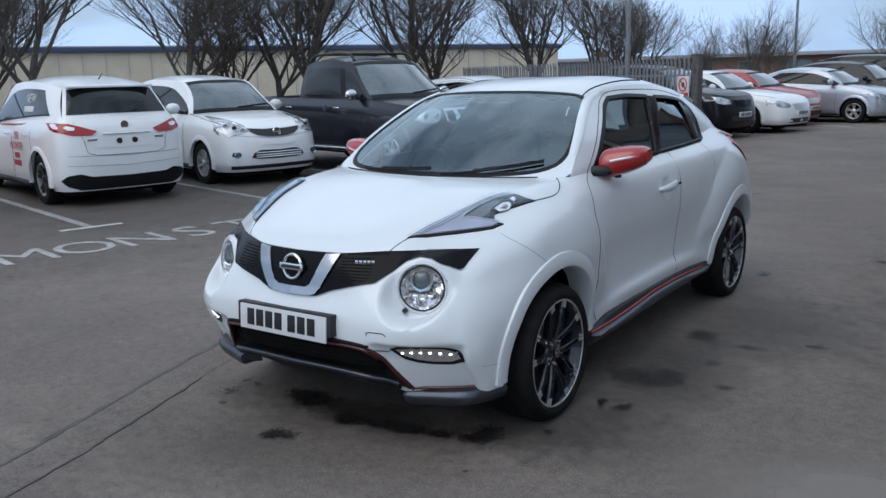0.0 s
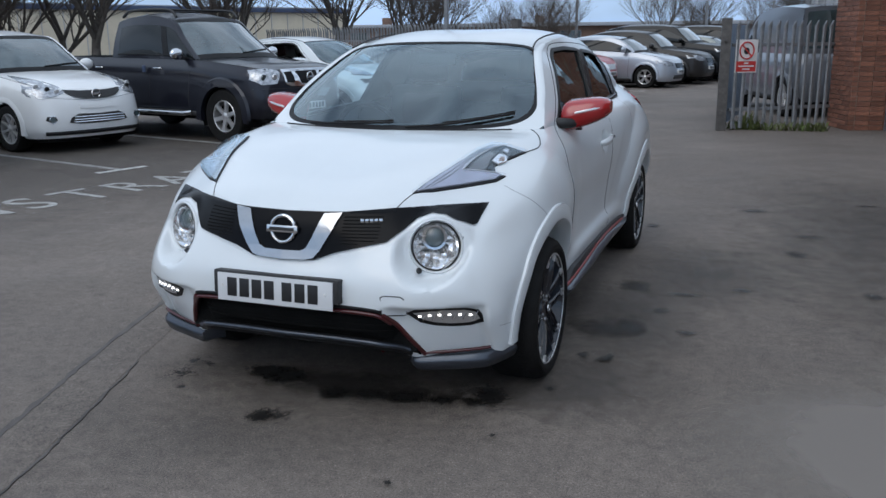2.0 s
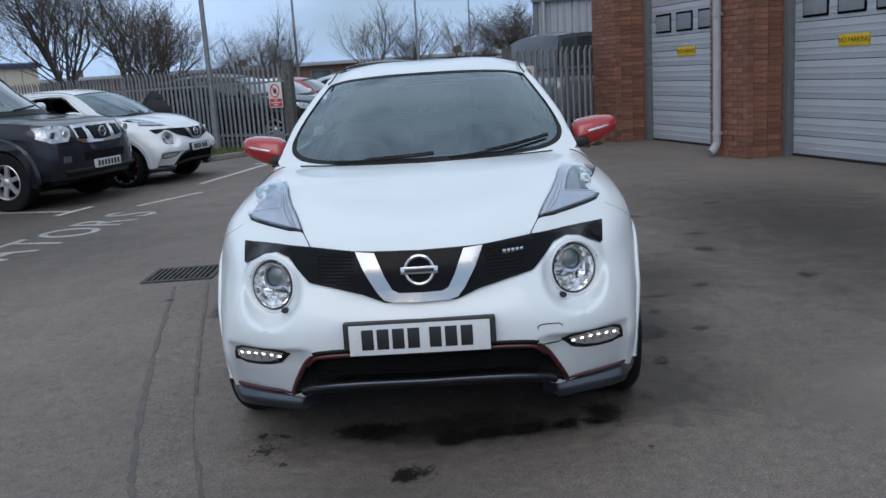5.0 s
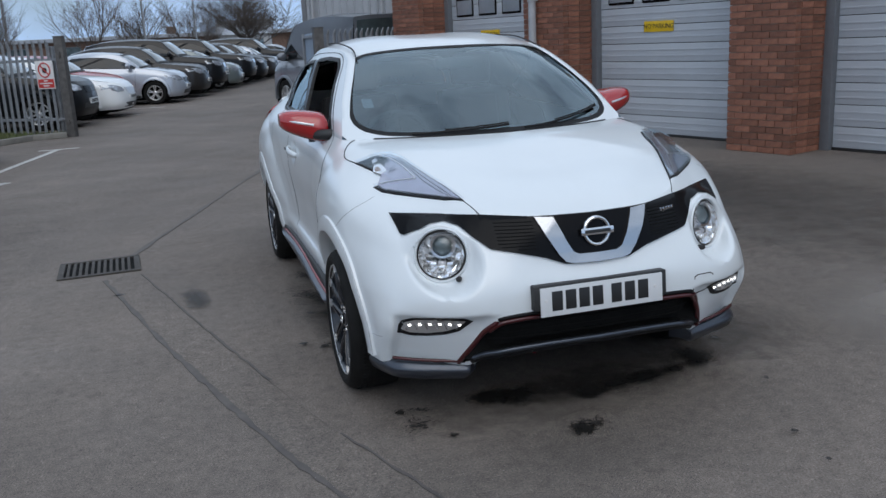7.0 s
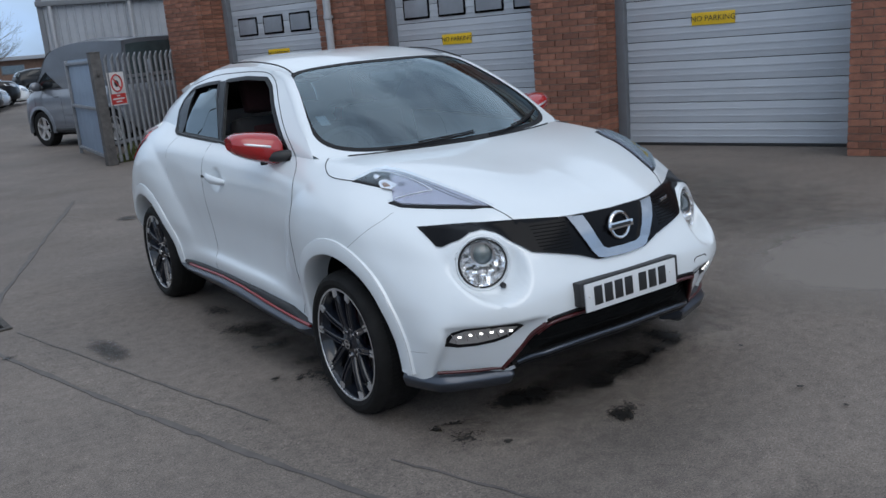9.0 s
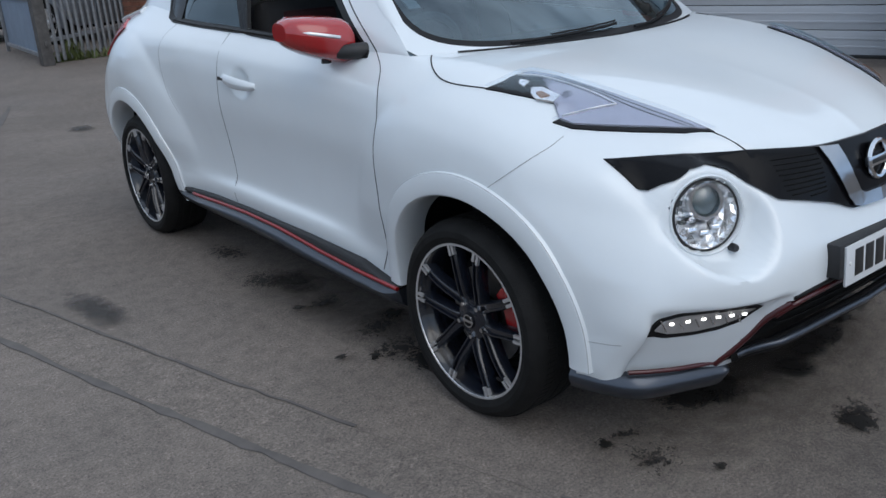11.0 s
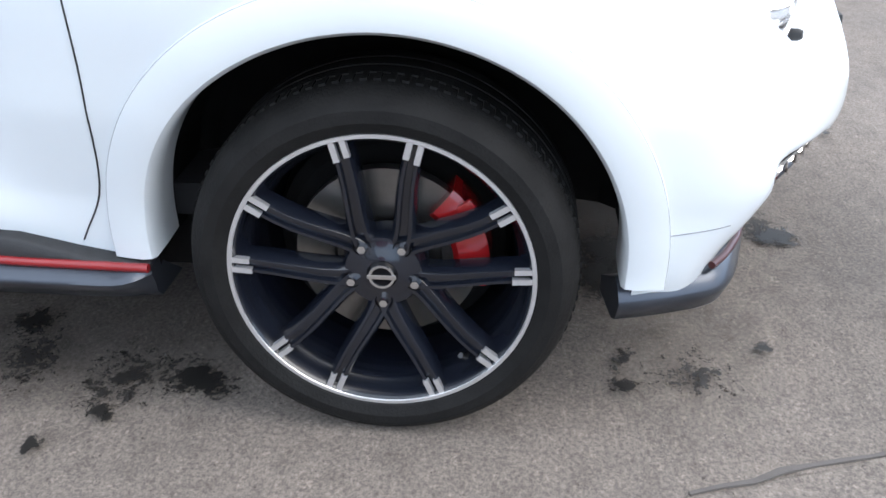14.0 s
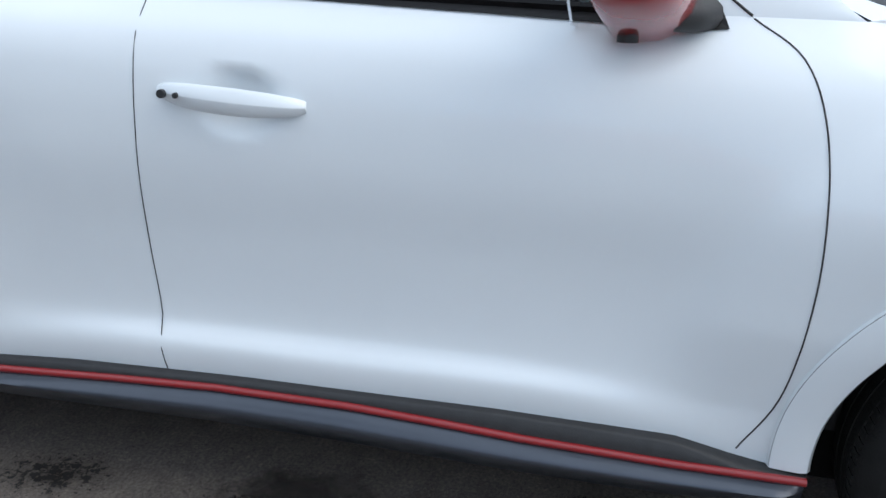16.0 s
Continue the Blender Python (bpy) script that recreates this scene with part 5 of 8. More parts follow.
def build_wheel(car, name, m, caliper_turn, styled=True):
    """Axis along x, outer face towards +x."""
    w = new(name)
    w.parent = car
    w.matrix_local = m
    tyre = [(0.236, 0.010), (0.243, 0.020), (0.260, 0.028), (0.278, 0.026), (0.294, 0.013), (0.303, -0.004), (0.3075, -0.03), (0.308, -0.16), (0.302, -0.185), (0.28, -0.20), (0.25, -0.19), (0.238, -0.18)]
    part("tyre", squashed(lathe(tyre, 96)), M_TYRE, w, "black low profile tyre", smooth=25)
    bm = bmesh.new()
    for k in range(96):
        a = 2 * math.pi * k / 96
        box((-0.056, -0.0050, 0.294), (-0.020, 0.0050, 0.3092), 0, bm, Matrix.Rotation(a, 4, "X"))
    part("tread", squashed(bm), M_TYRE, w, smooth=0)
    for x in (-0.06, -0.10, -0.14):
        part("tread_band", squashed(lathe([(0.3070, x - 0.012), (0.3095, x - 0.010), (0.3095, x + 0.010), (0.3070, x + 0.012)], 72)), M_TYRE, w, smooth=0)
    rim = part("rim", lathe([(0.238, -0.18), (0.236, 0.004), (0.241, 0.012), (0.2415, 0.016), (0.233, 0.0165), (0.229, 0.012), (0.226, -0.005), (0.219, -0.018)], 96), M_WHEEL, w, "dark navy alloy rim", smooth=40)
    part("barrel", lathe([(0.2205, -0.016), (0.212, -0.03), (0.205, -0.09), (0.20, -0.17)], 72), M_WHEEL, w, smooth=40)
    part("rim_edge", lathe([(0.2415, 0.0155), (0.240, 0.0185), (0.234, 0.0185), (0.2325, 0.0155)], 96), M_SATIN, w, "machined bright rim edge", smooth=30)
    # five twin spokes, each a ridged bar with a bright stepped tip
    for k in range(5):
        for side in (-1, 1):
            tip = radians(90 + 72 * k + side * 14.2)
            root = radians(90 + 72 * k + side * 34)
            bm = bmesh.new()
            rows = []
            for t in range(9):
                f = t / 8
                r = 0.048 + (0.231 - 0.048) * f
                bend = (1 - f) ** 3
                a = tip + (root - tip) * bend
                hw = 0.0165 - 0.002 * f + 0.004 * bend
                x = 0.010 - 0.022 * (1 - f) ** 1.2 + 0.006 * math.sin(math.pi * f)
                rad, tan = Vector((0, math.cos(a), math.sin(a))), Vector((0, -math.sin(a), math.cos(a)))
                c = rad * r
                rows.append([c + tan * q * hw + Vector((x + d, 0, 0)) for q, d in ((-1.05, -0.035), (-1, -0.004), (-0.72, 0.003), (-0.42, 0.003), (-0.30, -0.005), (0.30, -0.005), (0.42, 0.003), (0.72, 0.003), (1, -0.004), (1.05, -0.035))])
            sheet(rows, bm)
            part("spoke", bm, M_WHEEL, w, smooth=35)
            for q in (-0.56, 0.56):
                a = tip + 0.0
                rad, tan = Vector((0, math.cos(a), math.sin(a))), Vector((0, -math.sin(a), math.cos(a)))
                bm = bmesh.new()
                rr = []
                L = 0.034 if q * side > 0 else 0.030
                for r in (0.236 - L, 0.2365):
                    rr.append([rad * r + tan * (q * 0.0150 + d) + Vector((0.0165 + h, 0, 0)) for d, h in ((-0.0052, -0.008), (-0.0045, 0), (0.0045, 0), (0.0052, -0.008))])
                sheet(rr, bm)
                bm.faces.new([bm.verts.new(p) for p in rr[0]])
                part("spoke_tip", bm, M_SATIN, w, "bright machined spoke tip", smooth=0)
    part("hub", lathe([(0.0, 0.0), (0.03, 0.0), (0.036, -0.004), (0.060, -0.009), (0.066, -0.020), (0.070, -0.05)], 40), M_WHEEL, w, smooth=40)
    cap = part("hub_cap", lathe([(0.0, 0.006), (0.021, 0.006), (0.0245, 0.002), (0.0245, -0.004)], 32), M_BLACK, w)
    part("cap_ring", lathe([(0.021, 0.0062), (0.0205, 0.0085), (0.0165, 0.0085), (0.016, 0.0062)], 32), M_CHROME, cap)
    part("cap_bar", box((0.0062, -0.023, -0.0042), (0.009, 0.023, 0.0042), 0.001), M_CHROME, cap)
    for k in range(5):
        a = radians(90 + 72 * k + 36)
        y, z = 0.053 * math.cos(a), 0.053 * math.sin(a)
        well = part("bolt_well", lathe([(0.0145, -0.006), (0.0125, -0.0065), (0.012, -0.014), (0.0, -0.0145)], 16, None, Matrix.Translation((0, y, z))), M_BLACK, w)
        part("wheel_nut", cyl(0.0085, 0.007, 0.016, 6, Matrix.Translation((-0.006, y, z)) @ Matrix.Rotation(radians(90), 4, "Y")), M_CHROME, w)
    a = radians(-48)
    part("valve", tube([Vector((-0.01, 0.205 * math.cos(a) * 0.98, 0.205 * math.sin(a) * 0.98)), Vector((0.004, 0.198 * math.cos(a), 0.198 * math.sin(a))), Vector((0.012, 0.186 * math.cos(a), 0.186 * math.sin(a)))], 0.005, 8), M_DKCHROME, w)
    part("brake_disc", lathe([(0.06, -0.075), (0.085, -0.075), (0.088, -0.068), (0.150, -0.068), (0.150, -0.09), (0.05, -0.09)], 48), M_DISC, w, "steel brake disc")
    bm = bmesh.new()
    rows = []
    for i in range(13):
        a = radians(-32 + 64 * i / 12)
        rows.append([Vector((x, r * math.cos(a), r * math.sin(a))) for x, r in ((-0.10, 0.108), (-0.048, 0.108), (-0.040, 0.118), (-0.038, 0.150), (-0.046, 0.166), (-0.10, 0.168))])
    sheet(rows, bm)
    for e in (rows[0], rows[-1]):
        bm.faces.new([bm.verts.new(p) for p in e])
    bmesh.ops.transform(bm, matrix=Matrix.Rotation(radians(caliper_turn), 4, "X"), verts=bm.verts)
    cal = part("brake_caliper", bm, M_REDP if styled else M_DISC, w, "bright red brake caliper" if styled else "", smooth=35)
    bm = bmesh.new()
    for a in (-20, 20):
        box((-0.046, 0.150, -0.012), (-0.032, 0.178, 0.012), 0.004, bm, Matrix.Rotation(radians(caliper_turn + a), 4, "X"))
    part("caliper_lug", bm, M_REDP if styled else M_DISC, cal)
    part("back_plate", lathe([(0.0, -0.12), (0.17, -0.12), (0.19, -0.13), (0.20, -0.17)], 32), M_LINER, w, smooth=0)
    return w


for s in (1, -1):
    for yc in (0, WB):
        mm = Matrix.Translation((s * 0.838, yc, HUBZ))
        if s < 0:
            mm = mm @ Matrix.Rotation(math.pi, 4, "Z")
        build_wheel(hero, "front_wheel" if yc == 0 else "rear_wheel", mm, 18 if s < 0 else 162)


# ---- nose ----
part("grille_panel", conform(SKIN, both(GRILLE), "y", 0.008, 0.02, 0.02), M_BLACK, hero, "gloss black grille band", smooth=60)
# mesh of fine dark slats inside the band
for z in [0.705 + 0.0115 * k for k in range(9)]:
    w = 0.24
    while inside((w + 0.03, z - 0.008), GRILLE) and w < 0.37:
        w += 0.01
    for s in (1, -1):
        part("grille_slat", tube([on_skin(SKIN, s * x, z, "y", 1, 0.0085) for x in [0.235 + (w - 0.235) * i / 6 for i in range(7)]], 0.0024, 4), M_LINER, hero, smooth=0)
for sx in (1, -1):
    part("chrome_vee", conform(SKIN, [(sx * a, b) for a, b in [(.158, .806), (.226, .810), (.196, .745), (.157, .678), (.098, .680), (.122, .722)]], "y", 0.018, 0.03, 0.03), M_VEE, hero, "satin chrome grille surround", smooth=30)
part("vee_base", conform(SKIN, both([(0, .668), (.075, .669), (.100, .681), (.157, .677), (.130, .645), (.10, .637), (0, .634)]), "y", 0.016, 0.03, 0.03), M_VEE, hero, "satin chrome grille base", smooth=30)
emblem = new("front_emblem")
emblem.parent = hero
emblem.matrix_local = Matrix.Translation(on_skin(SKIN, 0, .747, "y", 1, 0.018)) @ Matrix.Rotation(radians(-9), 4, "X")
part("emblem_ring", tube([(0.049 * math.cos(a), 0, 0.049 * math.sin(a)) for a in [2 * math.pi * i / 40 for i in range(40)]], 0.0075, 8, closed=True), M_CHROME, emblem)
part("emblem_bar", box((-0.066, -0.011, -0.0135), (0.066, 0.004, 0.0135), 0.003), M_CHROME, emblem)
part("emblem_mark", box((-0.052, -0.0125, -0.006), (0.052, -0.0105, 0.006), 0.001), M_INK, emblem)
part("emblem_back", cyl(0.050, 0.052, 0.008, 32, pose(0, 0.008, 0, 90, 0, 0)), M_BLACK, emblem)
bm = bmesh.new()
p0 = on_skin(SKIN, .335, .785, "y", 1, 0.010)
for i in range(5):
    box((-0.042 + i * 0.0172, -0.003, -0.007), (-0.029 + i * 0.0172, 0.003, 0.007), 0.0012, bm)
for i in range(2):
    box((-0.008 + i * 0.019, -0.003, -0.028), (0.006 + i * 0.019, 0.003, -0.014), 0.0012, bm)
ob = part("grille_badge", bm, M_CHROME, hero, "small chrome badge")
ob.matrix_local = Matrix.Translation(p0) @ Matrix.Rotation(radians(24), 4, "Z") @ Matrix.Rotation(radians(-6), 4, "X")
ob2 = part("badge_dot", box((0.045, -0.003, -0.007), (0.058, 0.003, 0.007), 0.001), M_RED, hero)
ob2.matrix_local = ob.matrix_local

# bonnet shut lines and panel gaps
def seam(pts, axis, s=1, r=0.0015, skin=None, mat=None):
    return part("panel_gap", tube([on_skin(skin or SKIN, a, b, axis, s, 0.0004) for a, b in pts], r, 6), mat or M_SEAM, hero, smooth=0)


for s in (1, -1):
    part("panel_gap", tube([on_skin(SKIN, s * x, y, "z", 1, 0.0004) + Vector((s * 0.0008, 0, 0.0004)) for x, y in smooth2d([(.728, .005), (.742, .075), (.748, .145), (.741, .205), (.722, .258), (.690, .305), (.665, .332)], 5, False)], 0.0022, 6), M_SEAM, hero, smooth=0)
    seam([(s * x, y) for x, y in ((.440, -.528), (.428, -.555), (.415, -.582), (.402, -.606))], "z", 1, 0.0020)
    seam(smooth2d([(.545, 1.03), (.470, .975), (.432, .876), (.420, .748), (.419, .60), (.440, .427), (.494, .318)], 6, False), "x", s)
    seam(smooth2d([(1.565, 1.05), (1.567, .826), (1.575, .608), (1.562, .387), (1.545, .29)], 6, False), "x", s, 0.0010)
    seam(smooth2d([(.548, 1.034), (.62, 1.086), (.753, 1.172), (.92, 1.288), (1.06, 1.372), (1.20, 1.406), (1.5, 1.408), (1.86, 1.392), (2.22, 1.345)], 6, False), "x", s, 0.0022, SIDESKIN)
    seam(smooth2d([(2.06, 1.07), (2.10, .95), (2.07, .82), (1.98, .68)], 6, False), "x", s, 0.0008, None, M_EDGE)
    seam(smooth2d([(-.13, .738), (-.20, .79), (-.262, .845), (-.275, .872)], 8, False), "x", s, 0.0009, None, M_EDGE)
    seam([(-.425 - .013 * i, .368 + .0018 * i) for i in range(9)], "x", s, 0.0009, None, M_EDGE)

# upper lamp units on the wings
LAMP = [(.733, .010), (.690, -.016), (.640, -.020), (.592, -.028), (.562, -.110), (.538, -.225), (.510, -.320), (.472, -.425), (.437, -.530), (.500, -.485), (.578, -.405), (.650, -.330), (.693, -.278), (.714, -.228), (.678, -.243), (.642, -.254), (.660, -.212), (.685, -.150), (.712, -.075)]
for s in (1, -1):
    def side(poly):
        return [(s * a, b) for a, b in poly]
    u = part("upper_lamp", conform(SKIN, side(LAMP), "z", 0.004, 0.02, 0.03), M_RUBBER, hero, "boomerang shaped upper lamp unit", smooth=50)
    PALE = [(.450, -.514), (.480, -.424), (.518, -.320), (.546, -.226), (.570, -.113), (.598, -.040), (.640, -.031), (.615, -.090), (.580, -.219), (.565, -.312), (.640, -.265), (.696, -.236), (.683, -.273), (.643, -.319), (.573, -.393), (.500, -.470)]
    part("reflector", conform(SKIN, side(PALE), "z", 0.008, 0.004, 0.025), M_LAMPIN, u, "pale frosted lamp reflector", smooth=50)
    part("chamber", conform(SKIN, side([(.575, -.304), (.590, -.215), (.618, -.120), (.640, -.130), (.634, -.190), (.640, -.225), (.632, -.258)]), "z", 0.007, 0.004, 0.03), M_FRAME, u, "grey lamp chamber", smooth=50)
    part("bulb_cup", conform(SKIN, side([(.644, -.188), (.652, -.128), (.672, -.108), (.688, -.122), (.692, -.150), (.672, -.190)]), "z", 0.010, 0.005, 0.012), M_LAMPBOWL, u, "bright bulb reflector", smooth=0)
    part("indicator", conform(SKIN, side([(.664, -.170), (.668, -.140), (.680, -.134), (.684, -.156)]), "z", 0.013, 0.004, 0.01), M_AMBER, u, "amber indicator bulb", smooth=50)
    part("bulb_cup", conform(SKIN, side([(.655, -.085), (.660, -.055), (.676, -.062), (.680, -.088)]), "z", 0.009, 0.005, 0.012), M_LAMPBOWL, u, "bright bulb reflector", smooth=0)
    part("light_guide", tube([on_skin(SKIN, s * a, b, "z", 1, 0.010) for a, b in smooth2d([(.650, -.036), (.617, -.090), (.594, -.160), (.580, -.219), (.570, -.275), (.564, -.314)], 4, False)], 0.0034, 6), M_SATIN, u, smooth=60)
    part("light_guide", tube([on_skin(SKIN, s * a, b, "z", 1, 0.010) for a, b in smooth2d([(.564, -.314), (.600, -.292), (.645, -.266), (.690, -.240)], 4, False)], 0.0030, 6), M_SATIN, u, smooth=60)
    for k in (.30, .62):
        ridge = [(a + (c - a) * k, b + (d - b) * k) for (a, b), (c, d) in zip([(.460, -.505), (.485, -.424), (.520, -.320), (.547, -.226), (.571, -.113)], [(.500, -.470), (.545, -.385), (.563, -.318), (.578, -.219), (.612, -.095)])]
        part("lamp_ridge", tube([on_skin(SKIN, s * a, b, "z", 1, 0.008) for a, b in smooth2d(ridge, 4, False)], 0.0022, 5), M_FRAME, u, smooth=60)
    ln = part("lamp_cover", conform(SKIN, side(LAMP), "z", 0.017, 0.004, 0.03), M_COVER, u, "clear lamp cover", smooth=50)
    ln.visible_shadow = False

# round main lamps in bowls, with a thick white rim
for s in (1, -1):
    c = Vector((s * .560, -.604, .688))
    nrm = Vector((s * 0.42, -0.895, 0.14)).normalized()
    rot = nrm.to_track_quat("X", "Z").to_matrix().to_4x4()
    base = Matrix.Translation(c) @ rot
    lamp = new("main_lamp")
    lamp.parent = hero
    lamp.matrix_local = base
    part("bowl_rim", lathe([(0.104, -0.030), (0.103, 0.000), (0.099, 0.004), (0.094, 0.001), (0.090, -0.03)], 56), M_WHITE, lamp, "white lamp surround", smooth=60)
    part("bezel", lathe([(0.0925, -0.03), (0.0915, -0.004), (0.086, 0.000), (0.083, -0.012), (0.082, -0.06)], 56), M_PLASTIC, lamp, smooth=60)
    # crumpled chrome facets round the bowl
    rnd = random.Random(5)
    rings = [[(r * math.cos(a), r * math.sin(a), x + rnd.uniform(-.007, .007) * (0 < i < 6)) for a in [2 * math.pi * (k + .5 * (i % 2)) / 26 for k in range(26)]] for i, (r, x) in enumerate([(0.083, -0.010), (0.076, -0.026), (0.066, -0.034), (0.056, -0.046), (0.044, -0.052), (0.030, -0.062), (0.010, -0.070)])]
    part("bowl", sheet([[Vector((x, y, z)) for y, z, x in ring + ring[:1]] for ring in rings]), M_LAMPBOWL, lamp, "chrome reflector bowl of crumpled facets", smooth=0)
    for k in range(3):
        a = radians(-90 + 42 * (k - 1))
        part("facet", box((-0.040, 0.042 * math.cos(a) - 0.010, 0.042 * math.sin(a) - 0.006), (-0.026, 0.042 * math.cos(a) + 0.010, 0.042 * math.sin(a) + 0.006), 0.003), M_LAMPBOWL, lamp, smooth=0)
    part("projector_ring", lathe([(0.044, -0.03), (0.042, -0.020), (0.034, -0.020), (0.032, -0.035)], 36, None, Matrix.Translation((0, -0.004 * s, 0.030))), M_CHROME, lamp)
    bm = bmesh.new()
    bmesh.ops.create_uvsphere(bm, u_segments=24, v_segments=14, radius=0.033, matrix=Matrix.Translation((-0.036, -0.004 * s, 0.030)) @ Matrix.Diagonal((0.55, 1, 1, 1)))
    part("projector", bm, M_GLASSCAR, lamp, "dark projector lens", smooth=60)
    bm = bmesh.new()
    bmesh.ops.create_uvsphere(bm, u_segments=16, v_segments=8, radius=0.016, matrix=Matrix.Translation((-0.055, 0.0, -0.030)))
    part("bulb", bm, M_SATIN, lamp, smooth=60)
    lens = part("lens", lathe([(0.0865, -0.004), (0.075, 0.012), (0.05, 0.021), (0.02, 0.025), (0.0, 0.0255)], 48), M_LENS, lamp, "clear round lens", smooth=60)
    lens.visible_shadow = False
    q = on_skin(SKIN, s * .512, .603, "y", 1, 0.022)
    part("washer_cap", lathe([(0.0, 0.010), (0.007, 0.010), (0.0105, 0.003), (0.0105, -0.03)], 16, None, Matrix.Translation(q) @ rot), M_PLASTIC, hero)

# number plate: characters shown as plain bars
pl = new("number_plate")
pl.parent = hero
pl.matrix_local = Matrix.Translation((-0.012, -0.812, 0.522)) @ Matrix.Rotation(radians(-4), 4, "X")
part("plinth", box((-0.268, -0.002, -0.032), (0.268, 0.045, 0.060), 0.006), M_PLASTIC, pl)
part("plate_face", box((-0.247, -0.008, -0.0555), (0.247, -0.001, 0.0515), 0.002), M_PLATE, pl, "white number plate")
for i, x in enumerate((-0.182, -0.128, -0.074, -0.020, 0.056, 0.111, 0.166)):
    part("character_bar", box((x - 0.021, -0.0098, -0.036), (x + 0.021, -0.0075, 0.036), 0.001), M_INK, pl)
for x in (-0.226, 0.215):
    part("plate_screw", cyl(0.006, 0.005, 0.004, 12, pose(x, -0.009, 0.003, 90, 0, 0)), M_SIGNW, pl)
seam([(.405, .524), (.42, .530), (.48, .530), (.492, .522), (.492, .455), (.478, .449), (.42, .449), (.405, .456), (.405, .524)], "y", 1, 0.0022)

# lower intake with red piping, lip and splitters
part("intake_back", box((-0.50, -0.66, 0.29), (0.50, -0.62, 0.50)), M_LINER, hero)
part("intake_mesh", conform(SKIN, both([(x * .99, z) for x, z in INTAKE]), "y", -0.050, 0.004, 0.05), M_LINER, hero, "black intake mesh", smooth=0)
for z in (.37, .395, .42):
    part("intake_slat", tube([on_skin(SKIN, x, z, "y", 1, -0.04) for x in [-.42 + .07 * i for i in range(13)]], 0.003, 4), M_LINER, hero, smooth=0)
top_edge = [(-.545, .262), (-.515, .30), (-.458, .395), (-.412, .455), (-.365, .472), (-.2, .476), (0, .477), (.2, .476), (.365, .472), (.412, .455), (.458, .395), (.515, .30), (.545, .262)]
rim = smooth2d(top_edge, 4, False)
part("intake_frame", tube([on_skin(SKIN, x, z, "y", 1, -0.006 if abs(x) < .40 else -0.020) for x, z in rim], 0.010, 8), M_RUBBER, hero, "black intake frame", smooth=60)
part("red_piping", tube([on_skin(SKIN, x * .985, z - .017, "y", 1, -0.002) for x, z in rim if abs(x) < .44], 0.0082, 8), M_REDDK, hero, "dark red piping", smooth=60)
for s in (1, -1):
    part("red_piping", tube([on_skin(SKIN, s * x, z, "y", 1, -0.003) for x, z in smooth2d([(.405, .452), (.430, .428), (.456, .390), (.484, .338), (.508, .290), (.516, .268)], 5, False)], 0.0105, 8), M_REDDK, hero, "dark red piping", smooth=60)
lip_line = smooth2d([(-.47, .285), (-.41, .314), (-.30, .330), (0, .335), (.30, .330), (.41, .314), (.47, .285)], 5, False)
part("front_lip", tube([on_skin(SKIN, x, z + 0.006, "y", 1, 0.002) for x, z in lip_line], 0.0105, 8), M_GREY, hero, "gunmetal front lip", smooth=60)
part("under_lip", tube([on_skin(SKIN, x, z + 0.006, "y", 1, -0.022) - Vector((0, 0, .014)) for x, z in lip_line], 0.019, 8), M_RUBBER, hero, "black lower edge of the bumper", smooth=60)
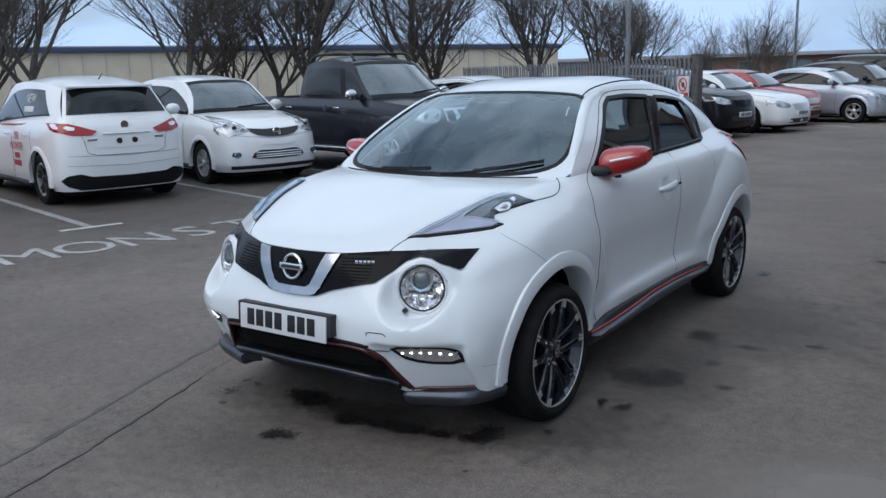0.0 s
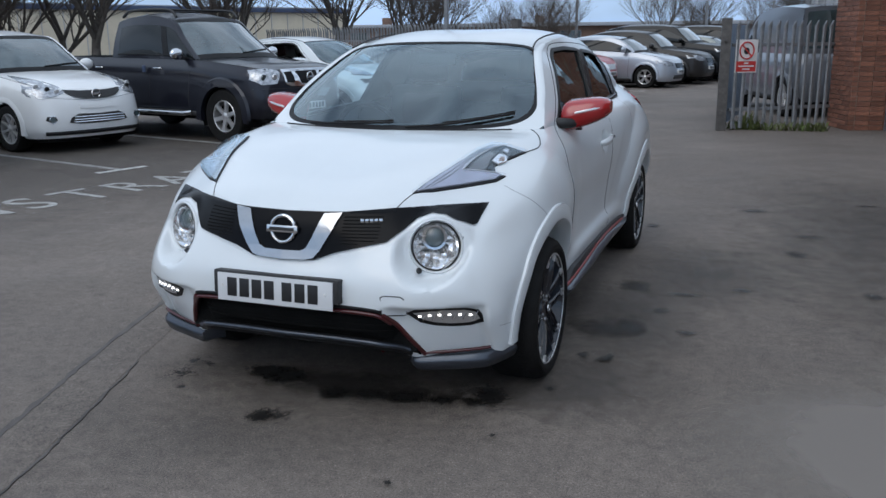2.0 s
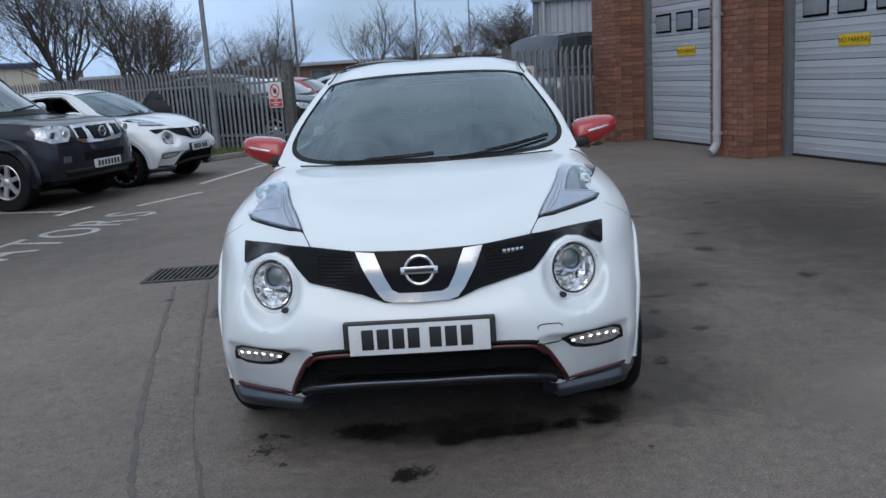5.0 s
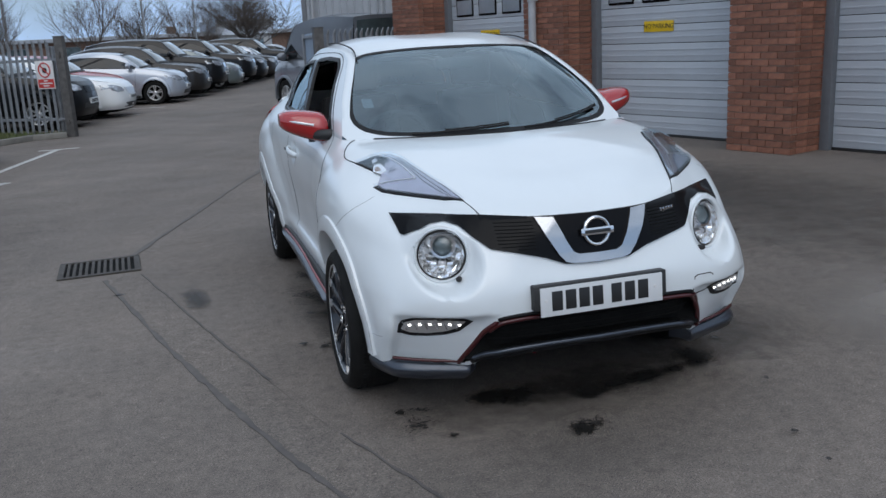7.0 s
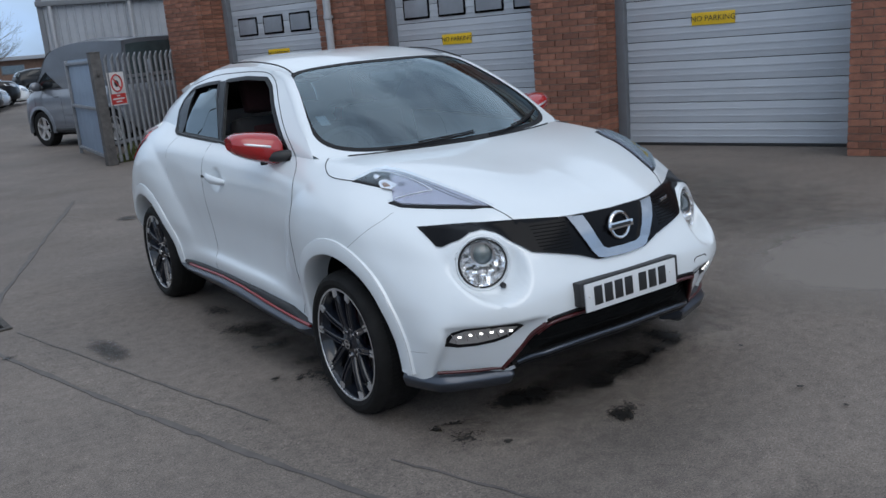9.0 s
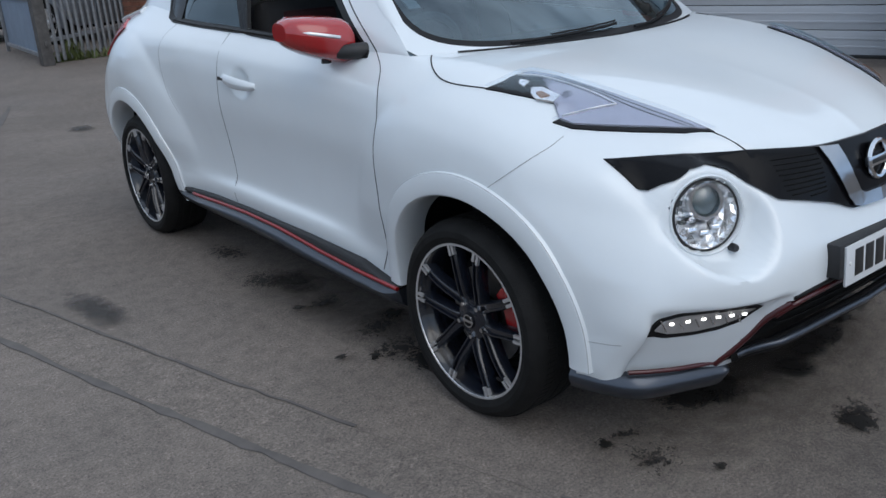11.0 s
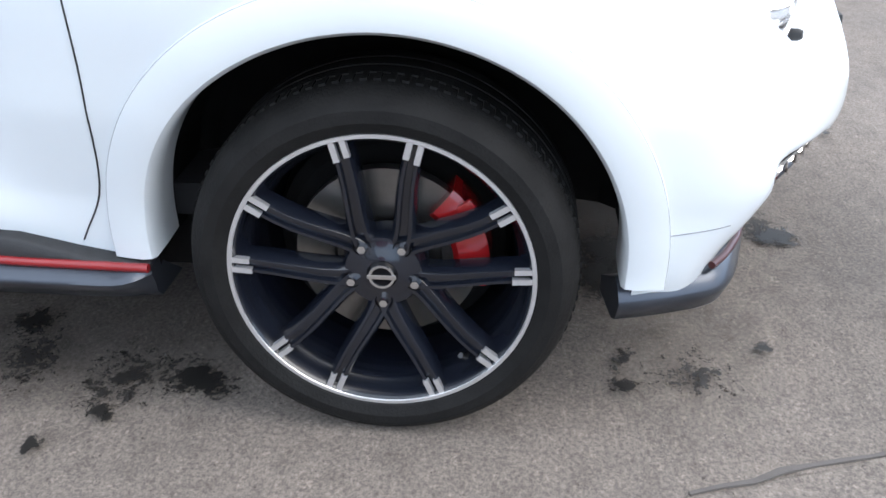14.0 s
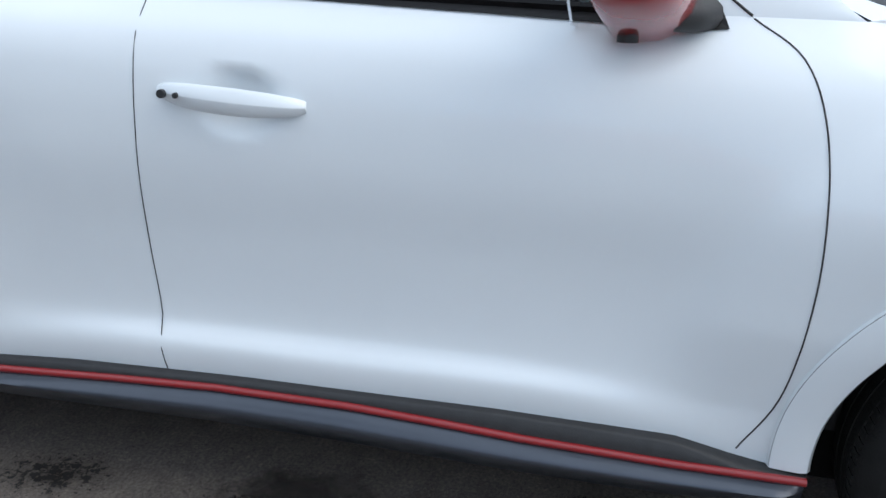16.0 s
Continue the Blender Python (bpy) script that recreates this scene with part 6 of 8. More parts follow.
for s in (1, -1):
    line = catmull([Vector(p) for p in ((.478, -.642, .240), (.500, -.632, .231), (.60, -.604, .237), (.70, -.572, .243), (.752, -.536, .245), (.784, -.468, .245), (.802, -.410, .244), (.810, -.372, .243))], 5)
    rows = []
    for i, p in enumerate(line):
        d = (line[min(i + 1, len(line) - 1)] - line[max(i - 1, 0)]).normalized()
        o = Vector((d.y, -d.x, 0)).normalized()
        if o.y > 0:
            o = -o
        f = min(1, i / 5)
        profile = ((-0.10, 0.0), (-0.034, 0.020 + 0.016 * f), (-0.016, 0.012 + 0.017 * f), (-0.008, 0.006 + 0.014 * f), (-0.001, 0.008), (0.001, 0.001), (-0.002, -0.008), (-0.012, -0.012 - 0.020 * f), (-0.030, -0.014 - 0.026 * f), (-0.10, -0.03), (-0.10, 0.0))
        rows.append([Vector((s * (p.x + o.x * k), p.y + o.y * k, p.z + z)) for k, z in profile])
    bm = sheet(rows)
    for e in (rows[0], rows[-1]):
        bm.faces.new([bm.verts.new(p) for p in e[:-1]])
    part("splitter", bm, M_GREY, hero, "gunmetal splitter blade", smooth=50)
    red = catmull([Vector(p) for p in ((.748, -.522, .290), (.700, -.553, .287), (.62, -.590, .281), (.522, -.619, .273), (.505, -.632, .280))], 5)
    part("red_piping", tube([Vector((s * p.x, p.y, p.z)) for p in red], 0.0065, 8), M_REDDK, hero, "dark red piping", smooth=60)
    # daytime running lamp
    DRL = [(.488, .462), (.525, .479), (.61, .483), (.69, .476), (.722, .460), (.733, .435), (.737, .405), (.69, .392), (.63, .394), (.575, .402), (.53, .418)]
    d = part("running_lamp", conform(SKIN, [(s * x, z) for x, z in DRL], "y", 0.003, 0.02, 0.02), M_RUBBER, hero, "running lamp recess with lit diodes", smooth=50)
    part("reflector", conform(SKIN, [(s * x, z) for x, z in [(.515, .464), (.60, .474), (.68, .468), (.712, .452), (.722, .420), (.69, .408), (.63, .409), (.58, .418), (.54, .434)]], "y", 0.006, 0.004, 0.012), M_SATIN, d, "bright lamp reflector", smooth=0)
    for k in range(6):
        x = .534 + k * .0325
        z = .450 + 0.006 * math.sin(k * .6) - 0.0014 * k
        q = on_skin(SKIN, s * x, z - .002, "y", 1, 0.0045)
        turn = Matrix.Rotation(radians(s * (22 + 3 * k)), 4, "Z")
        part("diode", box((-0.0060, -0.004, -0.0050), (0.0060, 0.002, 0.0050), 0.0022, None, Matrix.Translation(q) @ turn), M_LED, d, "lit white diode")
        part("divider", box((-0.0018, -0.006, -0.021), (0.0018, 0.004, 0.014), 0.0008, None, Matrix.Translation(on_skin(SKIN, s * (x + .0162), z - .004, "y", 1, 0.003)) @ turn @ Matrix.Rotation(radians(s * 26), 4, "Y")), M_CHROME, d, "chrome divider")

# ---- flanks ----
def between(y, stops):
    """Straight-line value at y between (y, value) stops."""
    for (a, u), (b, v) in zip(stops, stops[1:]):
        if y <= b:
            return u + (v - u) * max(0, y - a) / (b - a)
    return stops[-1][1]


DOOR_FOOT = ((.38, .288), (.43, .291), (.50, .303), (.60, .328), (.72, .334), (.92, .341), (1.4, .344), (1.75, .338), (2.05, .322), (2.16, .312))
PIPE_LINE = ((.38, .289), (.60, .292), (.86, .303), (1.0, .313), (1.18, .324), (1.45, .328), (1.65, .322), (2.16, .300))
SKIRT_FOOT = ((.38, .268), (.45, .263), (.70, .263), (.92, .268), (1.2, .280), (1.45, .286), (2.16, .286))
for s in (1, -1):
    rows, step = [], []
    for i in range(61):
        y = .380 + 1.76 * (i / 60) ** 1.3
        top, pipe, low = between(y, DOOR_FOOT), between(y, PIPE_LINE), between(y, SKIRT_FOOT)
        tuck = 0.035 * max(0, 1 - (y - .380) / .05) ** 2 + 0.020 * max(0, (y - 1.9) / .24) ** 2
        h = pipe - low
        rows.append([Vector((s * x, y, z)) for x, z in ((0.790, pipe - 0.004), (0.826, pipe - 0.006), (0.842 - tuck * .5, pipe - 0.006 - 0.12 * h), (0.854 - tuck, pipe - 0.006 - 0.40 * h), (0.859 - tuck, low + 0.2 * h), (0.858 - tuck, low + 0.002), (0.850 - tuck, low - 0.010), (0.828 - tuck * .5, low - 0.034), (0.795, low - 0.052), (0.70, low - 0.055))])
        step.append([Vector((s * x, y, z)) for x, z in ((0.790, top + 0.003), (0.820, top + 0.002), (0.8265, top - 0.003), (0.828, min(pipe + 0.008, top - 0.004)), (0.829, pipe), (0.80, pipe - 0.008))])
    bm = sheet(rows)
    for e in (rows[0], rows[-1]):
        bm.faces.new([bm.verts.new(p) for p in e])
    part("side_skirt", bm, M_GREY, hero, "gunmetal side skirt", smooth=60)
    part("red_piping", tube([r[1] + Vector((s * 0.003, 0, 0.004)) for r in rows if r[1].y < 2.0], 0.0078, 8), M_RED, hero, "red skirt piping", smooth=60)
    part("skirt_step", sheet(step), M_PLASTIC, hero, "black skirt edge", smooth=50)
    # door handle with its cupped recess
    h = new("door_handle")
    h.parent = hero
    ends = [on_skin(SKIN, 1.252, .868, "x", s), on_skin(SKIN, 1.52, .885, "x", s)]
    rows = []
    for i in range(17):
        t = i / 16
        y = 1.252 + 0.268 * t
        out = 0.030 * math.sin(math.pi * min(1, max(0, (t * 1.04)))) ** 0.55 + 0.006
        hh = 0.0235 * (math.sin(math.pi * min(1, (t * .96 + .02))) ** 0.3)
        b = ends[0].lerp(ends[1], t)
        row = []
        for k in range(9):
            a = math.pi * 2 * k / 8
            row.append(Vector((b.x + s * (out - 0.010 + 0.010 * math.cos(a)), y, b.z + hh * math.sin(a))))
        rows.append(row)
    bm = sheet(rows)
    for e in (rows[0], rows[-1]):
        bm.faces.new([bm.verts.new(p) for p in e[:-1]])
    part("grip", bm, M_WHITE, h, smooth=60)
    for y, r in ((1.500, 0.0075), (1.474, 0.005)):
        q = ends[0].lerp(ends[1], (y - 1.252) / 0.268) + Vector((s * (0.0155 if y > 1.5 else 0.026), 0, 0))
        part("key_hole", cyl(r, r, 0.008, 14, Matrix.Translation(q) @ Matrix.Rotation(radians(90), 4, "Y")), M_PLASTIC, h)
    # mirror
    mi = new("door_mirror")
    mi.parent = hero
    bm = bmesh.new()
    rows = []
    n = 14
    for i in range(n + 1):
        t = i / n
        x = .728 + 0.222 * t
        k = max(0.02, (1 - ((t - 0.42) / 0.60) ** 2)) ** 0.26 if t > 0.42 else max(0.02, 1 - ((0.42 - t) / 0.50) ** 7)
        hz = 0.080 * k * (1 - 0.26 * t)
        zc = 1.058 + 0.050 * t
        row = []
        for j in range(17):
            a = 2 * math.pi * j / 16
            yy = .730 + 0.040 * t - (0.105 * k if math.cos(a) > 0 else 0.035) * math.cos(a) * (abs(math.cos(a)) ** -0.25 if abs(math.cos(a)) > 1e-6 else 1)
            zz = zc + hz * math.sin(a) * (abs(math.sin(a)) ** -0.2 if abs(math.sin(a)) > 1e-6 else 1)
            row.append(Vector((s * x, yy, zz)))
        rows.append(row)
    sheet(rows, bm)
    for e in (rows[0], rows[-1]):
        bm.faces.new([bm.verts.new(p) for p in e[:-1]])
    part("shell", bm, M_REDP, mi, "glossy red mirror shell", smooth=50)
    part("mirror_glass", conform(BVHTree.FromPolygons([(s * .6, .815, .9), (s * 1.1, .835, .9), (s * 1.1, .835, 1.3), (s * .6, .815, 1.3)], [(0, 1, 2, 3)]), [(s * .745, 1.010), (s * .745, 1.115), (s * .79, 1.140), (s * .89, 1.150), (s * .925, 1.125), (s * .90, 1.065), (s * .82, 1.018)], "y", -0.002, 0.004, 0.1, -1), M_MIRROR, mi)
    arm = tube([(s * .695, .615, 1.035), (s * .735, .618, 1.035), (s * .775, .645, 1.035), (s * .80, .70, 1.04)], 0.026, 10)
    part("mirror_foot", arm, M_PLASTIC, mi, "black mirror foot", smooth=60)
    part("repeater", tube([(s * (.798 + .145 * t), .730 + .040 * (t * .67 + .31) - 0.1065 * (1 - ((t * .67 + .31 - .42) / .60) ** 2) ** 0.42 if t < .95 else .68, 1.084 + .030 * t) for t in [i / 8 for i in range(8)]], 0.0055, 6), M_SATIN, mi, "slim clear repeater lamp", smooth=60)
    cam_pod = tube([(s * .80, .735, 1.03), (s * .80, .735, .994)], 0.017, 12)
    part("camera_pod", cam_pod, M_PLASTIC, mi, smooth=60)

# wipers
for u0, u1, v1 in ((.14, .80, .125), (-.55, .05, .055)):
    pts = [screen_at(u0 + (u1 - u0) * t, 0.018 + (v1 - 0.018) * t ** 1.6) + Vector((0, -0.006, 0.006)) for t in [i / 9 for i in range(10)]]
    wip = part("wiper", tube(pts, 0.0055, 6), M_RUBBER, hero, "black wiper arm and blade", smooth=60)
    part("wiper_blade", tube([p + Vector((0, 0.004, 0.009)) for p in pts[3:]], 0.0035, 5), M_RUBBER, wip, smooth=60)

# tail: spoiler, lamps
part("roof_spoiler", thickened(sheet([[Vector((x * (0.97 - 0.10 * d), 2.52 + 0.06 * (1 - (x / .5) ** 2) + d * 0.34, 1.380 - 0.045 * (x / .5) ** 4 - d * 0.045 + 0.012)) for d in (0, .5, 1)] for x in [-.505 + .101 * i for i in range(11)]]), 0.042), M_WHITE, hero, "white roof spoiler", smooth=40)
for s in (1, -1):
    part("tail_lamp", conform(SKIN, [(2.66, 1.02), (2.80, 1.06), (2.90, 1.0), (2.93, .90), (2.86, .88), (2.78, .95)], "x", 0.012, 0.02, 0.05, s), M_TAIL, hero, "red tail lamp", smooth=50)
    part("tail_fin", thickened(sheet([[Vector((s * (.66 + .05 * a), 2.62 + .28 * b, 1.105 - .05 * b - .02 * a * a + .015)) for a in (0, .5, 1)] for b in (0, .33, .66, 1)]), 0.018), M_WHITE, hero, smooth=40)

# ---- cabin ----
part("cabin_floor", box((-.66, .30, .30), (.66, 2.6, .36)), M_CLOTH, hero)
part("dashboard", thickened(sheet([[Vector((x, .36 + .42 * v + 0.0 * x, .985 + .03 * math.sin(v * 3.1) - .10 * max(0, v - .8) * 5 - 0.02 * (x / .66) ** 2)) for v in [i / 8 for i in range(9)]] for x in [-.66 + .12 * i for i in range(12)]]), 0.03), M_PLASTIC, hero, "dark moulded dashboard", smooth=60)
part("centre_console", box((-.13, .55, .36), (.13, 1.5, .68), 0.03), M_PLASTIC, hero)
for s in (1, -1):
    st = new("seat")
    st.parent = hero
    st.matrix_local = Matrix.Translation((s * .36, 0, 0))
    part("cushion", box((-.24, .98, .36), (.24, 1.48, .60), 0.06), M_CLOTH, st, smooth=60)
    part("backrest", box((-.23, -.07, 0), (.23, .07, .62), 0.055, None, pose(0, 1.50, .55, -14, 0, 0)), M_CLOTH, st, smooth=60)
    part("backrest_centre", box((-.13, -.082, .06), (.13, -.05, .56), 0.02, None, pose(0, 1.50, .55, -14, 0, 0)), M_REDCLOTH, st, "red cloth seat centre", smooth=60)
    part("headrest", box((-.13, -.05, .64), (.13, .05, .84), 0.045, None, pose(0, 1.50, .55, -14, 0, 0)), M_REDCLOTH, st, smooth=60)
part("rear_bench", box((-.62, 2.1, .36), (.62, 2.25, 1.02), 0.05, None), M_CLOTH, hero, smooth=60)
part("headlining", flipped(sheet([[p - Vector((0, 0, 0.03)) for p in r] for r in ROOF])), M_CLOTH, hero, smooth=60)
part("steering_wheel", tube([(-.36 + .185 * math.cos(a), .80 - .06 * math.sin(a), .93 + .175 * math.sin(a)) for a in [2 * math.pi * i / 32 for i in range(32)]], 0.016, 8, closed=True), M_CLOTH, hero, smooth=60)
part("steering_hub", box((-.46, .77, .88), (-.26, .83, .98), 0.03), M_PLASTIC, hero)
part("rear_mirror", box((-.11, .86, 1.30), (.11, .89, 1.36), 0.015), M_PLASTIC, hero)
part("paper_permit", box((-.56, -.002, -.035), (-.51, .002, .035), 0, None, pose(0, .605, 1.17, -56, 0, 0)), M_FRAME, hero)

# ---- parked cars ----
def simple_wheel(car, name, m, r, style, face=None):
    face = face or M_SATIN
    w = new(name)
    w.parent = car
    w.matrix_local = m
    ri = r * (0.66 if style != "truck" else 0.60)
    part("tyre", lathe([(ri, 0.0), (ri + 0.012, 0.018), (r - 0.03, 0.022), (r - 0.008, 0.008), (r, -0.015), (r, -0.17), (r - 0.02, -0.19), (ri, -0.18)], 40), M_TYRE, w, smooth=30)
    rim = part("rim", lathe([(ri, 0.004), (ri - 0.008, 0.010), (ri - 0.018, 0.006), (ri - 0.025, -0.06), (ri - 0.03, -0.15)], 40), M_SATIN, w, "bright rim edge", smooth=40)
    part("rim_back", lathe([(ri - 0.025, -0.10), (0.0, -0.09)], 24), M_LINER, w, smooth=0)
    n = {"truck": 6, "twin": 5, "multi": 8, "five": 5}[style]
    for k in range(n):
        for q in ((-0.16, 0.16) if style == "twin" else (0,)):
            a = 2 * math.pi * k / n + 0.3 + q
            rad, tan = Vector((0, math.cos(a), math.sin(a))), Vector((0, -math.sin(a), math.cos(a)))
            hw = {"truck": 0.032, "twin": 0.016, "multi": 0.018, "five": 0.034}[style]
            rows = [[rad * rr + tan * hw * s * f + Vector((x + d, 0, 0)) for s, d in ((-1, -0.03), (-0.8, 0), (0.8, 0), (1, -0.03))] for rr, f, x in ((0.03, 1.25, -0.012), (ri * 0.55, 0.95, -0.004), (ri - 0.012, 1.1, 0.003))]
            part("spoke", sheet(rows), face, w, smooth=35)
    part("hub", lathe([(0.0, 0.004), (0.03, 0.002), (0.055, -0.012), (0.06, -0.05)], 20), face, w, smooth=40)
    return w


def parked_car(name, label, paint, m, fo, wb, ro, W, zb, hood, cowl, belt, rail, rw, style="five", group="parked cars", front=(), rear=(), flanks=True, glass_u=((0.05, 0.47), (0.50, 0.78)), tail_top=None, lower=None, mirrors=None, rim=None, back_glass=None):
    """A car from its main sizes: overhangs, wheelbase, half width, sill height, bonnet edge height, cowl (y, z), belt heights,
    and the roof rail as (x, y, z) from the foot of the windscreen pillar to the top of the tail."""
    car = thing(name, label, "car", group, m)
    y0, y1 = -fo, wb + ro
    cy, cz = cowl
    bf, br = belt

    def top(y):
        if y < cy:
            t = (y - y0) / (cy - y0)
            return hood + (cz - hood) * (t ** 0.75)
        return bf + (br - bf) * min(1, (y - cy) / (wb + 0.4 - cy))
    plan = [(0, y0, 0), (.42 * W, y0 + .025, 0), (.72 * W, y0 + .09, 0), (.91 * W, y0 + .24, 0), (.985 * W, y0 + .50, 0), (W, .10, 1), (W, cy + 0.0, 1), (.985 * W, cy + .5, 1), (.985 * W, (cy + .5 + wb) / 2, 1), (W, wb - .35, 1), (W, wb + .05, 1), (.975 * W, wb + ro * .50, 1), (.88 * W, wb + ro * .82, 1), (.55 * W, wb + ro * .97, 1), (0, y1, 1)]
    cols = []
    for i, (x, y, _) in enumerate(plan):
        z1 = top(y)
        nose = max(0, 1 - (y - y0) / 0.9)
        tail = max(0, 1 - (y1 - y) / 0.9)
        c = []
        for f, kx, dn, dt in ((0, .95, .06, -.05), (.16, 1.0, .01, -.01), (.40, 1.0, 0, 0), (.62, .995, .02, -.015), (.84, .975, .06, -.05), (1.0, .90, .13, -.14)):
            c.append(Vector((x * kx, y + dn * nose + dt * tail, zb + (z1 - zb) * f)))
        cols.append(c)
    fine = [catmull(c, 4) for c in cols]
    low = list(zip(*[catmull(list(r), 6) for r in zip(*fine)]))
    tl = [c[-1] for c in low]
    kn, kc, kt = 3 * 6, 6 * 6, 12 * 6
    ra = rw + 0.055

    def keep(p):
        return not (abs(p.x) > W * .6 and p.z < rw + ra * 0.96 and min(math.hypot(p.y, p.z - rw), math.hypot(p.y - wb, p.z - rw)) < ra)
    skin_bm = flipped(sheet(low))
    foot = tl[kc]
    cowl_c = catmull([(0, foot.y - .16, foot.z + .02), (foot.x * .45, foot.y - .13, foot.z + .02), (foot.x * .8, foot.y - .05, foot.z + .01), foot], 5)
    mid = catmull([tl[0], (0, y0 + .33, hood + (cz - hood) * .52), (0, (y0 + cy) / 2 + .1, hood + (cz - hood) * .84), cowl_c[0]], 6)
    hb = flipped(sheet(coons(tl[:kn + 1], cowl_c, mid, tl[kn:kc + 1], 12, 16, 0.01)))
    skin = skin_of(skin_bm, hb)
    skin_bm.free()
    bm = bmesh.new()
    sheet(low, bm, keep)
    part("body", flipped(bm), paint, car, smooth=50)
    part("bonnet", hb, paint, car, smooth=50)
    rl = catmull([foot] + [Vector(p) for p in rail], 6)
    bl = tl[kc:kt + 1]
    if tail_top:
        bl = [p for p in bl if p.y < tail_top]
    g = []
    for i in range(41):
        a, b = along(bl, i / 40), along(rl, i / 40)
        g.append([a.lerp(b, j / 10) + Vector((0.02 * math.sin(math.pi * j / 10) * min(1, i / 8), 0, 0)) for j in range(11)])
    part("upper_side", flipped(sheet(g)), paint, car, smooth=50)
    ka = 6 * 2
    atop = rl[ka]
    wst = catmull([(0, atop.y - .10, atop.z + .035), (atop.x * .5, atop.y - .08, atop.z + .03), atop], 5)
    scr = coons(cowl_c, wst, catmull([cowl_c[0], (cowl_c[0] + wst[0]) / 2 + Vector((0, -.02, .03)), wst[0]], 6), rl[:ka + 1], 10, 10, 0.01)
    part("windscreen", flipped(sheet([r[:] for r in scr])), M_GLASSCAR, car, "windscreen", smooth=50)
    rim_bm = bmesh.new()
    up = Vector((0, -.002, .005))
    for i0, i1, j0, j1 in ((0, 10, 0, 1), (0, 10, 9, 10)):
        sheet([[scr[i][j] + up for j in range(j0, j1 + 1)] for i in range(i0, i1 + 1)], rim_bm)
    part("screen_border", flipped(rim_bm), M_RUBBER, car, "black screen border", smooth=50)
    part("wiper", tube([scr[i][1].lerp(scr[i][2], i / 9) + up * 2 for i in range(0, 9)], .009, 5), M_RUBBER, car, smooth=60)
    for s in (1, -1):
        part("panel_gap", tube([Vector((s * p.x, p.y, p.z + .001)) for p in tl[kn:kc]], .0035, 4), M_SEAM, car, smooth=0)
        rb = [[Vector((s * (p.x - .045), p.y - .03, p.z + .004)), Vector((s * (p.x - .015), p.y - .012, p.z + .016)), Vector((s * (p.x + .012), p.y + .006, p.z + .004))] for p in rl[:ka + 2]]
        part("pillar", sheet(rb), paint, car, smooth=50)
    end = rl[-1]
    rend = catmull([(0, end.y + .06, end.z + .04), (end.x * .6, end.y + .045, end.z + .03), end], 5)
    zr = max(p.z for p in rl)
    rm = catmull([wst[0], (0, (wst[0].y * 2 + end.y) / 3, zr + .055), (0, (wst[0].y + end.y * 2) / 3, zr + .045), rend[0]], 6)
    part("roof", flipped(sheet(coons(wst, rend, rm, rl[ka:], 10, 20, 0.01))), paint, car, smooth=50)
    if tail_top:
        k0 = len(bl) + kc - 1
        cab = coons([Vector((0, bl[-1].y, bl[-1].z)), bl[-1]], rend, [Vector((0, bl[-1].y, bl[-1].z)), rend[0]], [bl[-1], rl[-1]], 6, 6)
        part("cab_back", flipped(sheet(cab)), M_GLASSCAR, car, smooth=50)
        part("load_bed_cover", flipped(sheet([[Vector((p.x * k, p.y, p.z - 0.04 * (k < .95))) for k in (0, .5, .9, 1)] for p in tl[k0:]])), M_PLASTIC, car, smooth=30)
    else:
        low_t = list(reversed(tl[kt:]))
        tail = coons(low_t, rend, [low_t[0], (low_t[0] + rend[0]) / 2 + Vector((0, .05, .02)), rend[0]], [low_t[-1], rl[-1]], 10, 10)
        part("tailgate", flipped(sheet(tail)), paint, car, smooth=50)
        part("rear_screen", flipped(sheet([[p + Vector((0, .006, .004)) for p in r[1:10]] for r in tail[:10]])), back_glass or M_GLASSCAR, car, "dark rear screen", smooth=50)
    for s in (1, -1):
        for nm, (u0, u1) in zip(("front_window", "rear_window", "quarter_window"), glass_u):
            gg = [[Vector((s * (p.x + .004), p.y, p.z)) for p in g[i][1:9]] for i in range(int(u0 * 40), int(u1 * 40) + 1)]
            part(nm, sheet(gg), M_SIDEGLASS, car, "dark side glass", smooth=50)
        for (_, u0), (u1, _) in zip(glass_u, glass_u[1:]):
            gg = [[Vector((s * (p.x + .007), p.y, p.z)) for p in g[i][1:9]] for i in range(int(u0 * 40), int(u1 * 40) + 1)]
            part("door_pillar", sheet(gg), M_RUBBER, car, "black door pillar", smooth=50)
        i0, i1 = int(glass_u[0][0] * 40), int(glass_u[-1][1] * 40)
        part("belt_trim", tube([Vector((s * (g[i][1].x + .008), g[i][1].y, g[i][1].z)) for i in range(i0, i1 + 1)], .010, 5), M_RUBBER, car, smooth=60)
        for yc in (0, wb):
            rows = []
            for i in range(21):
                a = radians(-20 + 220 * i / 20)
                rows.append([Vector((s * x, yc + math.cos(a) * r, rw + math.sin(a) * r)) for x, r in ((W * .985, ra), (W * .7, ra + .01), (W * .6, ra), (W * .6, .02))])
            part("arch_liner", sheet(rows), M_LINER, car, smooth=0)
            mm = Matrix.Translation((s * (W - .045), yc, rw))
            if s < 0:
                mm = mm @ Matrix.Rotation(math.pi, 4, "Z")
            simple_wheel(car, "front_wheel" if yc == 0 else "rear_wheel", mm, rw, style, rim)
            rows = []
            for i in range(25):
                a = radians(-10 + 200 * i / 24)
                rows.append([Vector((s * (W + d), yc + math.cos(a) * r, rw + math.sin(a) * r)) for r, d in ((ra - .01, -.05), (ra - .01, .006), (ra + .035, .006), (ra + .06, -.012), (ra + .065, -.04))])
            part("arch_trim", sheet(rows), lower or paint, car, smooth=40)
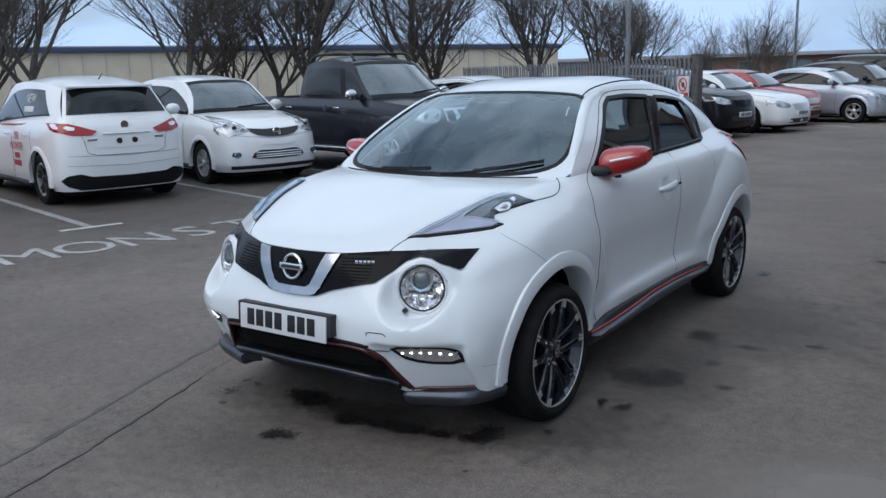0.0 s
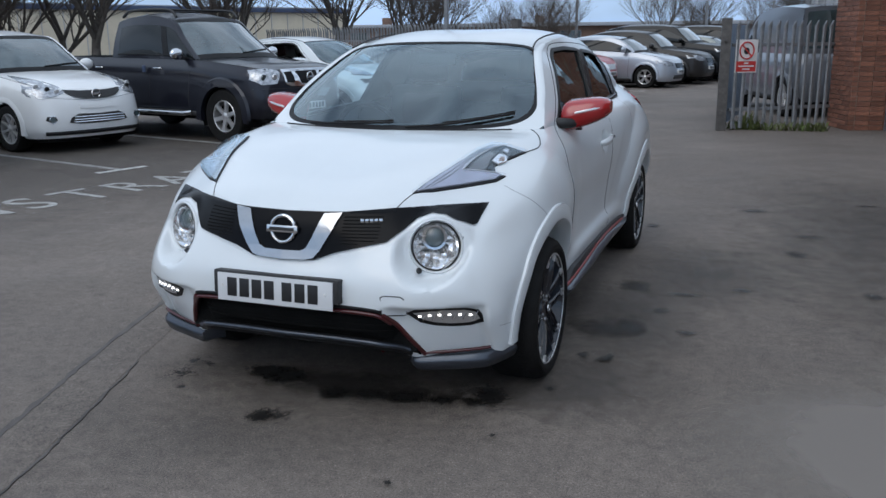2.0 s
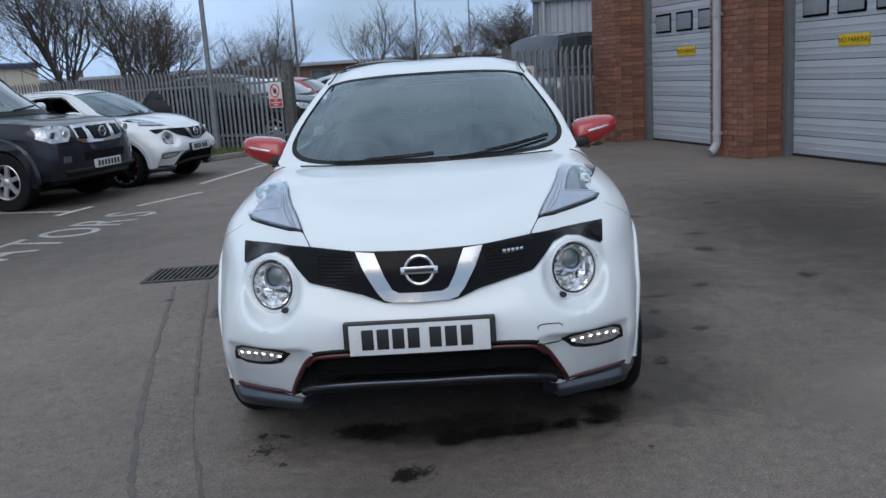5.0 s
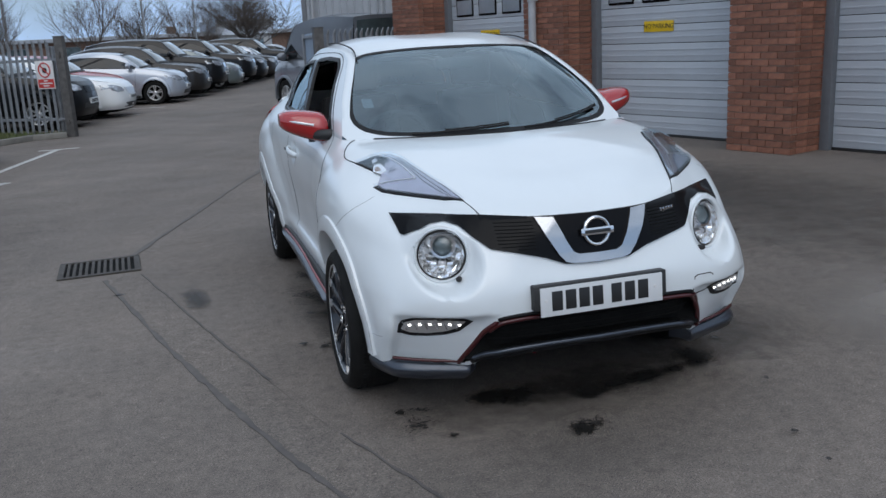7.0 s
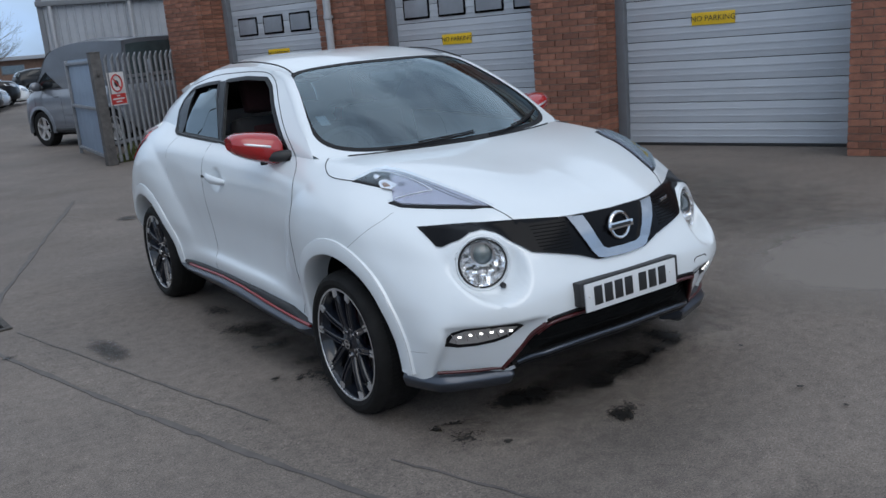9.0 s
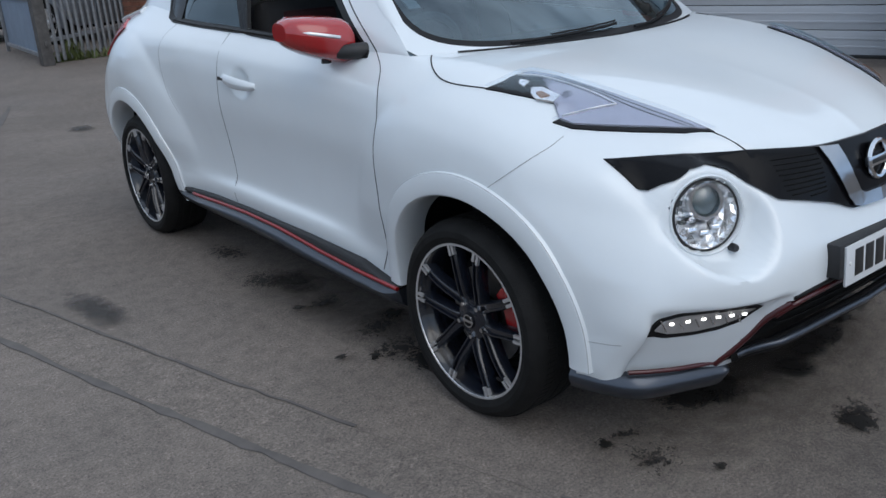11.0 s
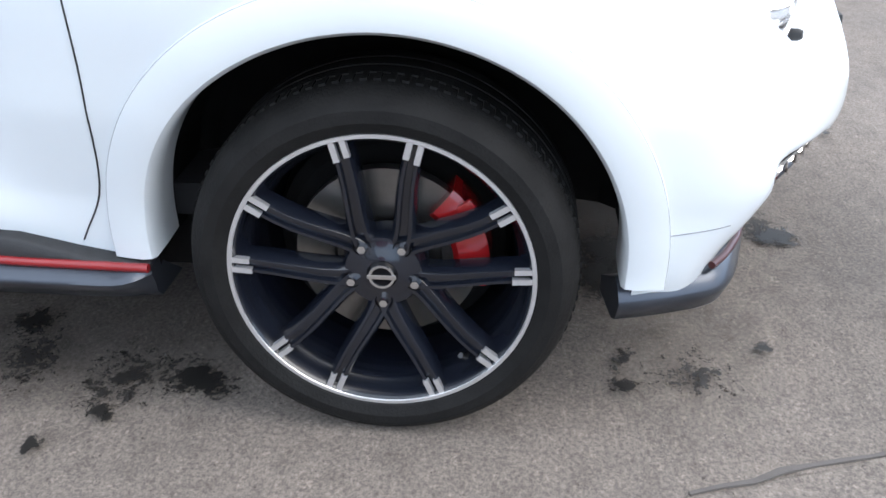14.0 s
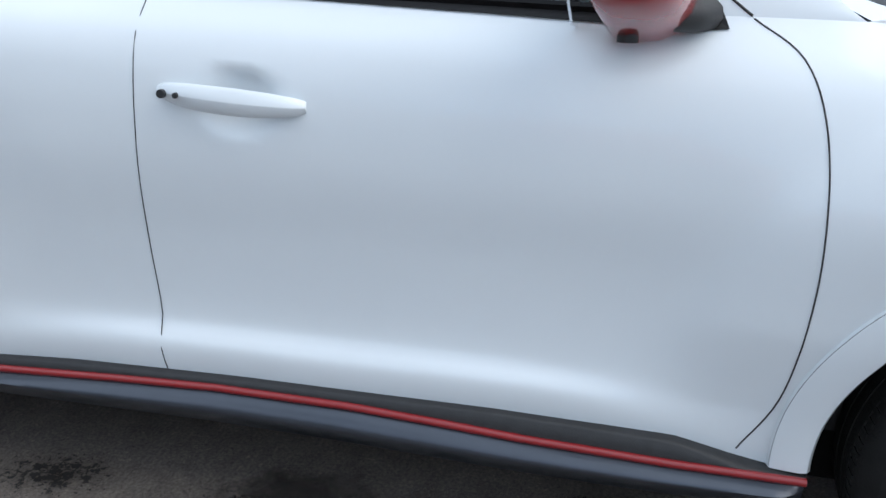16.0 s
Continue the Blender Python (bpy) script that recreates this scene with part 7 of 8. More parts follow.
        mp = g[2][0]
        mi = new("door_mirror")
        mi.parent = car
        mx = s * (foot.x + .14)
        bm = bmesh.new()
        bmesh.ops.create_uvsphere(bm, u_segments=16, v_segments=10, radius=1, matrix=Matrix.Translation((mx, foot.y + .26, foot.z + .09)) @ Matrix.Diagonal((.115, .07, .085, 1)))
        part("shell", bm, mirrors or paint, mi, smooth=60)
        part("mirror_foot", tube([(s * foot.x * .97, foot.y + .25, foot.z + .02), (mx, foot.y + .25, foot.z + .05)], .025, 8), M_PLASTIC, mi, smooth=60)
        if flanks:
            for yy in (cy + .08, cy + .98, wb - .25):
                part("panel_gap", tube([on_skin(skin, yy + .05 * math.sin(z * 3), z, "x", s, 0.0) for z in [zb + .1 + (bf - zb - .16) * i / 8 for i in range(9)]], 0.004, 4), M_SEAM, car, smooth=0)
            for yy in (cy + .82, wb - .42):
                part("door_handle", tube([on_skin(skin, yy + d, bf - .12, "x", s, .022 if 0 < k < 3 else 0.004) for k, d in enumerate((-.09, -.06, .06, .09))], .011, 6), mirrors or paint, car, smooth=60)
        part("sill", tube([on_skin(skin, y, zb + .05, "x", s, -.01) for y in [ra + .02 + (wb - 2 * ra - .04) * i / 6 for i in range(7)]], .045, 6), M_PLASTIC, car, smooth=60)
    part("underbody", box((-W * .8, y0 + .2, zb - .06), (W * .8, y1 - .2, zb + .1), .03), M_LINER, car)
    for nm, poly, mat, off, lab, mir in front:
        for s in ((1, -1) if mir else (1,)):
            part(nm, conform(skin, [(s * a, b) for a, b in (poly if mir else both(poly))], "y", off, .02, .07), mat, car, lab, smooth=50)
    for nm, poly, mat, off, lab, mir in rear:
        for s in ((1, -1) if mir else (1,)):
            part(nm, conform(skin, [(s * a, b) for a, b in (poly if mir else both(poly))], "y", off, .02, .07, -1), mat, car, lab, smooth=50)
    car_skins[car.name] = skin
    sb = flipped(sheet(g))
    car_sides[car.name] = skin_of(sb)
    sb.free()
    return car


car_skins, car_sides = {}, {}


def ring_emblem(car, y, z, r=0.06):
    e = part("emblem", tube([(r * math.cos(a), y, z + r * math.sin(a)) for a in [2 * math.pi * i / 24 for i in range(24)]], r * .16, 6, closed=True), M_CHROME, car)
    part("emblem_bar", box((-r * 1.25, y - .008, z - r * .22), (r * 1.25, y + .006, z + r * .22), .002), M_CHROME, e)


def front_plate(car, y, z, n=7, facing=1):
    p = part("number_plate", box((-.26, y - .006, z - .055), (.26, y + .03, z + .055), .003), M_PLATE, car, "white number plate")
    for i in range(n):
        x = -.20 + .40 * i / (n - 1)
        part("character_bar", box((x - .02, y - .0085, z - .035), (x + .02, y - .005, z + .035)), M_INK, p)


FACE = math.degrees(math.atan2(BAY.x, -BAY.y))


def bay(p, turn=0.0, back=0.0):
    q = Vector((*p, 0)) - BAY * back
    return pose(q.x, q.y, 0, 0, 0, FACE + turn)


# white hatchback, tail towards the lane
HATCH_RAIL = [(.63, .78, 1.31), (.60, 1.05, 1.49), (.61, 1.6, 1.56), (.60, 2.3, 1.545), (.57, 3.0, 1.47)]
hatch_axle = Vector((-7.84, 3.72, 0)) - BAY * 2.70
hatch_lamp = [(.36, .935), (.52, .99), (.66, 1.035), (.80, 1.045), (.84, 1.01), (.80, .94), (.64, .89), (.42, .885)]
hatch = parked_car("hatchback_car", "white hatchback with red tail lamps and red offer lettering", M_WHITE2, pose(hatch_axle.x, hatch_axle.y, 0, 0, 0, FACE + 180), .86, 2.70, .80, .875, .20, .74, (.62, 1.0), (1.0, 1.10), HATCH_RAIL, .325, "twin", rim=M_DKCHROME, back_glass=M_SIDEGLASS, glass_u=((.06, .42), (.44, .70), (.72, .86)),
    rear=[("tail_lamp", hatch_lamp, M_TAIL, .012, "red tail lamp", True), ("tail_reflector", [(.60, .985), (.68, 1.005), (.72, .985), (.68, .955), (.62, .95)], M_SATIN, .022, "clear lamp section", True), ("plate_recess", [(0, .92), (.30, .92), (.36, .86), (.40, .73), (0, .72)], M_WHITE2, .004, "", False), ("rear_bumper_insert", [(0, .37), (.48, .38), (.60, .42), (.74, .40), (.80, .34), (.74, .27), (.6, .215), (0, .215)], M_RUBBER, .01, "black bumper insert", False)],
    front=[("grille", [(0, .70), (.35, .70), (.30, .55), (0, .54)], M_BLACK, .006, "", False)])
hsk = car_skins[hatch.name]
part("chrome_strip", tube([on_skin(hsk, x, .90, "y", -1, .012) for x in (-.30, -.15, 0, .15, .30)], .012, 6), M_CHROME, hatch)
for x in (-.10, .10):
    q = on_skin(hsk, x, .805, "y", -1, .010)
    part("plate_pad", cyl(.036, .036, .012, 20, Matrix.Translation(q) @ Matrix.Rotation(radians(90), 4, "X")), M_INK, hatch)
q = on_skin(hsk, 0, 1.0, "y", -1, .012)
part("rear_emblem", cyl(.05, .05, .01, 20, Matrix.Translation(q) @ Matrix.Rotation(radians(90), 4, "X")), M_CHROME, hatch)
part("rear_spoiler", box((-.54, 2.94, 1.462), (.54, 3.16, 1.492), .012, None), M_WHITE2, hatch)
part("aerial", tube([(0, 2.72, 1.575), (0, 2.80, 1.61), (0, 2.86, 1.64)], .008, 6, None, .004), M_PLASTIC, hatch)
for z, half in ((.62, .80), (.50, .82)):
    part("bumper_crease", tube([on_skin(hsk, x, z + .03 * abs(x), "y", -1, .001) for x in [half * (i / 8 - 1) for i in range(17)]], .0035, 4), M_EDGE, hatch, smooth=0)
for s in (1, -1):
    part("tailgate_gap", tube([on_skin(hsk, s * x, z, "y", -1, .001) for x, z in ((.60, 1.05), (.56, .93), (.52, .80), (.50, .68), (.40, .64), (.2, .635), (0, .635))], .0035, 4), M_SEAM, hatch, smooth=0)
    part("model_badge", box((s * .42 - .07, -.004, -.012), (s * .42 + .07, .004, .012), .002, None, Matrix.Translation((0, on_skin(hsk, s * .42, .83, "y", -1, .004).y, .83))), M_CHROME, hatch)
part("rear_wiper", tube([(.0, 3.46, 1.17), (-.12, 3.44, 1.22), (-.3, 3.40, 1.29)], .010, 6), M_PLASTIC, hatch)
M_OFFER = material("red_vinyl", (0.45, 0.03, 0.04), 0.4, vary=0.1)
for txt, y, z, size, mt in (("NEW", 2.22, 1.34, .16, M_SIGNW), ("PER", 1.86, .86, .14, M_OFFER), ("MONTH", 1.86, .72, .15, M_OFFER)):
    bm = lettering(txt, size, .001)
    sk = hsk if z < 1 else car_sides[hatch.name]
    for v in bm.verts:
        lift = v.co.z
        v.co = on_skin(sk, y + v.co.x, z + v.co.y, "x", 1, 0.008 + lift)
    part("offer_lettering", bm, mt, hatch, smooth=0)
for y, z, w in ((2.22, 1.21, .40), (1.86, .60, .20), (1.86, .50, .30)):
    part("offer_bar", conform(hsk if z < 1 else car_sides[hatch.name], [(y - w / 2, z - .035), (y + w / 2, z - .035), (y + w / 2, z + .035), (y - w / 2, z + .035)], "x", .009, .004, .05, 1), M_SIGNW if z > 1 else M_OFFER, hatch)

# white compact people carrier, nose towards the lane
MPV_RAIL = [(.63, .66, 1.27), (.575, 1.00, 1.49), (.58, 1.6, 1.55), (.56, 2.4, 1.53), (.50, 2.95, 1.40)]
mpv_lamp = [(.40, .795), (.44, .86), (.56, .955), (.66, 1.0), (.74, .93), (.80, .80), (.79, .745), (.70, .715), (.55, .745)]
mpv = parked_car("compact_car", "white compact people carrier with a dark grille, nose out", M_WHITE2, bay((-7.65, 6.13)), .86, 2.60, .64, .845, .20, .82, (.42, 1.02), (1.02, 1.10), MPV_RAIL, .31, "multi", glass_u=((.04, .42), (.44, .66), (.69, .84)),
    front=[("head_lamp", mpv_lamp, M_HEADLAMP, .010, "clear head lamp", True), ("lamp_cover", [(a * .99, b) for a, b in mpv_lamp], M_GLASSCAR, .004, "", True), ("grille", [(0, .80), (.20, .80), (.42, .82), (.40, .77), (.30, .72), (.16, .695), (0, .69)], M_PLASTIC, .016, "dark grille", False), ("plate_recess", [(0, .625), (.27, .63), (.27, .575), (0, .57)], M_WHITE2, .01, "", False), ("lower_grille", [(0, .50), (.30, .51), (.40, .47), (.44, .40), (.3, .38), (0, .375)], M_PLASTIC, .006, "lower grille", False), ("fog_lamp", [(.60, .49), (.68, .49), (.70, .44), (.64, .41), (.58, .44)], M_PLASTIC, .01, "fog lamp", True)])
msk = car_skins[mpv.name]
q = on_skin(msk, 0, .755, "y", 1, .03)
ring_emblem(mpv, q.y, q.z, .06)
for x in (.64, -.64):
    q = on_skin(msk, x, .45, "y", 1, .014)
    fog = part("fog_lamp_glass", cyl(.042, .036, .03, 20, Matrix.Translation(q) @ Matrix.Rotation(radians(90), 4, "X")), M_GLASSCAR, mpv, "round fog lamp", smooth=40)
    part("fog_ring", tube([q + Vector((.045 * math.cos(a), -.012, .045 * math.sin(a))) for a in [2 * math.pi * i / 20 for i in range(20)]], .006, 5, closed=True), M_CHROME, fog, smooth=60)
    for k in range(3):
        h = on_skin(msk, x * (.80 + .14 * k), .80 + .035 * k, "y", 1, .016)
        part("lamp_bulb", cyl(.034, .030, .02, 16, Matrix.Translation(h) @ Matrix.Rotation(radians(90), 4, "X")), M_DKCHROME if k == 1 else M_SATIN, mpv, smooth=40)
part("under_lip", tube([on_skin(msk, x, .27, "y", 1, -.004) for x in [-.7 + .1 * i for i in range(15)]], .030, 6), M_RUBBER, mpv, "black lower bumper lip", smooth=60)
part("bumper_gap", tube([on_skin(msk, x, .665 + .10 * abs(x), "y", 1, .001) for x in [-.78 + .078 * i for i in range(21)]], .0032, 4), M_EDGE, mpv, smooth=0)
for z in (.47, .435, .405):
    part("grille_bar", tube([on_skin(msk, x, z, "y", 1, .015) for x in (-.38, -.2, 0, .2, .38)], .009, 5), M_CHROME, mpv, smooth=60)

# dark grey pick-up with roof bars
PICK_RAIL = [(.73, .96, 1.48), (.67, 1.24, 1.73), (.68, 1.7, 1.80), (.67, 2.15, 1.79), (.64, 2.52, 1.73)]
pick_lamp = [(.50, .98), (.52, 1.02), (.66, 1.05), (.82, 1.03), (.86, .90), (.78, .83), (.60, .84)]
pickup = parked_car("pickup_truck", "dark grey double cab pick-up with chrome mirrors and roof bars", M_CARGREY, bay((-5.45, 7.95)), .90, 3.2, 1.15, .915, .36, 1.02, (.56, 1.16), (1.16, 1.20), PICK_RAIL, .38, "truck", glass_u=((.07, .46), (.50, .93)), tail_top=2.62, mirrors=M_CHROME,
    front=[("head_lamp", pick_lamp, M_HEADLAMP, .012, "clear head lamp", True), ("grille_frame", [(0, 1.035), (.46, 1.03), (.46, .84), (.38, .80), (0, .79)], M_CHROME, .014, "chrome grille frame", False), ("grille", [(0, 1.0), (.20, 1.0), (.16, .84), (0, .825)], M_BLACK, .028, "black grille", False), ("side_grille", [(.30, .995), (.42, .99), (.42, .86), (.30, .85)], M_BLACK, .028, "", True), ("lower_intake", [(0, .68), (.42, .68), (.40, .58), (0, .57)], M_LINER, .006, "", False), ("fog_lamp", [(.62, .66), (.70, .66), (.71, .58), (.62, .58)], M_GLASSCAR, .01, "fog lamp", True)])
psk = car_skins[pickup.name]
q = on_skin(psk, 0, .92, "y", 1, .04)
ring_emblem(pickup, q.y, q.z, .065)
q = on_skin(psk, 0, .52, "y", 1, .015)
front_plate(pickup, q.y, .52)
for s in (1, -1):
    bar = part("roof_bar", tube(catmull([(s * .60, 1.20, 1.78), (s * .60, 1.34, 1.88), (s * .60, 1.8, 1.90), (s * .58, 2.3, 1.885), (s * .57, 2.5, 1.80)], 5), .022, 8), M_PLASTIC, pickup, "dark roof bar", smooth=60)
    part("step_bar", tube([(s * .93, .62, .42), (s * .98, .75, .40), (s * .98, 2.5, .40), (s * .93, 2.62, .42)], .035, 10), M_CHROME, pickup, "chrome side step", smooth=60)
    part("arch_trim", sheet([[Vector((s * (.915 + d), math.cos(radians(a)) * r, .38 + math.sin(radians(a)) * r)) for r, d in ((.425, -.04), (.425, .02), (.53, .015), (.56, -.02))] for a in range(-8, 192, 8)]), M_CARGREY, pickup, smooth=40)
for x in (.68, -.68):
    for k in range(2):
        h = on_skin(psk, x * (.90 + .20 * k), .93, "y", 1, .018)
        part("lamp_bulb", cyl(.045, .040, .02, 16, Matrix.Translation(h) @ Matrix.Rotation(radians(90), 4, "X")), M_GLASSCAR if k else M_SATIN, pickup, smooth=40)
part("bumper_gap", tube([on_skin(psk, x, .775, "y", 1, .001) for x in [-.86 + .086 * i for i in range(21)]], .005, 4), M_SEAM, pickup, smooth=0)
part("under_lip", tube([on_skin(psk, x, .45, "y", 1, -.004) for x in [-.7 + .1 * i for i in range(15)]], .040, 6), M_RUBBER, pickup, "black lower bumper lip", smooth=60)
for y in (1.45, 2.15):
    part("roof_cross_bar", tube([(-.60, y, 1.893), (.60, y, 1.893)], .016, 6), M_PLASTIC, pickup, "dark roof cross bar", smooth=60)
part("blue_tag", box((-.945, 1.60, .98), (-.92, 1.66, 1.08), .004), M_BLUE, pickup)

# a second crossover of the same shape, without the sport trim
twin = copy_thing(hero, bay((-4.70, 9.90)))
tagged(twin, "white crossover car with white mirrors parked by the fence", "car", "parked cars")
for o in twin.children_recursive:
    if o.name.split(".")[0] in ("shell", "red_piping", "side_skirt", "splitter", "front_lip", "diode") and o.type == "MESH":
        o.material_slots[0].link = "OBJECT"
        o.material_slots[0].material = M_WHITE if o.name.startswith("shell") else (M_PLASTIC if not o.name.startswith("diode") else M_SATIN)

# the row beyond the gate
ROW2, Q0 = Vector((.30, .954, 0)), Vector((-3.0, 16.2, 0))


def far_bay(k, fo, back=0.0):
    q = Q0 + ROW2 * 2.3 * k - BAY * (fo + back)
    return pose(q.x, q.y, 0, 0, 0, FACE + 3)


SUV_RAIL = [(.66, .72, 1.32), (.61, 1.05, 1.52), (.62, 1.6, 1.58), (.60, 2.4, 1.56), (.54, 3.0, 1.44)]
SALOON_RAIL = [(.62, .90, 1.22), (.56, 1.22, 1.38), (.56, 1.7, 1.42), (.53, 2.4, 1.37), (.50, 2.9, 1.22)]
SMALL_RAIL = [(.60, .60, 1.18), (.555, .92, 1.36), (.56, 1.4, 1.42), (.54, 2.1, 1.40), (.49, 2.65, 1.28)]


def face_set(z, w, lamp_mat, dark):
    return [("head_lamp", [(w * .55, z - .10), (w * .58, z - .02), (w * .80, z + .05), (w * .95, z + .06), (w * .97, z - .04), (w * .80, z - .11)], lamp_mat, .010, "clear head lamp", True),
            ("grille", [(0, z - .03), (w * .42, z - .03), (w * .36, z - .16), (0, z - .17)], dark, .010, "grille", False),
            ("lower_grille", [(0, z - .36), (w * .55, z - .36), (w * .60, z - .46), (0, z - .47)], M_PLASTIC, .006, "lower grille", False)]


far_cars = [
    parked_car("crossover_suv", "black crossover parked nose out behind the palisade fence", M_CARBLACK, far_bay(0, .88), .88, 2.65, .80, .89, .24, .92, (.45, 1.08), (1.08, 1.16), SUV_RAIL, .345, "multi", front=face_set(.86, .89, M_HEADLAMP, M_BLACK), group="far row of cars"),
    parked_car("saloon_car", "white saloon with a chrome grille, parked nose out", M_WHITE2, far_bay(1, .95), .95, 2.73, 1.0, .91, .20, .76, (.60, .98), (.98, 1.06), SALOON_RAIL, .33, "five", front=face_set(.70, .91, M_HEADLAMP, M_SATIN), group="far row of cars"),
    parked_car("red_hatchback", "red hatchback set back in its parking bay", M_CARRED, far_bay(2, .80, .95), .80, 2.5, .66, .85, .20, .80, (.38, 1.0), (1.0, 1.08), SMALL_RAIL, .30, "five", front=face_set(.74, .85, M_HEADLAMP, M_SATIN), group="far row of cars"),
    parked_car("silver_hatchback", "silver three door hatchback with alloy wheels", M_CARSILV, far_bay(3, .80), .80, 2.5, .66, .855, .19, .78, (.36, .99), (.99, 1.07), SMALL_RAIL, .315, "twin", front=face_set(.72, .855, M_HEADLAMP, M_BLACK), group="far row of cars"),
    parked_car("crossover_suv", "dark bronze crossover with roof rails", M_CARBROWN, far_bay(4, .90), .90, 2.65, .82, .90, .23, .88, (.45, 1.06), (1.06, 1.14), SUV_RAIL, .35, "five", front=face_set(.82, .90, M_HEADLAMP, M_BLACK), group="far row of cars"),
    parked_car("off_road_car", "black boxy off-road car on tall tyres", M_CARBLACK, far_bay(5, .90), .90, 2.85, 1.0, .93, .34, 1.05, (.50, 1.22), (1.22, 1.26), [(.74, .85, 1.52), (.68, 1.1, 1.72), (.69, 1.7, 1.78), (.68, 2.8, 1.77), (.66, 3.4, 1.66)], .38, "truck", front=face_set(.98, .93, M_HEADLAMP, M_CHROME), group="far row of cars"),
    parked_car("silver_hatchback", "grey green hatchback in the far row", material("grey_green_paint", (.16, .19, .19), .3, metal=.4, coat=1.0, vary=.05), far_bay(6, .80), .80, 2.5, .66, .855, .19, .78, (.36, .99), (.99, 1.07), SMALL_RAIL, .315, "five", front=face_set(.72, .855, M_HEADLAMP, M_BLACK), group="far row of cars"),
]
for c, z in zip(far_cars, (.52, .46, .46, .45, .50, .62, .45)):
    q = on_skin(car_skins[c.name], 0, z, "y", 1, .012)
    front_plate(c, q.y, z)
for k, src in ((7, 5), (8, 0), (9, 4), (10, 3), (11, 5), (12, 1)):
    copy_thing(far_cars[src], far_bay(k, .9))
# cars across the end of the lane
for x, y, rz, src in ((4.4, 62, 96, 1), (7.0, 60, 92, 3), (0.5, 64, 90, 1), (10.5, 58, 95, 0), (-2.0, 66, 92, 3)):
    copy_thing(far_cars[src], pose(x, y, 0, 0, 0, rz))
# one more, dark red, just past the hatchback
red_axle = Vector((-7.84, 3.72, 0)) - ROW * 2.75 - BAY * 2.7
copy_thing(far_cars[2], pose(red_axle.x, red_axle.y, 0, 0, 0, FACE + 180))

# van behind the open gate
VAN_RAIL = [(.86, .10, 1.45), (.82, .42, 1.80), (.83, 1.2, 1.93), (.83, 2.0, 1.94), (.81, 2.8, 1.90)]
van = parked_car("panel_van", "grey panel van parked beyond the open gate", M_VAN, pose(1.86, 16.28, 0, 0, 0, 200), .85, 2.4, .5, .98, .28, .96, (-.20, 1.10), (1.10, 1.12), VAN_RAIL, .35, "five", glass_u=((.03, .26),), front=face_set(.90, .98, M_HEADLAMP, M_PLASTIC), group="")


# ---- bare winter trees ----
def bare_tree(seed, height, spread, dense=0):
    """A tapered trunk with limbs that fork again and again into fine twigs."""
    rnd = random.Random(seed)
    wood, fine = bmesh.new(), bmesh.new()

    def grow(p, d, length, r, level):
        pts = [p]
        r = max(r, 0.0045)
        q, dd = p.copy(), d.copy()
        n = 4 if level < 3 else 3
        for i in range(n):
            dd = (dd + Vector((rnd.uniform(-1, 1), rnd.uniform(-1, 1), rnd.uniform(-.3, .7))) * (0.16 if level else 0.06) + Vector((0, 0, 0.05))).normalized()
            q = q + dd * length / n
            pts.append(q.copy())
        tube(pts, r, (9, 6, 5, 4, 3, 3, 3)[level], wood if level < 3 else fine, r * (0.62 if level < 5 else 0.35))
        if level >= 6:
            return
        kids = (rnd.randint(5, 7) + dense, rnd.randint(5, 6) + dense, rnd.randint(4, 5) + dense, rnd.randint(3, 5), rnd.randint(2, 3), 2)[level]
        for k in range(kids):
            t = rnd.uniform(0.62 if level == 0 else 0.25, 1.0) if k else 1.0
            i = min(n - 1, int(t * n))
            base = pts[i].lerp(pts[i + 1], t * n - i) if i < n else pts[-1]
            side = Vector((rnd.gauss(0, 1), rnd.gauss(0, 1), 0)).normalized()
            lean = rnd.uniform(0.55, 1.4) * spread * (0.4 if k == 0 else 1)
            nd = (dd + side * lean + Vector((0, 0, rnd.uniform(-.2, .25) - (.08 if level >= 3 else 0)))).normalized()
            grow(base, nd, length * (rnd.uniform(1.05, 1.45) if level == 0 else rnd.uniform(0.55, 0.78)), r * (0.60 if k == 0 else 0.42), level + 1)
    grow(Vector((0, 0, -0.1)), Vector((0, 0, 1)), height * 0.20, height * 0.017, 0)
    tree = thing("bare_tree", "leafless winter tree with dense fine twigs", "tree", "bare trees")
    part("trunk", wood, M_BARK, tree, smooth=60)
    part("crown", fine, M_TWIG, tree, "fine bare twigs", smooth=60)
    return tree


kinds = [bare_tree(3, 8.5, 0.9), bare_tree(8, 9.5, 0.8), bare_tree(21, 8.0, 1.05), bare_tree(33, 8.6, 1.45, 2)]
# along the back of the bays, then beyond the fence and down the lane
SPOTS = ((-24.5, 11.2, 0, 1.1, 20), (-21.8, 11.0, 1, 1.0, 80), (-18.4, 13.8, 2, 1.05, 140), (-18.2, 15.2, 0, .8, 200), (-17.5, 16.6, 1, .85, 260), (-16.2, 16.4, 0, 1.15, 310), (-13.5, 18.2, 1, 1.1, 10), (-13.3, 19.2, 2, .95, 50),
         (-11.6, 22.6, 0, .95, 110), (-10.8, 25.5, 2, .9, 170), (-9.0, 38, 1, .56, 100), (-9.6, 32.5, 2, .5, 40), (-11.2, 29.5, 0, .75, 200), (-9.4, 43, 0, .62, 15),
         (-2.6, 56, 2, .8, 280), (-5.8, 60, 1, .78, 60), (4.4, 60, 3, .95, 130), (0.0, 78, 1, .75, 300), (2.2, 84, 2, .9, 75))
for i, (x, y, k, s, rz) in enumerate(SPOTS):
    t = copy_thing(kinds[k], pose(x, y, 0, 0, 0, rz))
    t.scale = (s, s, s)
for t in kinds:
    t.location = (-30 - 4 * kinds.index(t), 14, 0)


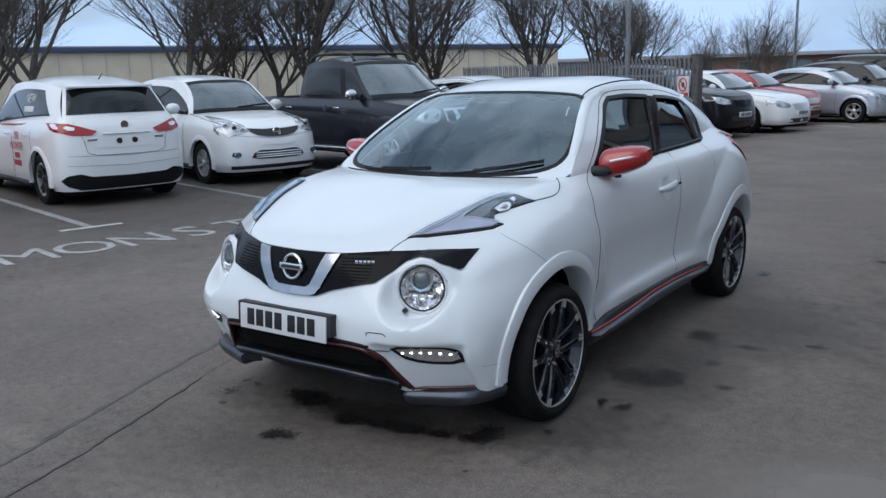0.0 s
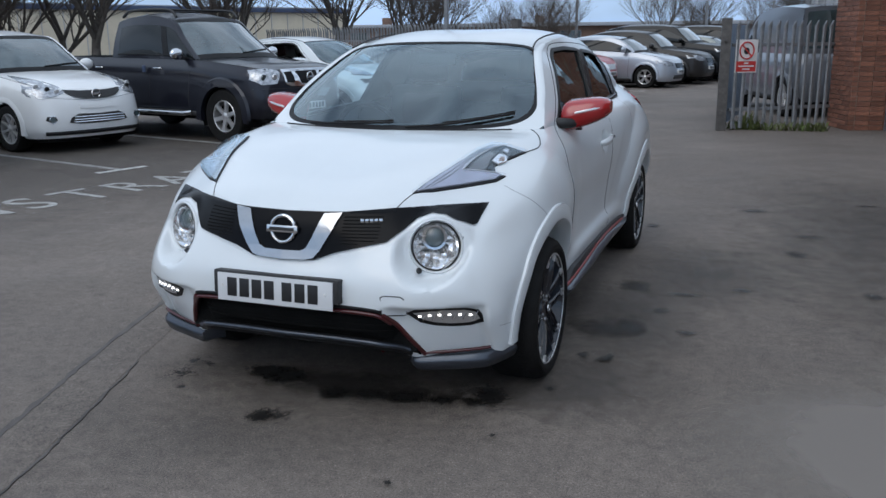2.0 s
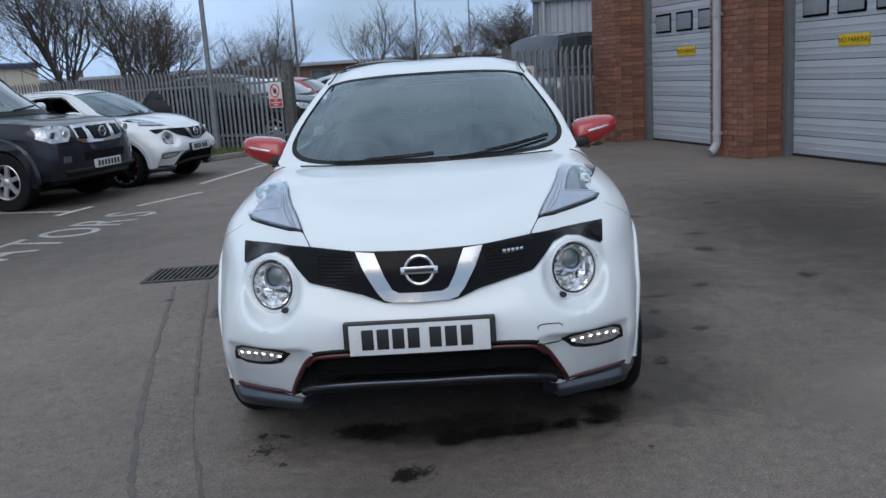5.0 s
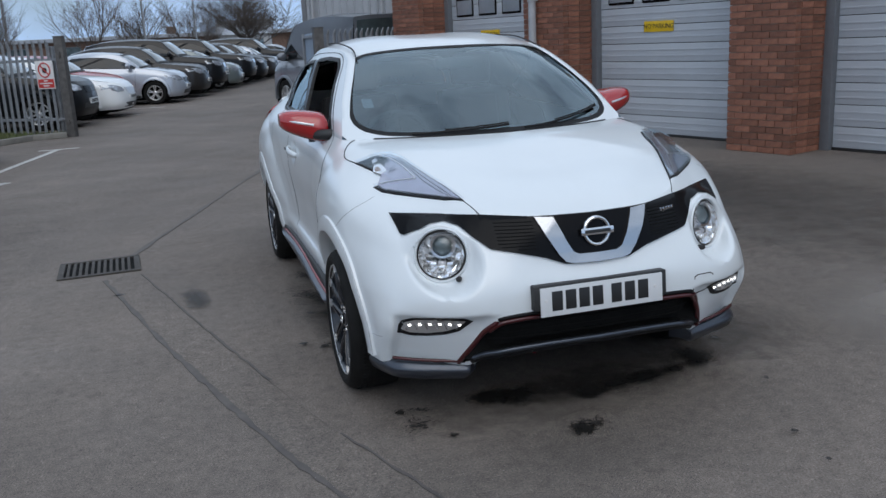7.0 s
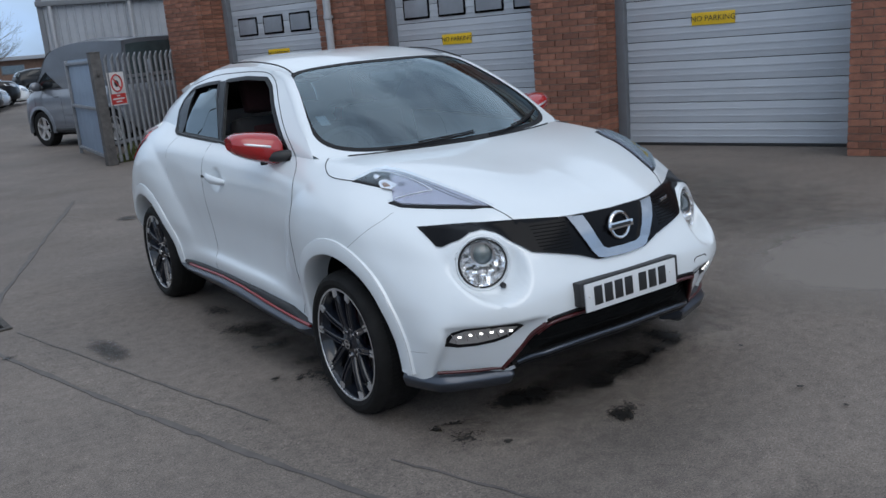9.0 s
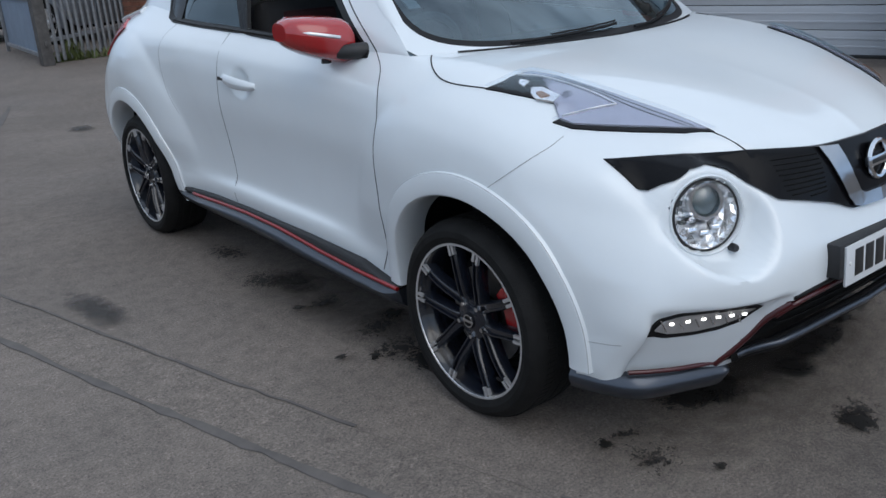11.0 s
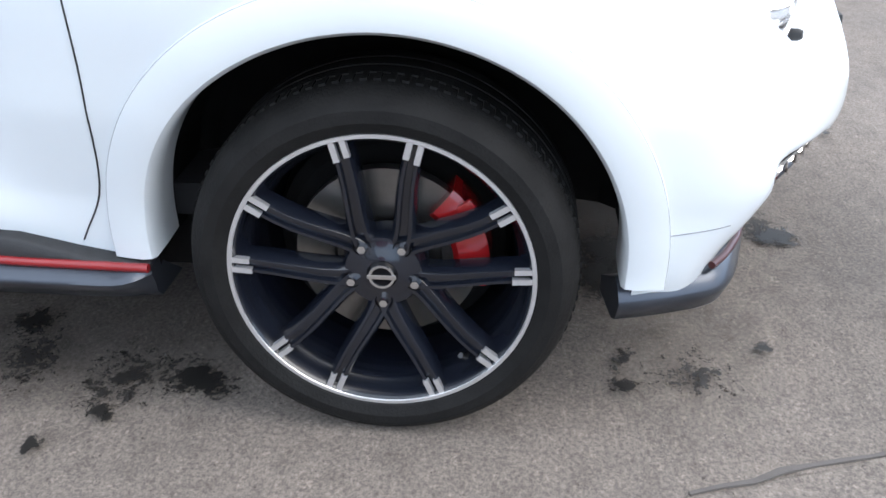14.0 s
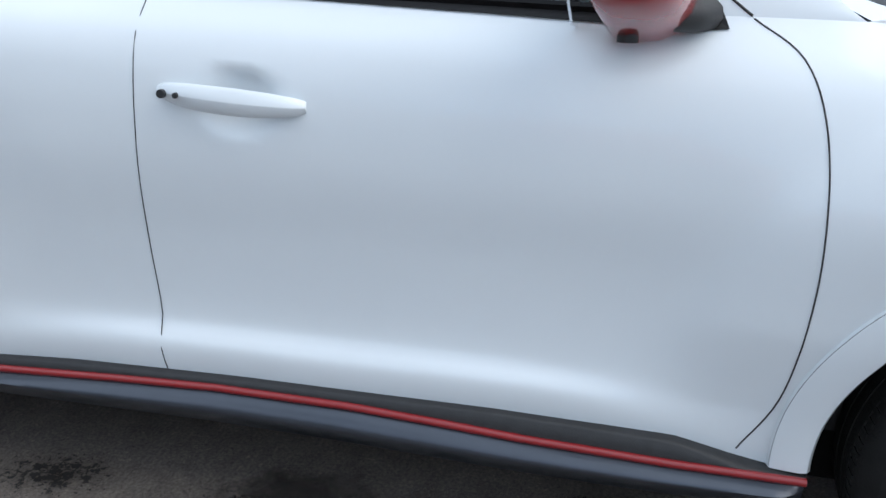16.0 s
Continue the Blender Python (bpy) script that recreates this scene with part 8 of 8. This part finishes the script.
# ---- bricks of the piers ----
def brick_mesh(length):
    bm = box((0, 0, 0), (length, 0.09, 0.0645))
    me = bpy.data.meshes.new("brick")
    bm.to_mesh(me)
    bm.free()
    me.materials.append(M_BRICK)
    return me


FULLB, HALFB = brick_mesh(0.205), brick_mesh(0.100)
rnd = random.Random(77)


def lay(parent, me, x, y, z, turn):
    o = new("brick", me)
    o.parent = parent
    o.matrix_local = pose(x + rnd.uniform(-.001, .001), y + rnd.uniform(-.0025, .0015), z + rnd.uniform(-.001, .001), 0, 0, turn + rnd.uniform(-.25, .25))


COURSES = 34
for k, pr in zip((-2, -1, 0, 1), piers):
    s0, wd, dp = k * PITCH - 0.90, 0.8425, 0.58
    n = COURSES if k < 1 else 4
    for c in range(n):
        z = 0.006 + 0.0745 * c
        odd = c % 2
        x = s0 + (0.1025 if odd else 0.0)
        if odd:
            lay(pr, HALFB, s0, -dp, z, 0)
        while x < s0 + wd - 0.05:
            if s0 + wd - x > 0.19:
                lay(pr, FULLB, x, -dp, z, 0)
            else:
                lay(pr, HALFB, x, -dp, z, 0)
            x += 0.2125
        y = -dp + (0.0 if odd else 0.1025) + 0.09 * (1 - odd) * 0
        y += 0.10 if odd else 0.0
        while y < -0.03:
            m = FULLB if -y > 0.20 else HALFB
            lay(pr, m, s0 + wd, y, z, 90)
            y += 0.2125
    # the courses above, joined
    bm = bmesh.new()
    for c in range(n, 61):
        z = 0.006 + 0.0745 * c
        x = s0 + (-0.1 if c % 2 else 0.0)
        while x < s0 + wd - 0.02:
            a, b = max(x, s0), min(x + 0.2025, s0 + wd)
            if b - a > 0.03:
                box((a, -dp, z), (b, -dp + 0.09, z + 0.0645), 0, bm)
            x += 0.2125
        y = -dp + (0.1 if c % 2 else 0.205)
        while y < -0.03:
            box((s0 + wd - 0.09, y, z), (s0 + wd, min(y + 0.2025, 0), z + 0.0645), 0, bm)
            y += 0.2125
    o = part("upper_bricks", bm, M_BRICK, pr, smooth=0)
    tagged(o, kind="stuff")
